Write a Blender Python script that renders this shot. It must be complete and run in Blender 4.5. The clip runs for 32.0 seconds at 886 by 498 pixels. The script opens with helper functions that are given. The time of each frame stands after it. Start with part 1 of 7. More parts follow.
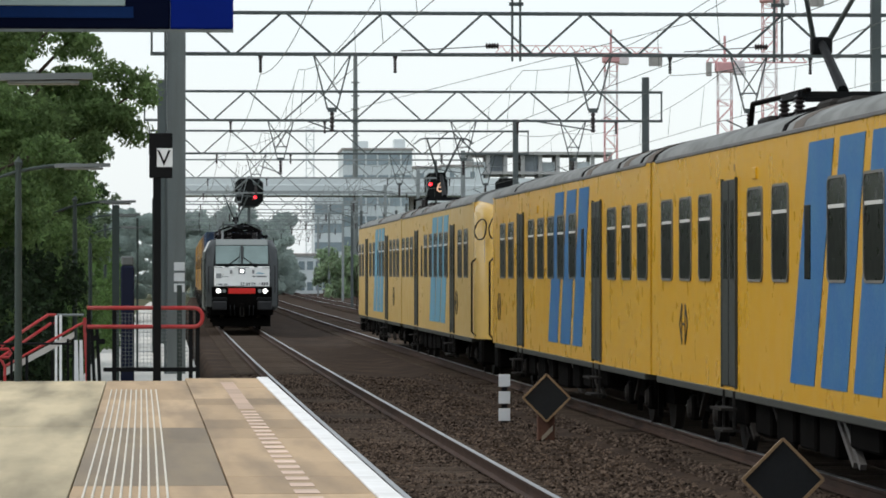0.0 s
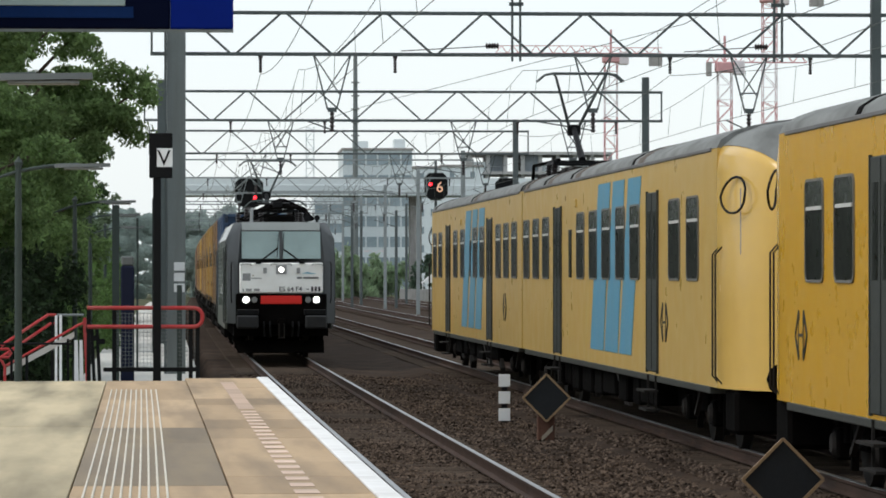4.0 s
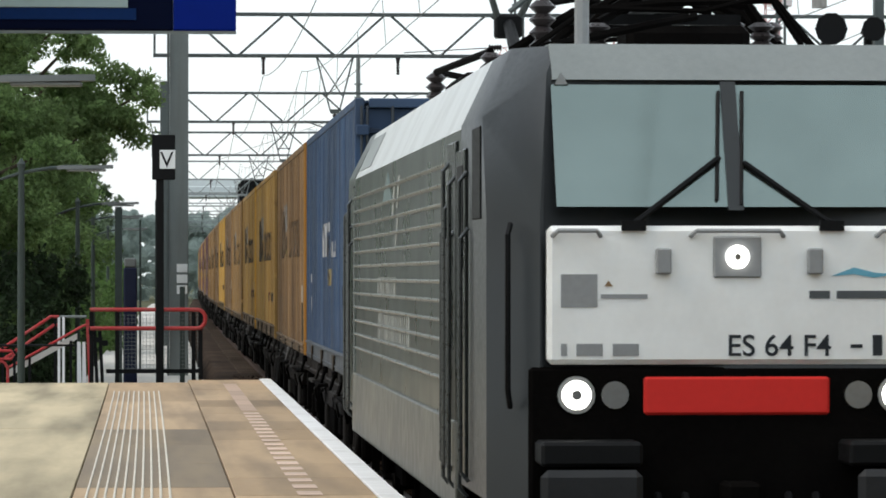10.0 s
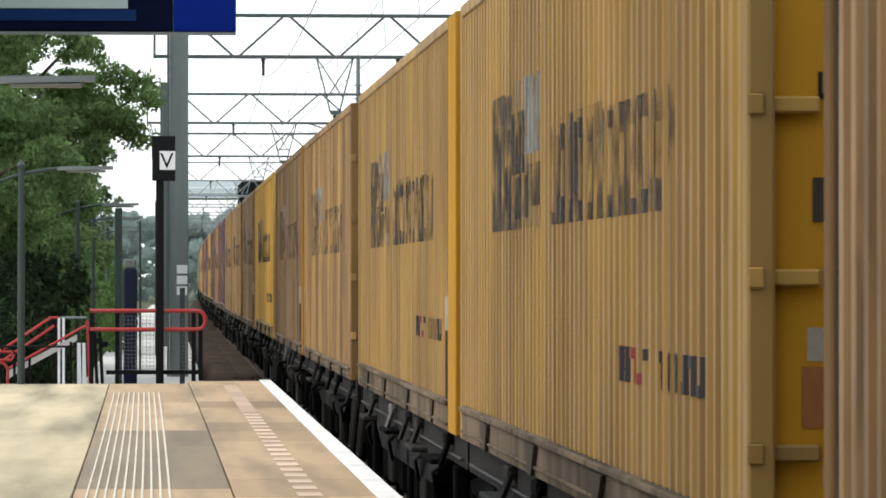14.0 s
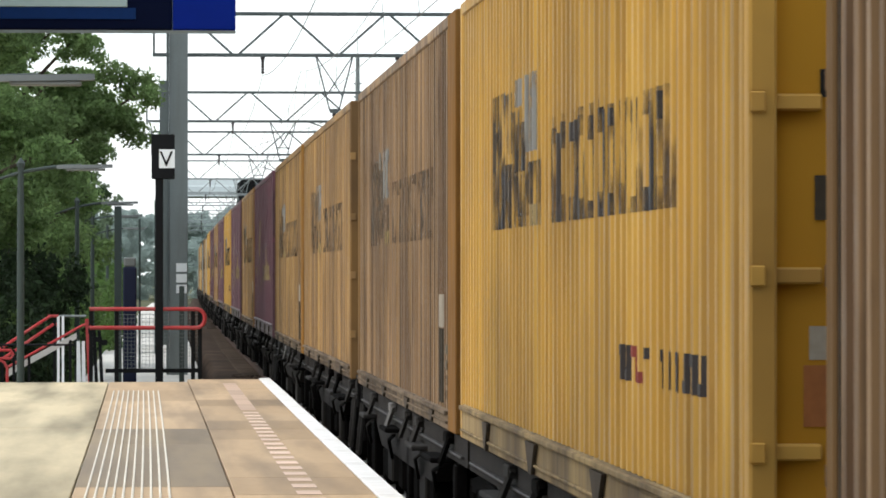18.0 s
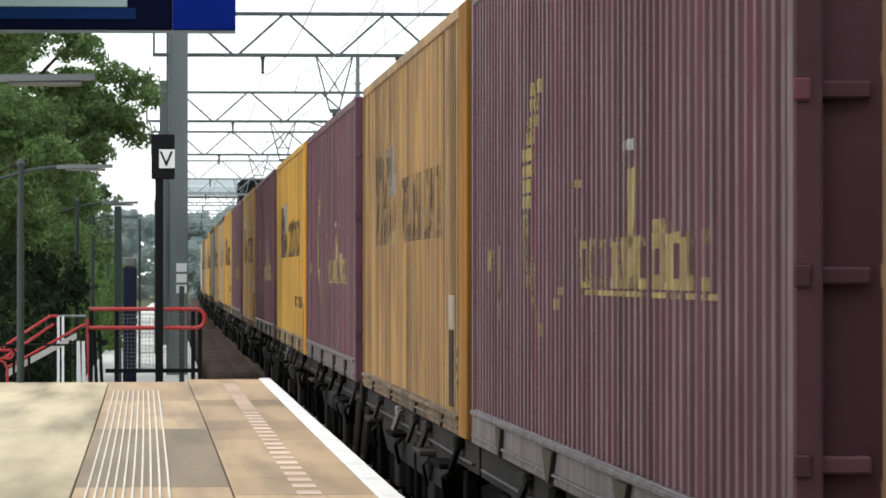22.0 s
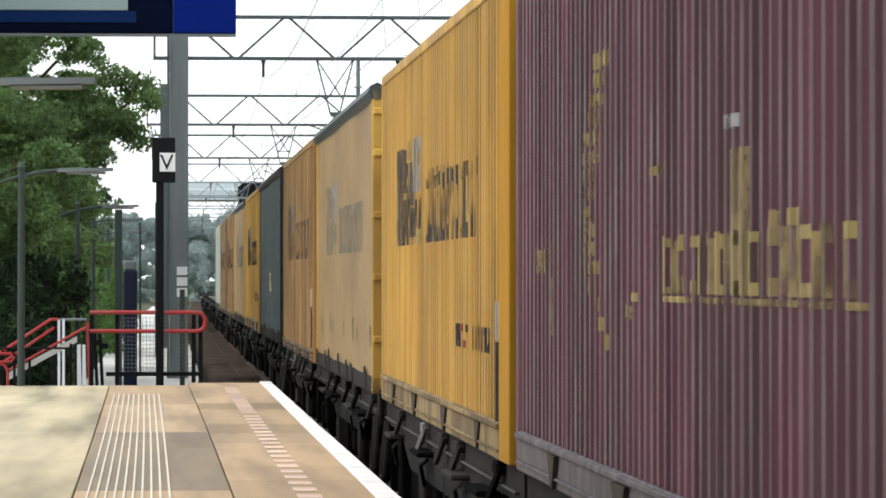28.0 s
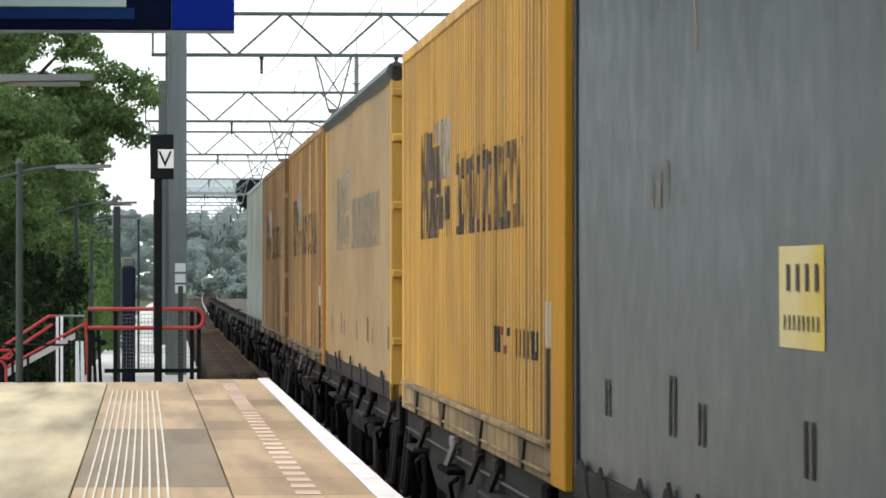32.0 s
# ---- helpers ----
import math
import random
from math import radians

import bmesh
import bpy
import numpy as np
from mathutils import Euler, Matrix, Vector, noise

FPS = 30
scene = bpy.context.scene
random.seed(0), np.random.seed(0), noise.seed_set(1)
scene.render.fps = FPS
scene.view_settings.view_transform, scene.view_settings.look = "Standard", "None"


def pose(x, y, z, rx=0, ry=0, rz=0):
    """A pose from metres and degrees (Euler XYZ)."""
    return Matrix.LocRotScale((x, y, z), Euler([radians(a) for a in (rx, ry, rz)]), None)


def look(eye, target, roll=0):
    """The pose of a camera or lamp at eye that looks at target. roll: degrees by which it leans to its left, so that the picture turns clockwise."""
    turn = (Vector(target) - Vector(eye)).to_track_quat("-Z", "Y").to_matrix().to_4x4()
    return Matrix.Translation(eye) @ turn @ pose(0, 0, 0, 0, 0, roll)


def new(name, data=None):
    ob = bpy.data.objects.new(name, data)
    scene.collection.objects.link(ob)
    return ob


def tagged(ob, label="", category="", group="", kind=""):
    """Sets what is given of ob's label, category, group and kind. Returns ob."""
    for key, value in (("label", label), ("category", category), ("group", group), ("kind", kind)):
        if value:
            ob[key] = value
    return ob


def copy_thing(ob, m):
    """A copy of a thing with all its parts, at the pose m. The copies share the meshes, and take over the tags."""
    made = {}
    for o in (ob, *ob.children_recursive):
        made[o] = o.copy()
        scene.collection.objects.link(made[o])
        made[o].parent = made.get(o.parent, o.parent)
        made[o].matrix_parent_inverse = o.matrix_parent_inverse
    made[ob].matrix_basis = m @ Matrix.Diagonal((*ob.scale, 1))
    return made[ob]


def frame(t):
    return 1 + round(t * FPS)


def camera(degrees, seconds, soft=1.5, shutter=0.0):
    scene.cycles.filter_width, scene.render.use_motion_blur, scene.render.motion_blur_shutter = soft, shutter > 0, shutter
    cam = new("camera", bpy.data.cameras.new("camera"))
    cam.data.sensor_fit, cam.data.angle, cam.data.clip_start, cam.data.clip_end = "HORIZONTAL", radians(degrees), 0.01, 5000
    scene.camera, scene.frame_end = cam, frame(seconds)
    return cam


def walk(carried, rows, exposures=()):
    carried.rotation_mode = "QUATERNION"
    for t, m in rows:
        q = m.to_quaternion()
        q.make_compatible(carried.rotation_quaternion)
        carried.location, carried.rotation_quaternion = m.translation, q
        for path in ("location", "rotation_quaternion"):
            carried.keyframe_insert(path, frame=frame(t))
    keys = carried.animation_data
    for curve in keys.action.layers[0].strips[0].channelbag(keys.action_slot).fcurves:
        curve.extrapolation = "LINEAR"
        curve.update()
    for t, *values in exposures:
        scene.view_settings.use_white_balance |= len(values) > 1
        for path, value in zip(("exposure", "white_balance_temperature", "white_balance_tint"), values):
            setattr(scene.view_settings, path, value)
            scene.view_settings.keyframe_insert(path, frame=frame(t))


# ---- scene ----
R_BEND = 28884.0          # metres, radius of the very slight bend of the line
EYE = 2.264               # eye height over the rail heads


def bend(y):
    """Sideways shift of the line at y metres ahead."""
    return y * y / (2 * R_BEND)


def on_line(x, y, z=0.0):
    """Pose of a thing at x metres beside the line's axis, y metres ahead."""
    return pose(x + bend(y), y, z, 0, 0, -math.degrees(y / R_BEND))


def aim(dx, dy):
    """The tripod's pose with a small sway, in thousandths of a degree."""
    return pose(0, 0, EYE, 90.3402 + 0.0078 * dy, 0, -4.1102 + 0.0078 * dx)


cam = camera(12.188, 32.0, soft=1.7, shutter=0.1)
walk(cam, [(t, aim(a, b)) for t, a, b in (
    (0, 0, 0), (9.4, 0, 0), (9.6, 1, 1), (10, 5, 3), (10.5, 4, 2), (11, 5, 3), (11.5, 7, 5), (12, 9, 5), (12.5, 7, 5), (13, 9, 4),
    (13.5, 5, 3), (14, 5, 5), (14.5, 5, 4), (15.5, 6, 3), (16.5, 7, 2), (17, 6.5, 2), (17.5, 5, 2), (18, 4, 2), (18.5, 7, -1),
    (19, 6, 0), (19.5, 6.5, -3), (20, 3.5, -3), (20.5, 8, -3), (21, 4, 0), (21.5, 7, 2), (22, 4, 2), (22.5, 4, 3), (23, 2, 5),
    (23.5, 5, 3), (24, 0, 2), (24.5, 4, 3), (25, 2, 3.5), (25.5, 8, 4.5), (26.5, 5, 5), (27.5, 2, 6), (28, 5, 8), (28.5, 6, 8),
    (29, 4, 8), (29.5, 6.5, 8), (30, 4, 9), (30.5, 0, 8), (31, 4, 5), (31.5, 3.5, 3), (32, 2, 2))],
    exposures=[(0, -0.04, 6650, 12), (9.3, -0.04, 6650, 12), (11.3, 0.53, 6650, 12), (32, 0.53, 6650, 12)])

# ---- daylight: thin bright overcast, a veiled high sun ----
SUN_EL, SUN_AZ = 48.0, 259.0
world = bpy.data.worlds.new("sky")
scene.world = world
world.use_nodes = True
wn = world.node_tree.nodes
sky = wn.new("ShaderNodeTexSky")
sky.sky_type, sky.sun_disc = "NISHITA", False
sky.sun_elevation, sky.sun_rotation = radians(SUN_EL), radians(SUN_AZ)
sky.air_density, sky.dust_density, sky.ozone_density = 1.0, 1.2, 1.0
wn["Background"].inputs["Strength"].default_value = 0.15
veil = wn.new("ShaderNodeMix")        # thin even cloud over the blue
veil.data_type = "RGBA"
veil.inputs[0].default_value = 0.72
veil.inputs[7].default_value = (7.0, 7.75, 8.1, 1)
world.node_tree.links.new(sky.outputs["Color"], veil.inputs[6])
world.node_tree.links.new(veil.outputs[2], wn["Background"].inputs["Color"])
sun = new("sun", bpy.data.lights.new("sun", "SUN"))
sun.data.energy, sun.data.angle, sun.data.color = 1.15, radians(20), (1.0, 0.95, 0.87)
az, el = radians(SUN_AZ), radians(SUN_EL)
sun.matrix_world = look((0, 0, 60), Vector((0, 0, 60)) - Vector((math.sin(az) * math.cos(el), math.cos(az) * math.cos(el), math.sin(el))))


# ---- mesh helpers ----
class Shape:
    """Collects vertices and faces of one mesh."""

    def __init__(self):
        self.v, self.f = [], []

    def add(self, verts, faces):
        k = len(self.v)
        self.v.extend(verts)
        self.f.extend(tuple(i + k for i in face) for face in faces)
        return self

    def box(self, x0, x1, y0, y1, z0, z1, c=0.0):
        lo, hi = (x0, y0, z0), (x1, y1, z1)
        if c <= 0:
            v = [(x, y, z) for z in (z0, z1) for y in (y0, y1) for x in (x0, x1)]
            return self.add(v, [(0, 2, 3, 1), (4, 5, 7, 6), (0, 1, 5, 4), (2, 6, 7, 3), (0, 4, 6, 2), (1, 3, 7, 5)])
        v, key = [], {}
        for s in [(a, b, d) for a in (0, 1) for b in (0, 1) for d in (0, 1)]:
            for ax in range(3):
                p = []
                for i in range(3):
                    w = hi[i] if s[i] else lo[i]
                    p.append(w if i == ax else w + (-c if s[i] else c))
                key[s, ax] = len(v)
                v.append(tuple(p))
        f = []
        for ax in range(3):
            a, b = [i for i in range(3) if i != ax]
            for e in (0, 1):
                ring = []
                for i, j in ((0, 0), (1, 0), (1, 1), (0, 1)):
                    s = [0, 0, 0]
                    s[ax], s[a], s[b] = e, i, j
                    ring.append(key[tuple(s), ax])
                f.append(tuple(ring))
            for i in (0, 1):
                for j in (0, 1):
                    s0, s1 = [0, 0, 0], [0, 0, 0]
                    s0[a] = s1[a] = i
                    s0[b] = s1[b] = j
                    s1[ax] = 1
                    f.append((key[tuple(s0), a], key[tuple(s1), a], key[tuple(s1), b], key[tuple(s0), b]))
        for s in [(a, b, d) for a in (0, 1) for b in (0, 1) for d in (0, 1)]:
            f.append((key[s, 0], key[s, 1], key[s, 2]))
        return self.add(v, f)

    def beam(self, p, q, w, h=None):
        """A square bar from p to q."""
        p, q = Vector(p), Vector(q)
        d = (q - p).normalized()
        side = d.cross(Vector((0, 0, 1))) if abs(d.z) < 0.95 else Vector((1, 0, 0))
        side.normalize()
        up = side.cross(d).normalized()
        a, b = side * w / 2, up * (h or w) / 2
        v = [tuple(o + s * a + t * b) for o in (p, q) for s, t in ((-1, -1), (1, -1), (1, 1), (-1, 1))]
        return self.add(v, [(0, 1, 2, 3), (7, 6, 5, 4), (0, 4, 5, 1), (1, 5, 6, 2), (2, 6, 7, 3), (3, 7, 4, 0)])

    def tube(self, pts, r, n=8):
        """A round bar along pts; r is one radius or one for each point."""
        pts = [Vector(p) for p in pts]
        rs = r if isinstance(r, (list, tuple)) else [r] * len(pts)
        v, f, m = [], [], len(pts)
        side = None
        for i, p in enumerate(pts):
            d = (pts[min(i + 1, m - 1)] - pts[max(i - 1, 0)]).normalized()
            if side is None:
                side = d.cross(Vector((0, 0, 1))) if abs(d.z) < 0.95 else d.cross(Vector((0, 1, 0)))
            side = (side - d * side.dot(d)).normalized()
            up = d.cross(side)
            for k in range(n):
                a = 2 * math.pi * k / n
                v.append(tuple(p + (side * math.cos(a) + up * math.sin(a)) * rs[i]))
        for i in range(m - 1):
            for k in range(n):
                f.append((i * n + k, i * n + (k + 1) % n, (i + 1) * n + (k + 1) % n, (i + 1) * n + k))
        f.append(tuple(range(n))[::-1])
        f.append(tuple((m - 1) * n + k for k in range(n)))
        return self.add(v, f)

    def prism(self, prof, a, b, axis="y"):
        """A closed outline drawn out from a to b; the outline lies in the two other axes."""
        n = len(prof)
        put = {"y": lambda u, w, t: (u, t, w), "x": lambda u, w, t: (t, u, w), "z": lambda u, w, t: (u, w, t)}[axis]
        v = [put(u, w, t) for t in (a, b) for u, w in prof]
        f = [tuple(range(n)), tuple(range(2 * n - 1, n - 1, -1))]
        f += [(i, i + n, (i + 1) % n + n, (i + 1) % n) for i in range(n)]
        return self.add(v, f)

    def loft(self, rings, cap=True):
        n = len(rings[0])
        v = [tuple(p) for ring in rings for p in ring]
        f = []
        for i in range(len(rings) - 1):
            for k in range(n):
                f.append((i * n + k, i * n + (k + 1) % n, (i + 1) * n + (k + 1) % n, (i + 1) * n + k))
        if cap:
            f += [tuple(range(n))[::-1], tuple((len(rings) - 1) * n + k for k in range(n))]
        return self.add(v, f)

    def mesh(self, name, mat, smooth=35, fix=True):
        me = bpy.data.meshes.new(name)
        me.from_pydata(self.v, [], self.f)
        if fix:
            bm = bmesh.new()
            bm.from_mesh(me)
            bmesh.ops.recalc_face_normals(bm, faces=bm.faces)
            bm.to_mesh(me)
            bm.free()
        if smooth:
            me.polygons.foreach_set("use_smooth", [True] * len(me.polygons))
            me.set_sharp_from_angle(angle=radians(smooth))
        me.materials.append(mat)
        me.update()
        return me


def part(name, shape, mat, parent, label="", smooth=35, fix=True):
    """One mesh under a thing or a part; a mesh may be shared."""
    ob = new(name, shape if isinstance(shape, bpy.types.Mesh) else shape.mesh(name, mat, smooth, fix))
    ob.parent = parent
    if label:
        ob["label"] = label
    return ob


def thing(name, label, category, m=None, group="", kind=""):
    ob = new(name)
    ob.empty_display_size = 0.2
    if m is not None:
        ob.matrix_basis = m
    return tagged(ob, label, category, group, kind)


def solo(name, shape, mat, label, category, m=None, group="", kind="", smooth=35, fix=True):
    """A thing of one mesh."""
    ob = new(name, shape.mesh(name, mat, smooth, fix))
    if m is not None:
        ob.matrix_basis = m
    return tagged(ob, label, category, group, kind)


def lettering(text, size, mat, parent, m, label="", name="lettering", bold=0.0):
    """Flat letters as a mesh; the baseline starts at the pose m, reading along its x axis."""
    cu = bpy.data.curves.new(name, "FONT")
    cu.body, cu.size, cu.extrude, cu.offset = text, size, 0.002, bold
    tmp = new(name, cu)
    bpy.context.view_layer.update()
    me = bpy.data.meshes.new_from_object(tmp.evaluated_get(bpy.context.evaluated_depsgraph_get()))
    bpy.data.objects.remove(tmp)
    me.materials.clear()
    me.materials.append(mat)
    ob = new(name, me)
    ob.parent, ob.matrix_basis = parent, m
    if label:
        ob["label"] = label
    return ob


# ---- materials ----
def mat(name, base, rough=0.6, metal=0.0, var=0.12, scale=(1.5, 25.0), bump=0.1, bscale=60.0, dirt=None, dirt_amount=0.4, streak=(1, 1, 1),
        dscale=2.0, each=0.0, island=0.0, spec=0.18, coat=0.0, patch=None):
    """A surface with variation at two scales, fine relief, and stains of the colour dirt."""
    m = bpy.data.materials.new(name)
    m.use_nodes = True
    nt = m.node_tree
    N, L = nt.nodes, nt.links
    b = N["Principled BSDF"]
    place = N.new("ShaderNodeTexCoord").outputs["Object"]
    if patch:       # stains run on from piece to piece
        add = N.new("ShaderNodeVectorMath")
        L.new(place, add.inputs[0])
        L.new(N.new("ShaderNodeObjectInfo").outputs["Location"], add.inputs[1])
        place = add.outputs[0]

    def noise_tex(s, detail, stretch=None):
        t = N.new("ShaderNodeTexNoise")
        t.inputs["Scale"].default_value, t.inputs["Detail"].default_value = s, detail
        if stretch:
            mp = N.new("ShaderNodeMapping")
            mp.inputs["Scale"].default_value = stretch
            L.new(place, mp.inputs["Vector"])
            L.new(mp.outputs["Vector"], t.inputs["Vector"])
        else:
            L.new(place, t.inputs["Vector"])
        return t.outputs["Fac"]

    def calc(op, a, c):
        t = N.new("ShaderNodeMath")
        t.operation = op
        for i, w in enumerate((a, c)):
            if isinstance(w, (int, float)):
                t.inputs[i].default_value = w
            else:
                L.new(w, t.inputs[i])
        return t.outputs[0]

    n1, n2 = noise_tex(scale[0], 4, patch), noise_tex(scale[1], 5)
    f = calc("ADD", calc("MULTIPLY", n1, 0.6), calc("MULTIPLY", n2, 0.4))
    val = calc("ADD", calc("MULTIPLY", calc("SUBTRACT", f, 0.5), var * 5), 1.0)
    if each:
        oi = N.new("ShaderNodeObjectInfo")
        val = calc("MULTIPLY", val, calc("ADD", calc("MULTIPLY", calc("SUBTRACT", oi.outputs["Random"], 0.5), each * 2), 1.0))
    if island:
        ge = N.new("ShaderNodeNewGeometry")
        val = calc("MULTIPLY", val, calc("ADD", calc("MULTIPLY", calc("SUBTRACT", ge.outputs["Random Per Island"], 0.5), island * 2), 1.0))
    hsv = N.new("ShaderNodeHueSaturation")
    hsv.inputs["Color"].default_value = (*base, 1)
    L.new(val, hsv.inputs["Value"])
    col = hsv.outputs["Color"]
    if dirt:
        ramp = N.new("ShaderNodeValToRGB")
        ramp.color_ramp.elements[0].position, ramp.color_ramp.elements[1].position = 0.42, 0.68
        ramp.color_ramp.elements[1].color = (dirt_amount,) * 3 + (1,)
        L.new(noise_tex(dscale, 6, streak), ramp.inputs["Fac"])
        mx = N.new("ShaderNodeMix")
        mx.data_type = "RGBA"
        L.new(ramp.outputs["Color"], mx.inputs[0])
        L.new(col, mx.inputs[6])
        mx.inputs[7].default_value = (*dirt, 1)
        col = mx.outputs[2]
    L.new(col, b.inputs["Base Color"])
    L.new(calc("ADD", calc("MULTIPLY", calc("SUBTRACT", n2, 0.5), 0.25), rough), b.inputs["Roughness"])
    b.inputs["Metallic"].default_value = metal
    b.inputs["Specular IOR Level"].default_value = spec
    b.inputs["Coat Weight"].default_value = coat
    if bump:
        bp = N.new("ShaderNodeBump")
        bp.inputs["Strength"].default_value, bp.inputs["Distance"].default_value = bump, 0.01
        L.new(noise_tex(bscale, 4), bp.inputs["Height"])
        L.new(bp.outputs["Normal"], b.inputs["Normal"])
    return m


def leafy(m, through_light=0.52):
    """Leaves that let part of the light through."""
    nt = m.node_tree
    b, out = nt.nodes["Principled BSDF"], nt.nodes["Material Output"]
    tr, mx = nt.nodes.new("ShaderNodeBsdfTranslucent"), nt.nodes.new("ShaderNodeMixShader")
    nt.links.new(b.inputs["Base Color"].links[0].from_socket, tr.inputs["Color"])
    mx.inputs[0].default_value = through_light
    nt.links.new(b.outputs[0], mx.inputs[1])
    nt.links.new(tr.outputs[0], mx.inputs[2])
    nt.links.new(mx.outputs[0], out.inputs["Surface"])
    return m


def glow(name, color, strength):
    m = bpy.data.materials.new(name)
    m.use_nodes = True
    b = m.node_tree.nodes["Principled BSDF"]
    b.inputs["Base Color"].default_value = (*color, 1)
    b.inputs["Emission Color"].default_value, b.inputs["Emission Strength"].default_value = (*color, 1), strength
    return m


M_SLAB = mat("platform slab", (0.45, 0.325, 0.205), 0.85, var=0.16, scale=(0.9, 14), bump=0.25, bscale=90, dirt=(0.17, 0.14, 0.11), dirt_amount=0.5, streak=(1.6, 0.12, 1), dscale=1.6, each=0.22, patch=(1.5, 0.12, 1))
M_SLAB_D = mat("grey platform slab", (0.235, 0.19, 0.14), 0.85, var=0.18, scale=(0.9, 14), bump=0.25, bscale=90, dirt=(0.36, 0.28, 0.18), dirt_amount=0.6, streak=(1.6, 0.12, 1), dscale=1.4, each=0.15, patch=(1.5, 0.12, 1))
M_SLAB_L = mat("pale platform paving", (0.56, 0.47, 0.31), 0.85, var=0.18, scale=(0.6, 12), bump=0.25, bscale=90, dirt=(0.17, 0.15, 0.105), dirt_amount=0.9, streak=(0.9, 0.07, 1), dscale=1.3, each=0.04, patch=(1.2, 0.08, 1))
M_WHITE = mat("white edge paint", (0.9, 0.9, 0.89), 0.6, var=0.06, bump=0.1, dirt=(0.5, 0.48, 0.44), dirt_amount=0.35)
M_RIB = mat("pale tactile rib", (0.66, 0.62, 0.53), 0.7, var=0.1)
M_BAR = mat("worn tactile bar", (0.66, 0.5, 0.4), 0.8, var=0.15, each=0.12)
M_STRIP = mat("faded pinkish strip", (0.52, 0.38, 0.29), 0.8, var=0.12, each=0.1)
M_CONC = mat("concrete", (0.36, 0.35, 0.33), 0.85, var=0.14, scale=(1, 18), bump=0.2, dirt=(0.14, 0.13, 0.12), streak=(2, 2, 0.4))
M_PATH = mat("pale path concrete", (0.58, 0.57, 0.53), 0.9, var=0.14, scale=(0.5, 9), bump=0.2)
M_BALL = mat("ballast bed", (0.058, 0.042, 0.032), 0.95, var=0.5, scale=(0.7, 22), bump=1.0, bscale=22, dirt=(0.035, 0.028, 0.024), dirt_amount=0.7, dscale=1.2, spec=0.02)
M_STONE = mat("ballast stone", (0.08, 0.06, 0.047), 0.9, var=0.25, scale=(2, 40), bump=0.3, island=0.85, spec=0.02)
M_GROUND = mat("rough ground", (0.09, 0.085, 0.05), 0.95, var=0.4, scale=(0.12, 4), bump=0.6, bscale=8, dirt=(0.05, 0.085, 0.025), dirt_amount=0.8, dscale=0.3)
M_RAIL = mat("rusty rail", (0.07, 0.045, 0.035), 0.8, 0.3, var=0.3, bump=0.3)
M_RAILTOP = mat("polished rail head", (0.3, 0.3, 0.3), 0.38, 1.0, var=0.1, bump=0.02)
M_SLEEPER = mat("concrete sleeper", (0.085, 0.066, 0.052), 0.9, var=0.25, bump=0.3, each=0.2, dirt=(0.06, 0.045, 0.035), dirt_amount=0.7, spec=0.02)
M_STEEL = mat("galvanised steel", (0.2, 0.225, 0.222), 0.6, 0.25, var=0.12, scale=(1, 18), bump=0.08, dirt=(0.15, 0.16, 0.15), dirt_amount=0.45, streak=(3, 3, 0.3))
M_STEEL_D = mat("dark galvanised steel", (0.1, 0.118, 0.118), 0.6, 0.2, var=0.15)
# haze over the distant portals is put into this steel's colour
M_STEEL_F = mat("haze-paled steel", (0.27, 0.3, 0.3), 0.7, 0.0, var=0.12)
M_BLACK = mat("black paint", (0.005, 0.0055, 0.006), 0.6, var=0.2, spec=0.15)
M_LAMPPOST = mat("green grey post paint", (0.045, 0.06, 0.055), 0.5, var=0.15)
M_LUM = mat("lamp housing", (0.13, 0.14, 0.135), 0.5, 0.2, var=0.1)
M_DIFF = mat("grey lamp diffuser", (0.2, 0.21, 0.2), 0.4, var=0.1)
M_RED = mat("red handrail paint", (0.42, 0.04, 0.042), 0.5, var=0.12, dirt=(0.3, 0.16, 0.14), dirt_amount=0.4)
M_BLUE = mat("sign blue", (0.003, 0.017, 0.2), 0.6, var=0.05, bump=0, spec=0.05)
M_NAVY = mat("display surround", (0.0015, 0.004, 0.02), 0.6, var=0.05, bump=0, spec=0.05)
M_SCREEN = mat("pale display glass", (0.33, 0.42, 0.42), 0.2, var=0.06, bump=0)
M_SIGNW = mat("white sign sheet", (0.78, 0.8, 0.8), 0.5, var=0.03, bump=0)
M_INS = mat("brown insulator", (0.035, 0.03, 0.03), 0.3, var=0.1)
M_WIRE = mat("copper wire patina", (0.12, 0.13, 0.12), 0.6, 0.3, var=0.1, bump=0)
M_BARK = mat("bark", (0.06, 0.045, 0.033), 0.95, var=0.3, bump=0.8, bscale=20)
M_LEAF = leafy(mat("leaf green", (0.1546, 0.234, 0.08855), 0.8, var=0.5, scale=(0.5, 2), bump=0, island=0.35))
M_LEAF2 = leafy(mat("deep leaf green", (0.04, 0.072, 0.028), 0.8, var=0.3, scale=(0.5, 6), bump=0, island=0.5))
# haze along the tree row is put into this leaf colour
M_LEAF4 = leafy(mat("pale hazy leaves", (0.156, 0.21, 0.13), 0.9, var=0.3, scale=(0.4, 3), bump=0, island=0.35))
# the shade under the trees is put into this dark leaf colour
M_LEAF5 = leafy(mat("shade-darkened shrub leaves", (0.02, 0.036, 0.015), 0.8, var=0.3, scale=(0.5, 6), bump=0, island=0.5), 0.25)
M_LEAF3 = leafy(mat("light leaf green", (0.085, 0.15, 0.045), 0.6, var=0.3, scale=(0.5, 6), bump=0, island=0.4))

# ---- ground, tracks, platform ----
TRACK_1, TRACK_2, TRACK_3, TRACK_4 = 3.38, 8.44, 13.0, 18.6
rng = random.Random(7)


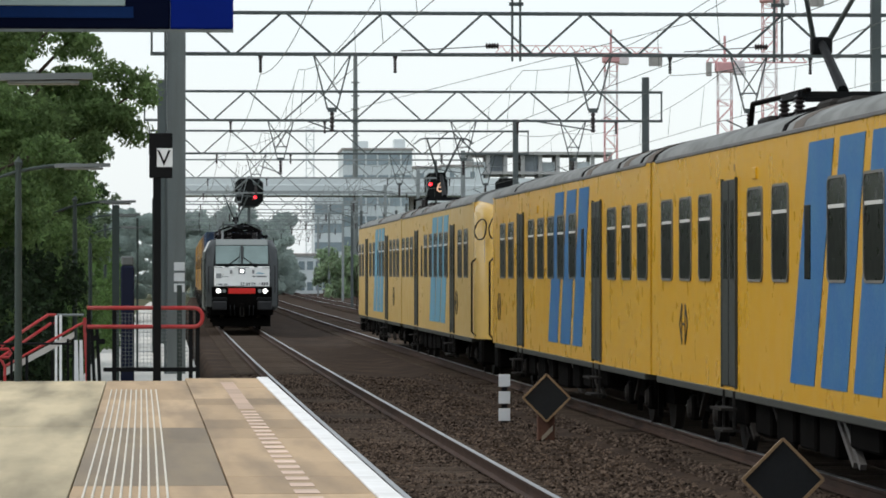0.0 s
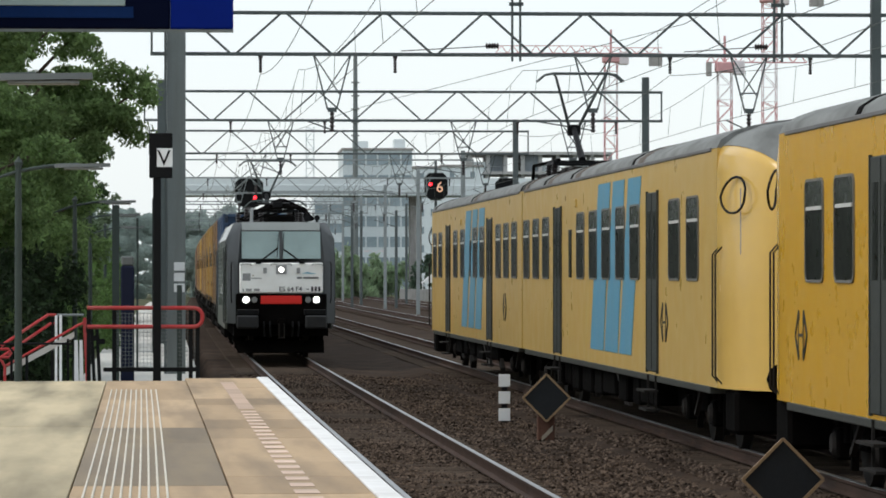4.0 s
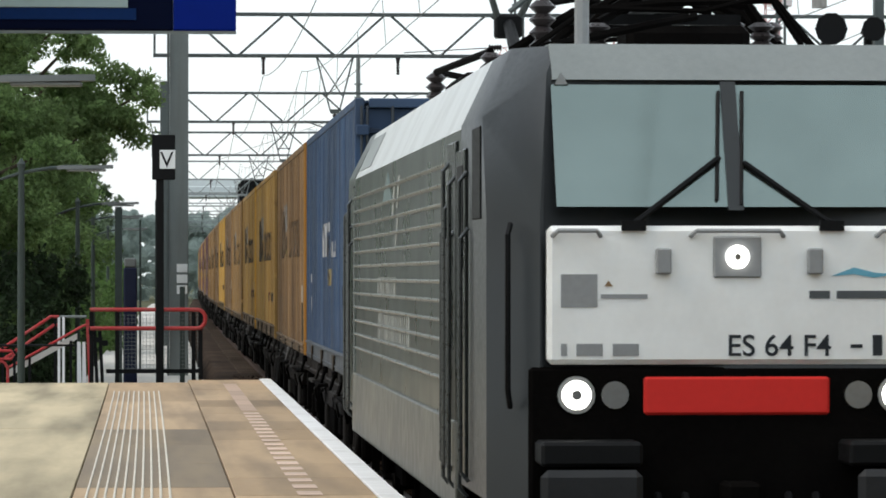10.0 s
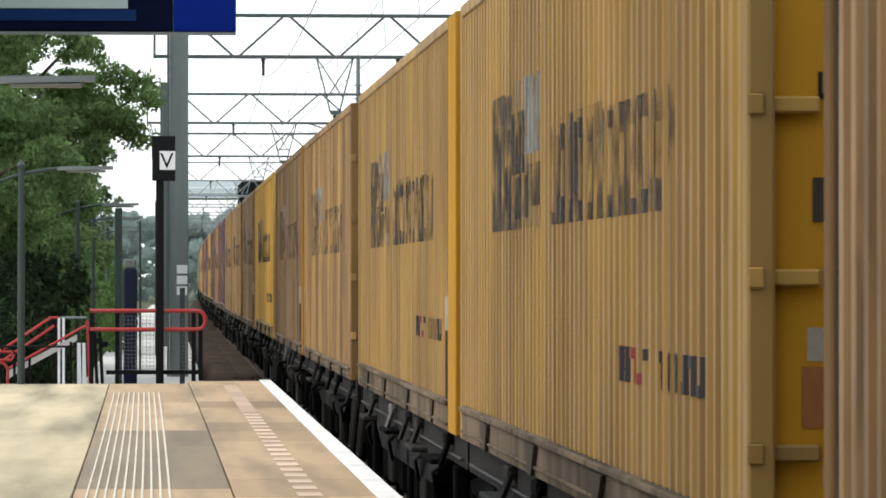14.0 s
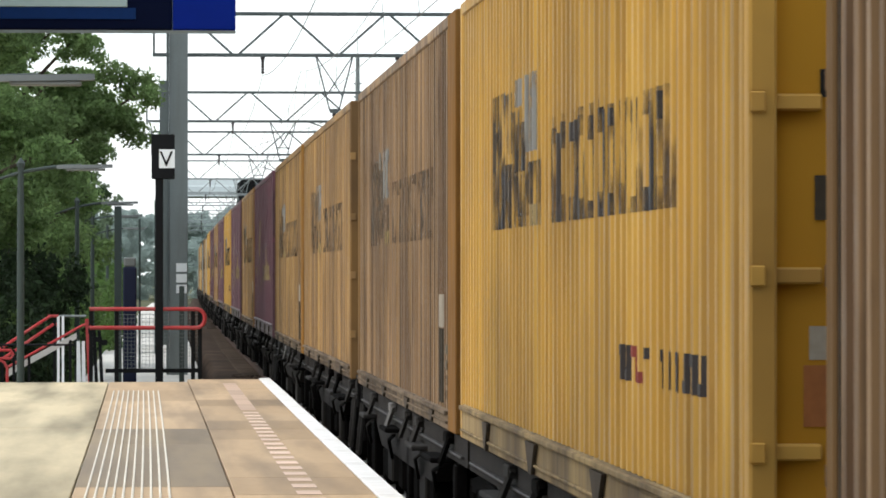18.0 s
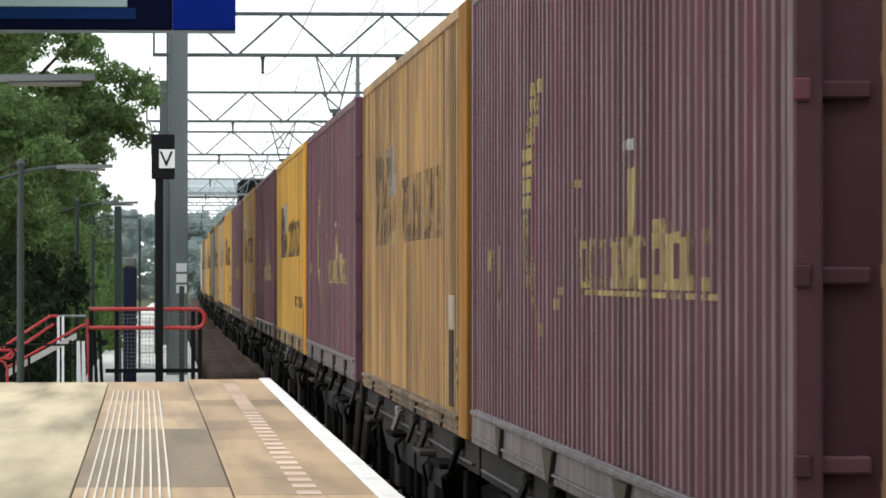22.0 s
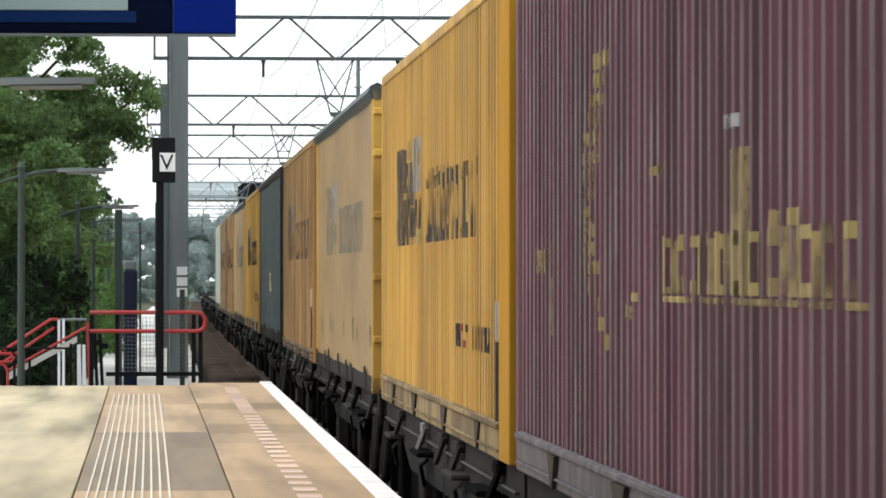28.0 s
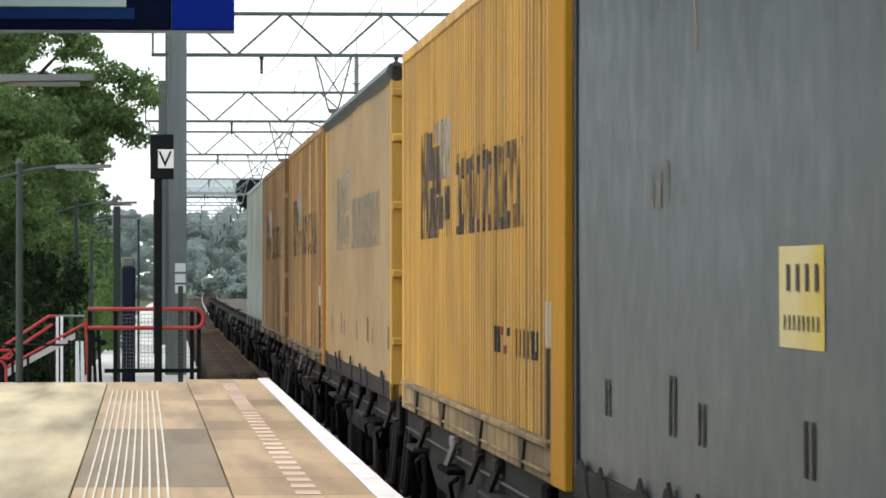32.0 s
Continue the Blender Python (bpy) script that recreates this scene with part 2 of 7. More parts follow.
def strip(y0, y1, step):
    n = max(1, int((y1 - y0) / step))
    return [y0 + (y1 - y0) * i / n for i in range(n + 1)]


g = Shape()
ys = [-3500, -600, -100, 0, 60, 120, 250, 500, 900, 1600, 4500]
xs = [-4000, -900, -200, -40, -12, -4, 2, 30, 60, 200, 900, 4000]
g.add([(x, y, -0.75) for y in ys for x in xs],
      [(j * 12 + i, j * 12 + i + 1, (j + 1) * 12 + i + 1, (j + 1) * 12 + i) for j in range(10) for i in range(11)])
solo("ground", g, M_GROUND, "rough earth and low grass beside the railway", "ground", kind="structure", smooth=0, fix=False)

# ballast: one uneven bed under all tracks
g = Shape()
ys = strip(-330, 20, 10) + strip(20, 110, 0.35)[1:] + strip(110, 900, 6)[1:]
xs = [1.2 + 0.35 * i for i in range(17)] + [7.6 + 0.9 * i for i in range(18)] + [24.5]
for j, y in enumerate(ys):
    for i, x in enumerate(xs):
        z = -0.24 + 0.035 * noise.noise((x * 2.1, y * 2.1, 0)) + 0.05 * noise.noise((x * 0.5, y * 0.3, 3))
        if i in (0, len(xs) - 1):
            z = -0.8
        if 5.2 < x < 6.7:
            z -= 0.06
        g.v.append((x + bend(y), y, z))
n = len(xs)
g.f = [(j * n + i, j * n + i + 1, (j + 1) * n + i + 1, (j + 1) * n + i) for j in range(len(ys) - 1) for i in range(n - 1)]
solo("ballast_bed", g, M_BALL, "dark brown stone ballast bed under the tracks", "ballast", kind="structure", smooth=60, fix=False)

# loose stones on the bed nearest to the platform
np.random.seed(5)
cnt = 60000
px_ = np.where(np.random.random(cnt) < 0.48, np.random.uniform(4.2, 8.2, cnt), np.random.uniform(1.9, 4.3, cnt))
py_ = 36 + 66 * np.random.random(cnt) ** 1.5
pz_ = np.array([(-0.235 if a > 4.3 else -0.215) + 0.05 * noise.noise((a * 0.5, b * 0.3, 3)) + 0.035 * noise.noise((a * 2.1, b * 2.1, 0)) - (0.06 if 5.2 < a < 6.7 else 0) for a, b in zip(px_, py_)])
base = np.array([(1, 0, 0), (-0.5, 0.87, 0), (-0.5, -0.87, 0), (0, 0, 0.9), (0.3, 0.5, 0.55), (-0.6, 0.1, 0.6)])
ang = np.random.uniform(0, 6.28, cnt)
size = np.random.uniform(0.02, 0.042, cnt)
co, si = np.cos(ang), np.sin(ang)
P = np.empty((cnt, 6, 3))
jit = base[None] + np.random.uniform(-0.25, 0.25, (cnt, 6, 3))
P[:, :, 0] = (jit[:, :, 0] * co[:, None] - jit[:, :, 1] * si[:, None]) * size[:, None] + (px_ + py_ ** 2 / (2 * R_BEND))[:, None]
P[:, :, 1] = (jit[:, :, 0] * si[:, None] + jit[:, :, 1] * co[:, None]) * size[:, None] * 1.2 + py_[:, None]
P[:, :, 2] = jit[:, :, 2] * size[:, None] * 0.9 + pz_[:, None]
fs = [(0, 4, 3), (0, 1, 4), (1, 3, 4), (1, 5, 3), (1, 2, 5), (2, 3, 5), (2, 0, 3)]
g = Shape()
g.v = P.reshape(-1, 3).tolist()
g.f = [tuple(k * 6 + i for i in f) for k in range(cnt) for f in fs]
solo("ballast_stones", g, M_STONE, "loose brown ballast stones between the tracks", "stones", kind="stuff", smooth=0, fix=False)

RAIL_PROF = [(-0.0625, -0.172), (0.0625, -0.172), (0.0625, -0.16), (0.012, -0.135), (0.01, -0.055), (0.036, -0.04), (0.036, -0.006), (-0.036, -0.006), (-0.036, -0.04), (-0.01, -0.055), (-0.012, -0.135), (-0.0625, -0.16)]
HEAD_PROF = [(-0.033, -0.006), (0.033, -0.006), (0.03, 0.0), (-0.03, 0.0)]
sleeper_mesh = Shape().box(-1.26, 1.26, -0.13, 0.13, -0.38, -0.2, 0.02).mesh("sleeper", M_SLEEPER)


def track(xc, y0, y1, s0, s1, label):
    t = thing("track", label, "track", kind="structure")
    for sx in (-0.7525, 0.7525):
        for nm, prof, m in (("rail", RAIL_PROF, M_RAIL), ("rail_head", HEAD_PROF, M_RAILTOP)):
            sh = Shape().loft([[(xc + sx + u + bend(y), y, w) for u, w in prof] for y in strip(y0, y1, 15)])
            part(nm, sh, m, t)
    y, rest = s0, Shape()
    while y < s1:
        ob = part("sleeper", sleeper_mesh, None, t)
        ob.matrix_basis = on_line(xc, y, rng.uniform(-0.008, 0.004))
        y += 0.6
    while y < s1 + 120:
        rest.box(xc - 1.26 + bend(y), xc + 1.26 + bend(y), y - 0.13, y + 0.13, -0.38, -0.175)
        y += 0.6
    y = s0 - 0.6
    while y > -60 and s0 < 60:
        rest.box(xc - 1.26 + bend(y), xc + 1.26 + bend(y), y - 0.13, y + 0.13, -0.38, -0.2)
        y -= 0.6
    o = part("sleepers_beyond", rest, M_SLEEPER, t)
    o["kind"] = "stuff"
    return t


track(TRACK_1, -330, 900, 36, 190, "railway track with shiny rail heads on concrete sleepers")
track(TRACK_2, -330, 900, 40, 175, "second railway track on brown ballast")
track(TRACK_3, -330, 900, 110, 200, "third railway track farther from the platform")
track(TRACK_4, 60, 900, 150, 220, "fourth railway track at the far side")

# platform: body, paving slabs, white edge, tactile ribs
PZ, PEND = 0.76, 58.4


def plat_bend(x, y):
    """Sideways place of a point of the paving, whose joints swing slightly away from the edge towards the platform's end."""
    return x + bend(y) - 0.055 * max(0.0, (y - 26.0) / 30.0) ** 2 * min(1.0, max(0.0, (1.5 - x) / 0.9))


plat = thing("platform", "station platform of beige concrete slabs with a white edge", "platform", kind="structure")
EDGE = 1.724
sh = Shape().loft([[(x + bend(y), y, z) for x, z in ((-7.0, -0.8), (EDGE - 0.08, -0.8), (EDGE - 0.08, PZ - 0.13), (-7.0, PZ - 0.13))] for y in strip(-60, PEND, 12)])
part("platform_body", sh, M_CONC, plat)


def slab_row(x0, x1, y0, y1, length, m, gap=0.012, thick=0.13, name="slab", lift=0.0):
    y = y0
    while y < y1 - 0.05:
        ln = min(length, y1 - y)
        sh = Shape().box(x0 + gap / 2, x1 - gap / 2, gap / 2, ln - gap / 2, -thick, 0, 0.006)
        sh.v = [(plat_bend(u, y + v), v, w) for u, v, w in sh.v]
        ob = part(name, sh, m, plat)
        ob.matrix_basis = pose(0, y, PZ + lift + rng.uniform(-0.002, 0.002))
        y += ln


slab_row(-7.0, -2.6, -10, PEND - 0.6, 4.0, M_SLAB_L)
slab_row(-2.6, -0.53, -10, PEND, 3.4, M_SLAB_L)
slab_row(-0.53, 0.58, -10, 29.5, 4.55, M_SLAB)
slab_row(-0.53, 0.58, 29.5, 40.6, 3.7, M_SLAB_D)
slab_row(-0.53, 0.58, 40.6, PEND, 4.5, M_SLAB)
slab_row(0.58, EDGE - 0.17, -10, PEND + 1.4, 2.4, M_SLAB)
slab_row(EDGE - 0.17, EDGE, -10, PEND + 1.9, 2.4, M_WHITE, gap=0.004, name="edge_stone", lift=0.003)
rib = Shape()
for k in range(10):
    x = -0.43 + k * 0.0635
    rib = Shape().loft([[(plat_bend(x + u, y), y, PZ + w) for u, w in ((-0.009, 0), (0.009, 0), (0.006, 0.008), (-0.006, 0.008))] for y in strip(20, 53.8, 3)])
    part("tactile_rib", rib, M_RIB, plat, "pale raised guiding rib")
bar_mesh = Shape().box(-0.085, 0.085, -0.24, 0.24, 0, 0.003, 0.001).mesh("tactile_bar", M_BAR)
y = 24.0
while y < 46:
    ob = part("tactile_bar", bar_mesh, None, plat)
    ob.matrix_basis = pose(plat_bend(1.1, y), y, PZ + 0.002)
    y += 0.92

y = 46.0
while y < 57.4:
    sh = Shape().box(1.015, 1.185, 0.0, 1.14, 0, 0.003, 0.001)
    sh.v = [(plat_bend(u, y + v), v, w) for u, v, w in sh.v]
    part("tactile_strip", sh, M_STRIP, plat, "faded pinkish guiding strip").matrix_basis = pose(0, y, PZ + 0.002)
    y += 1.15

# lower path beyond the platform's end
sh = Shape().loft([[(x + bend(y), y, z) for x, z in ((-1.5, -0.8), (1.05, -0.8), (1.05, 0.02), (-1.5, 0.02))] for y in strip(PEND + 2, 330, 20)])
solo("pavement", sh, M_PATH, "pale narrow service path below the platform end", "path", kind="structure")

# ---- overhead line portals ----
PORTALS = [93.3, 133.6, 170.6, 213.8, 254.0, 296.0, 338.0, 380.0, 422.0, 464.0]
Z_LOW, Z_TOP = 7.2, 8.13


def insulator(sh, x, y, z0, z1, r=0.05):
    n = 5
    pts, rs = [], []
    for i in range(n * 2 + 1):
        pts.append((x, y, z0 + (z1 - z0) * i / (n * 2)))
        rs.append(r if i % 2 else r * 0.5)
    sh.tube(pts, rs, 8)


def portal(Y, left, right, first=False):
    # beyond 180 m the steel itself is paler, as if in haze
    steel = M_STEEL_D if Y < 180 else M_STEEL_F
    t = thing("catenary_portal", "grey steel lattice portal carrying overhead wires across the tracks", "portal", on_line(0, Y), "overhead line portals")
    if first:
        part("mast", Shape().box(left - 0.18, left + 0.24, -0.16, 0.16, -0.6, 11.5, 0.012), M_STEEL, t, "broad pale grey steel mast")
        part("mast_flange", Shape().box(left - 0.24, left - 0.183, -0.2, 0.2, -0.6, 11.5), steel, t)
        for k in range(3):
            part("reflector_plate", Shape().box(left - 0.02, left + 0.22, -0.18, -0.163, 2.33 - 0.24 * k, 2.52 - 0.24 * k, 0.003), M_SIGNW, t, "white reflector plate")
    else:
        part("mast", Shape().box(left - 0.11, left + 0.11, -0.12, 0.12, -0.6, 8.5, 0.01), steel, t)
    part("mast", Shape().box(right - 0.11, right + 0.11, -0.12, 0.12, -0.6, 8.62, 0.01), steel, t)
    a, b = left - 0.55, right + 0.55
    for nm, z in (("bottom_chord", Z_LOW), ("top_chord", Z_TOP)):
        part(nm, Shape().box(a, b, -0.05, 0.05, z - 0.04, z + 0.04, 0.006), steel, t)
    x, up = 1.83 - 2.27, 0
    while x + 1.13 < b:
        x2 = x + 1.135
        if x >= a:
            z0, z1 = (Z_TOP, Z_LOW) if up else (Z_LOW, Z_TOP)
            part("diagonal", Shape().beam((x + 0.05, 0, z0), (x2 - 0.05, 0, z1), 0.05), steel, t)
        up = 1 - up
        x = x2
    for xe in (a + 0.03, b - 0.03):
        part("end_post", Shape().beam((xe, 0, Z_LOW), (xe, 0, Z_TOP), 0.05), steel, t)
    # drop brackets with registration insulators
    for xb in (4.05, 9.95, 13.5):
        sh = Shape()
        for s in (-1, 1):
            sh.beam((xb + 0.42 * s, 0, Z_LOW), (xb + 0.1 * s, 0, Z_LOW - 1.25), 0.035)
            sh.beam((xb + 0.42 * s, 0, Z_LOW), (xb - 0.17 * s, 0, Z_LOW - 0.9), 0.028)
        sh.beam((xb - 0.2, 0, Z_LOW - 0.85), (xb + 0.2, 0, Z_LOW - 0.85), 0.03)
        sh.box(xb - 0.1, xb + 0.1, -0.04, 0.04, Z_LOW - 1.3, Z_LOW - 1.2)
        br = part("drop_bracket", sh, steel, t)
        ins = Shape()
        insulator(ins, xb, 0, Z_LOW - 1.75, Z_LOW - 1.3, 0.06)
        part("insulator", ins, M_INS, br)
        xt = min((TRACK_1, TRACK_2, TRACK_3), key=lambda q: abs(q - xb))
        part("steady_arm", Shape().tube([(xb, 0, Z_LOW - 1.7), (xt, 0.1, 5.74)], 0.018, 6), steel, br)
    for xh in (2.44, 5.47, 11.7, 14.9):
        ins = Shape()
        ins.box(xh - 0.05, xh + 0.05, -0.04, 0.04, Z_LOW - 0.1, Z_LOW - 0.04)
        insulator(ins, xh, 0, Z_LOW - 0.42, Z_LOW - 0.1, 0.045)
        part("hanger_insulator", ins, M_INS, t)
    if first:
        for xp in (8.2, 14.15):
            sh = Shape()
            for s in (-0.09, 0.09):
                sh.box(xp + s - 0.025, xp + s + 0.025, -0.14, -0.07, 7.05, 8.9)
            sh.box(xp - 0.16, xp + 0.16, -0.14, -0.07, 8.3, 8.38)
            part("hanging_post", sh, steel, t)
        for x0, x1 in ((5.6, 7.8), (12.0, 13.9)):
            sh = Shape().tube([(x0, -0.2, 7.27), (x1 - 0.3, -0.2, 7.38)], 0.012, 6)
            pts = [(x1 - 0.3 + 0.03 * i, -0.2, 7.39) for i in range(11)]
            sh.tube(pts, [0.08 if i % 2 else 0.035 for i in range(11)], 8)
            part("strain_insulator", sh, M_INS, t)
    return t


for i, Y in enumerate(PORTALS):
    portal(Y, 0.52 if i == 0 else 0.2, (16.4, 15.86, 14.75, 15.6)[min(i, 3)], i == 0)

# wires of each track between the portals
SPANS = [PORTALS[0] - 84, PORTALS[0] - 42] + PORTALS


def line_of_track(xc, label):
    t = thing("overhead_line", label, "overhead line", group="overhead lines")
    for a, b in zip(SPANS[:-1], SPANS[1:]):
        mid = []
        con = []
        for i in range(13):
            f = i / 12
            y = a + (b - a) * f
            zig = 0.2 * (1 - 2 * f) * (1 if SPANS.index(a) % 2 else -1)
            mid.append((xc + zig * 0.4 + bend(y), y, 6.85 - 2.2 * f * (1 - f)))
            con.append((xc + zig + bend(y), y, 5.7))
        part("messenger_wire", Shape().tube(mid, 0.0065, 5), M_WIRE, t)
        part("contact_wire", Shape().tube(con, 0.0065, 5), M_WIRE, t)
        for i in range(1, 12, 2):
            part("dropper", Shape().tube([mid[i], con[i]], 0.005, 4), M_WIRE, t)
    return t


line_of_track(TRACK_1, "copper contact wire and messenger above the platform track")
line_of_track(TRACK_2, "copper contact wire and messenger above the second track")
line_of_track(TRACK_3, "copper contact wire and messenger above the third track")


def feeder(pts, label, r=0.008):
    solo("feeder_cable", Shape().tube([(x + bend(y), y, z) for x, y, z in pts], r, 5), M_WIRE, label, "cable", group="feeder cables")


for xa, za in ((2.44, 6.75), (11.7, 6.75)):
    pts = []
    for a, b in zip(SPANS[1:-1], SPANS[2:]):
        pts += [(xa, a + (b - a) * f, za - 2.0 * f * (1 - f)) for f in (0, 0.08, 0.16, 0.25, 0.34, 0.43, 0.52, 0.61, 0.7, 0.79, 0.88, 0.95)]
    feeder(pts, "slack feeder cable hung between portals")
feeder([(16, 70, 10.5), (12.0, 93, 7.9), (6.6, 133, 7.6), (2.2, 190, 7.4)], "slanting feeder cable crossing over the tracks", 0.009)

# ---- signals ----
M_LAMP_R = glow("red signal light", (1.0, 0.02, 0.03), 6)
M_LAMP_W = glow("signal digit light", (1.0, 0.55, 0.35), 0.45)


def signal_head(x, Y, z0, z1, w, label, digit, red):
    t = thing("railway_signal", label, "signal", on_line(x, Y))
    h = w / 2
    c = w * 0.2
    prof = [(-h + c, z0), (h - c, z0), (h, z0 + c), (h, z1 - c), (h - c, z1), (-h + c, z1), (-h, z1 - c), (-h, z0 + c)]
    part("backboard", Shape().prism(prof, 0, 0.35), M_BLACK, t)
    part("rim", Shape().prism([(u * 1.03, (w_ - (z0 + z1) / 2) * 1.03 + (z0 + z1) / 2) for u, w_ in prof], 0.06, 0.1), M_STEEL_D, t)
    zc = red[1]
    part("signal_lamp", Shape().tube([(red[0], 0.02, zc), (red[0], -0.03, zc)], red[2], 12), M_LAMP_R, t, "lit red signal lamp")
    hood = Shape().tube([(red[0], 0.0, zc + red[2]), (red[0], -0.3, zc + red[2] + 0.02)], red[2] * 0.5, 8)
    part("hood", hood, M_BLACK, t)
    if digit:
        lettering("6", 1.05, M_LAMP_W, t, pose(0.0, -0.02, (z0 + z1) / 2 - 0.44, 90, 0, 0), "lit speed digit")
    part("post", Shape().box(-0.09, 0.09, 0.36, 0.54, -0.7, z1 + (1.0 if digit else 0.1), 0.01), M_STEEL_D, t)
    part("bracket", Shape().box(-0.4, 0.4, 0.3, 0.56, z0 - 0.12, z0, 0.01), M_STEEL_D, t)
    return t


signal_head(5.25, 254.6, 6.4, 8.15, 1.7, "black railway signal showing a red light", False, (0.35, 6.95, 0.11))
signal_head(23.9, 290.0, 7.1, 8.95, 1.65, "black railway signal with a red light on a slim post", False, (0.1, 7.9, 0.12))
signal_head(19.5, 300.0, 7.7, 9.55, 1.65, "black railway signal with red light and lit digit six", True, (-0.42, 8.75, 0.13))

# distance board beside the far tracks
t = thing("distance_board", "small white board lettered 8 on a short post", "track sign", on_line(19.2, 250.0))
part("post", Shape().box(-0.05, 0.05, 0.02, 0.1, -0.7, 0.0), M_STEEL_D, t)
part("board", Shape().box(-0.27, 0.27, -0.01, 0.02, -0.02, 0.6, 0.005), M_SIGNW, t)
lettering("8", 0.6, M_BLACK, t, pose(-0.17, -0.016, 0.08, 90, 0, 0), "black figure eight")

# ---- platform furniture ----
def curve_pts(p, q, r, n=6):
    return [tuple(Vector(p) * (1 - k / n) ** 2 + Vector(q) * 2 * (1 - k / n) * (k / n) + Vector(r) * (k / n) ** 2) for k in range(n + 1)]


def platform_lamp():
    t = thing("platform_lamp", "slim dark green lamp post with curved arm and flat luminaire", "lamp post", group="platform lamps")
    part("post", Shape().tube([(0, 0, -0.85), (0, 0, 2.0), (0, 0, 3.0)], [0.055, 0.05, 0.042], 12), M_LAMPPOST, t)
    part("finial", Shape().tube([(0, 0, 3.0), (0, 0, 3.06), (0, 0, 3.14)], [0.05, 0.06, 0.006], 12), M_LAMPPOST, t)
    part("arm", Shape().tube(curve_pts((-0.45, 0, 2.78), (0.1, 0, 3.02), (0.85, 0, 3.03)), [0.012, 0.02, 0.024, 0.026, 0.026, 0.026, 0.024], 8), M_LAMPPOST, t)
    lum = part("luminaire", Shape().loft([[(x, y * w, 2.985 + dz + 0.02 * (x - 0.6)) for y, dz in ((-0.08, 0), (-0.06, 0.05), (0.06, 0.05), (0.08, 0))] for x, w in ((0.5, 0.5), (0.62, 1), (1.2, 1), (1.28, 0.6))]), M_LUM, t)
    part("diffuser", Shape().box(0.63, 1.18, -0.065, 0.065, 2.955, 2.99, 0.01), M_DIFF, lum)
    return t


lamp = platform_lamp()
lamp.matrix_basis = on_line(-1.7, 32.0, PZ)
for y, z in ((58.2, PZ), (87.5, PZ), (107.0, PZ), (135.0, PZ)):
    copy_thing(lamp, on_line(-1.82 if y < 60 else -1.6, y, z))

# hanging departure display
t = thing("departure_display", "hanging blue departure display with a pale screen", "display", on_line(0, 25))
part("case", Shape().box(-2.4, 0.14, 0, 0.3, 3.735, 4.6, 0.01), M_NAVY, t)
part("end_panel", Shape().box(0.143, 0.52, -0.01, 0.31, 3.735, 4.6, 0.008), M_BLUE, t, "bright blue end panel")
part("screen", Shape().box(-2.2, -0.13, -0.012, 0.0, 3.872, 4.5, 0.004), M_SCREEN, t, "pale grey display glass")
part("screen_bar", Shape().box(-2.3, -0.08, -0.008, 0.0, 3.80, 3.868), mat("mid blue trim", (0.006, 0.025, 0.1), 0.5, bump=0, spec=0.05), t)
part("lower_trim", Shape().box(-2.4, 0.52, -0.012, 0.0, 3.715, 3.733), M_STEEL, t)
for x in (-2.2, -1.75):
    part("hanger_rod", Shape().tube([(x, 0.15, 4.6), (x, 0.15, 4.9)], 0.03, 8), M_STEEL, t)
# unseen canopy above the display; its extent is set to dim passing trains
canopy = thing("platform_canopy", "unseen flat grey steel canopy on steel columns, dimming passing trains", "canopy", kind="structure")
part("roof_deck", Shape().box(-6.6, -1.5, -60, 25.6, 4.95, 5.1, 0.01), M_STEEL, canopy)
for x in (-6.6, -1.58):
    part("fascia", Shape().box(x, x + 0.08, -60, 25.6, 4.78, 4.948, 0.01), M_STEEL, canopy)
for k in range(11):
    part("roof_beam", Shape().box(-6.5, -1.6, 24.6 - 8.0 * k, 24.8 - 8.0 * k, 4.8, 4.948, 0.01), M_STEEL_D, canopy)
    part("column", Shape().box(-3.2, -3.0, 20.5 - 8.0 * k, 20.7 - 8.0 * k, PZ, 4.948, 0.01), M_STEEL_D, canopy)

# stop sign post
t = thing("letter_sign", "black post with a white board lettered V", "sign", on_line(0.17, 60, 0.02))
part("post", Shape().box(-0.115, 0.0, -0.06, 0.06, 0, 4.26, 0.01), M_BLACK, t)
part("board", Shape().box(-0.17, 0.165, -0.09, -0.062, 3.62, 4.27, 0.012), M_BLACK, t)
part("sign_face", Shape().box(-0.06, 0.165, -0.1, -0.092, 3.78, 4.05, 0.003), M_SIGNW, t, "white sign face")
lettering("V", 0.32, M_BLACK, t, pose(-0.055, -0.103, 3.805, 90, 0, 0), "black letter V")

# blue column and slim posts at the platform's end
t = thing("blue_column", "dark blue service column with a small grey head", "column", on_line(-0.32, 61.2, 0.02))
part("column", Shape().box(-0.1, 0.1, -0.09, 0.09, 0, 2.36, 0.02), mat("column blue", (0.004, 0.007, 0.025), 0.45, var=0.1, spec=0.2), t)
part("head", Shape().box(-0.09, 0.09, -0.08, 0.08, 2.36, 2.5, 0.02), M_LUM, t, "pale grey head")
part("foot", Shape().box(-0.13, 0.13, -0.12, 0.12, -0.04, 0.04), M_STEEL_D, t)
for x, y, top, w in ((-0.62, 75.0, 3.5, 0.13), (0.44, 60.6, 2.1, 0.075), (-0.33, 96, 3.55, 0.05), (0.0, 118.0, 4.4, 0.07)):
    solo("slim_post", Shape().box(-w / 2, w / 2, -w / 2, w / 2, 0, top, 0.006), M_LAMPPOST, "slim dark steel post beside the path", "post", on_line(x, y, 0.0), "slim posts")


def rail_bar(name, pts, m, parent, r=0.026, label=""):
    return part(name, Shape().tube(pts, r, 10), m, parent, label)


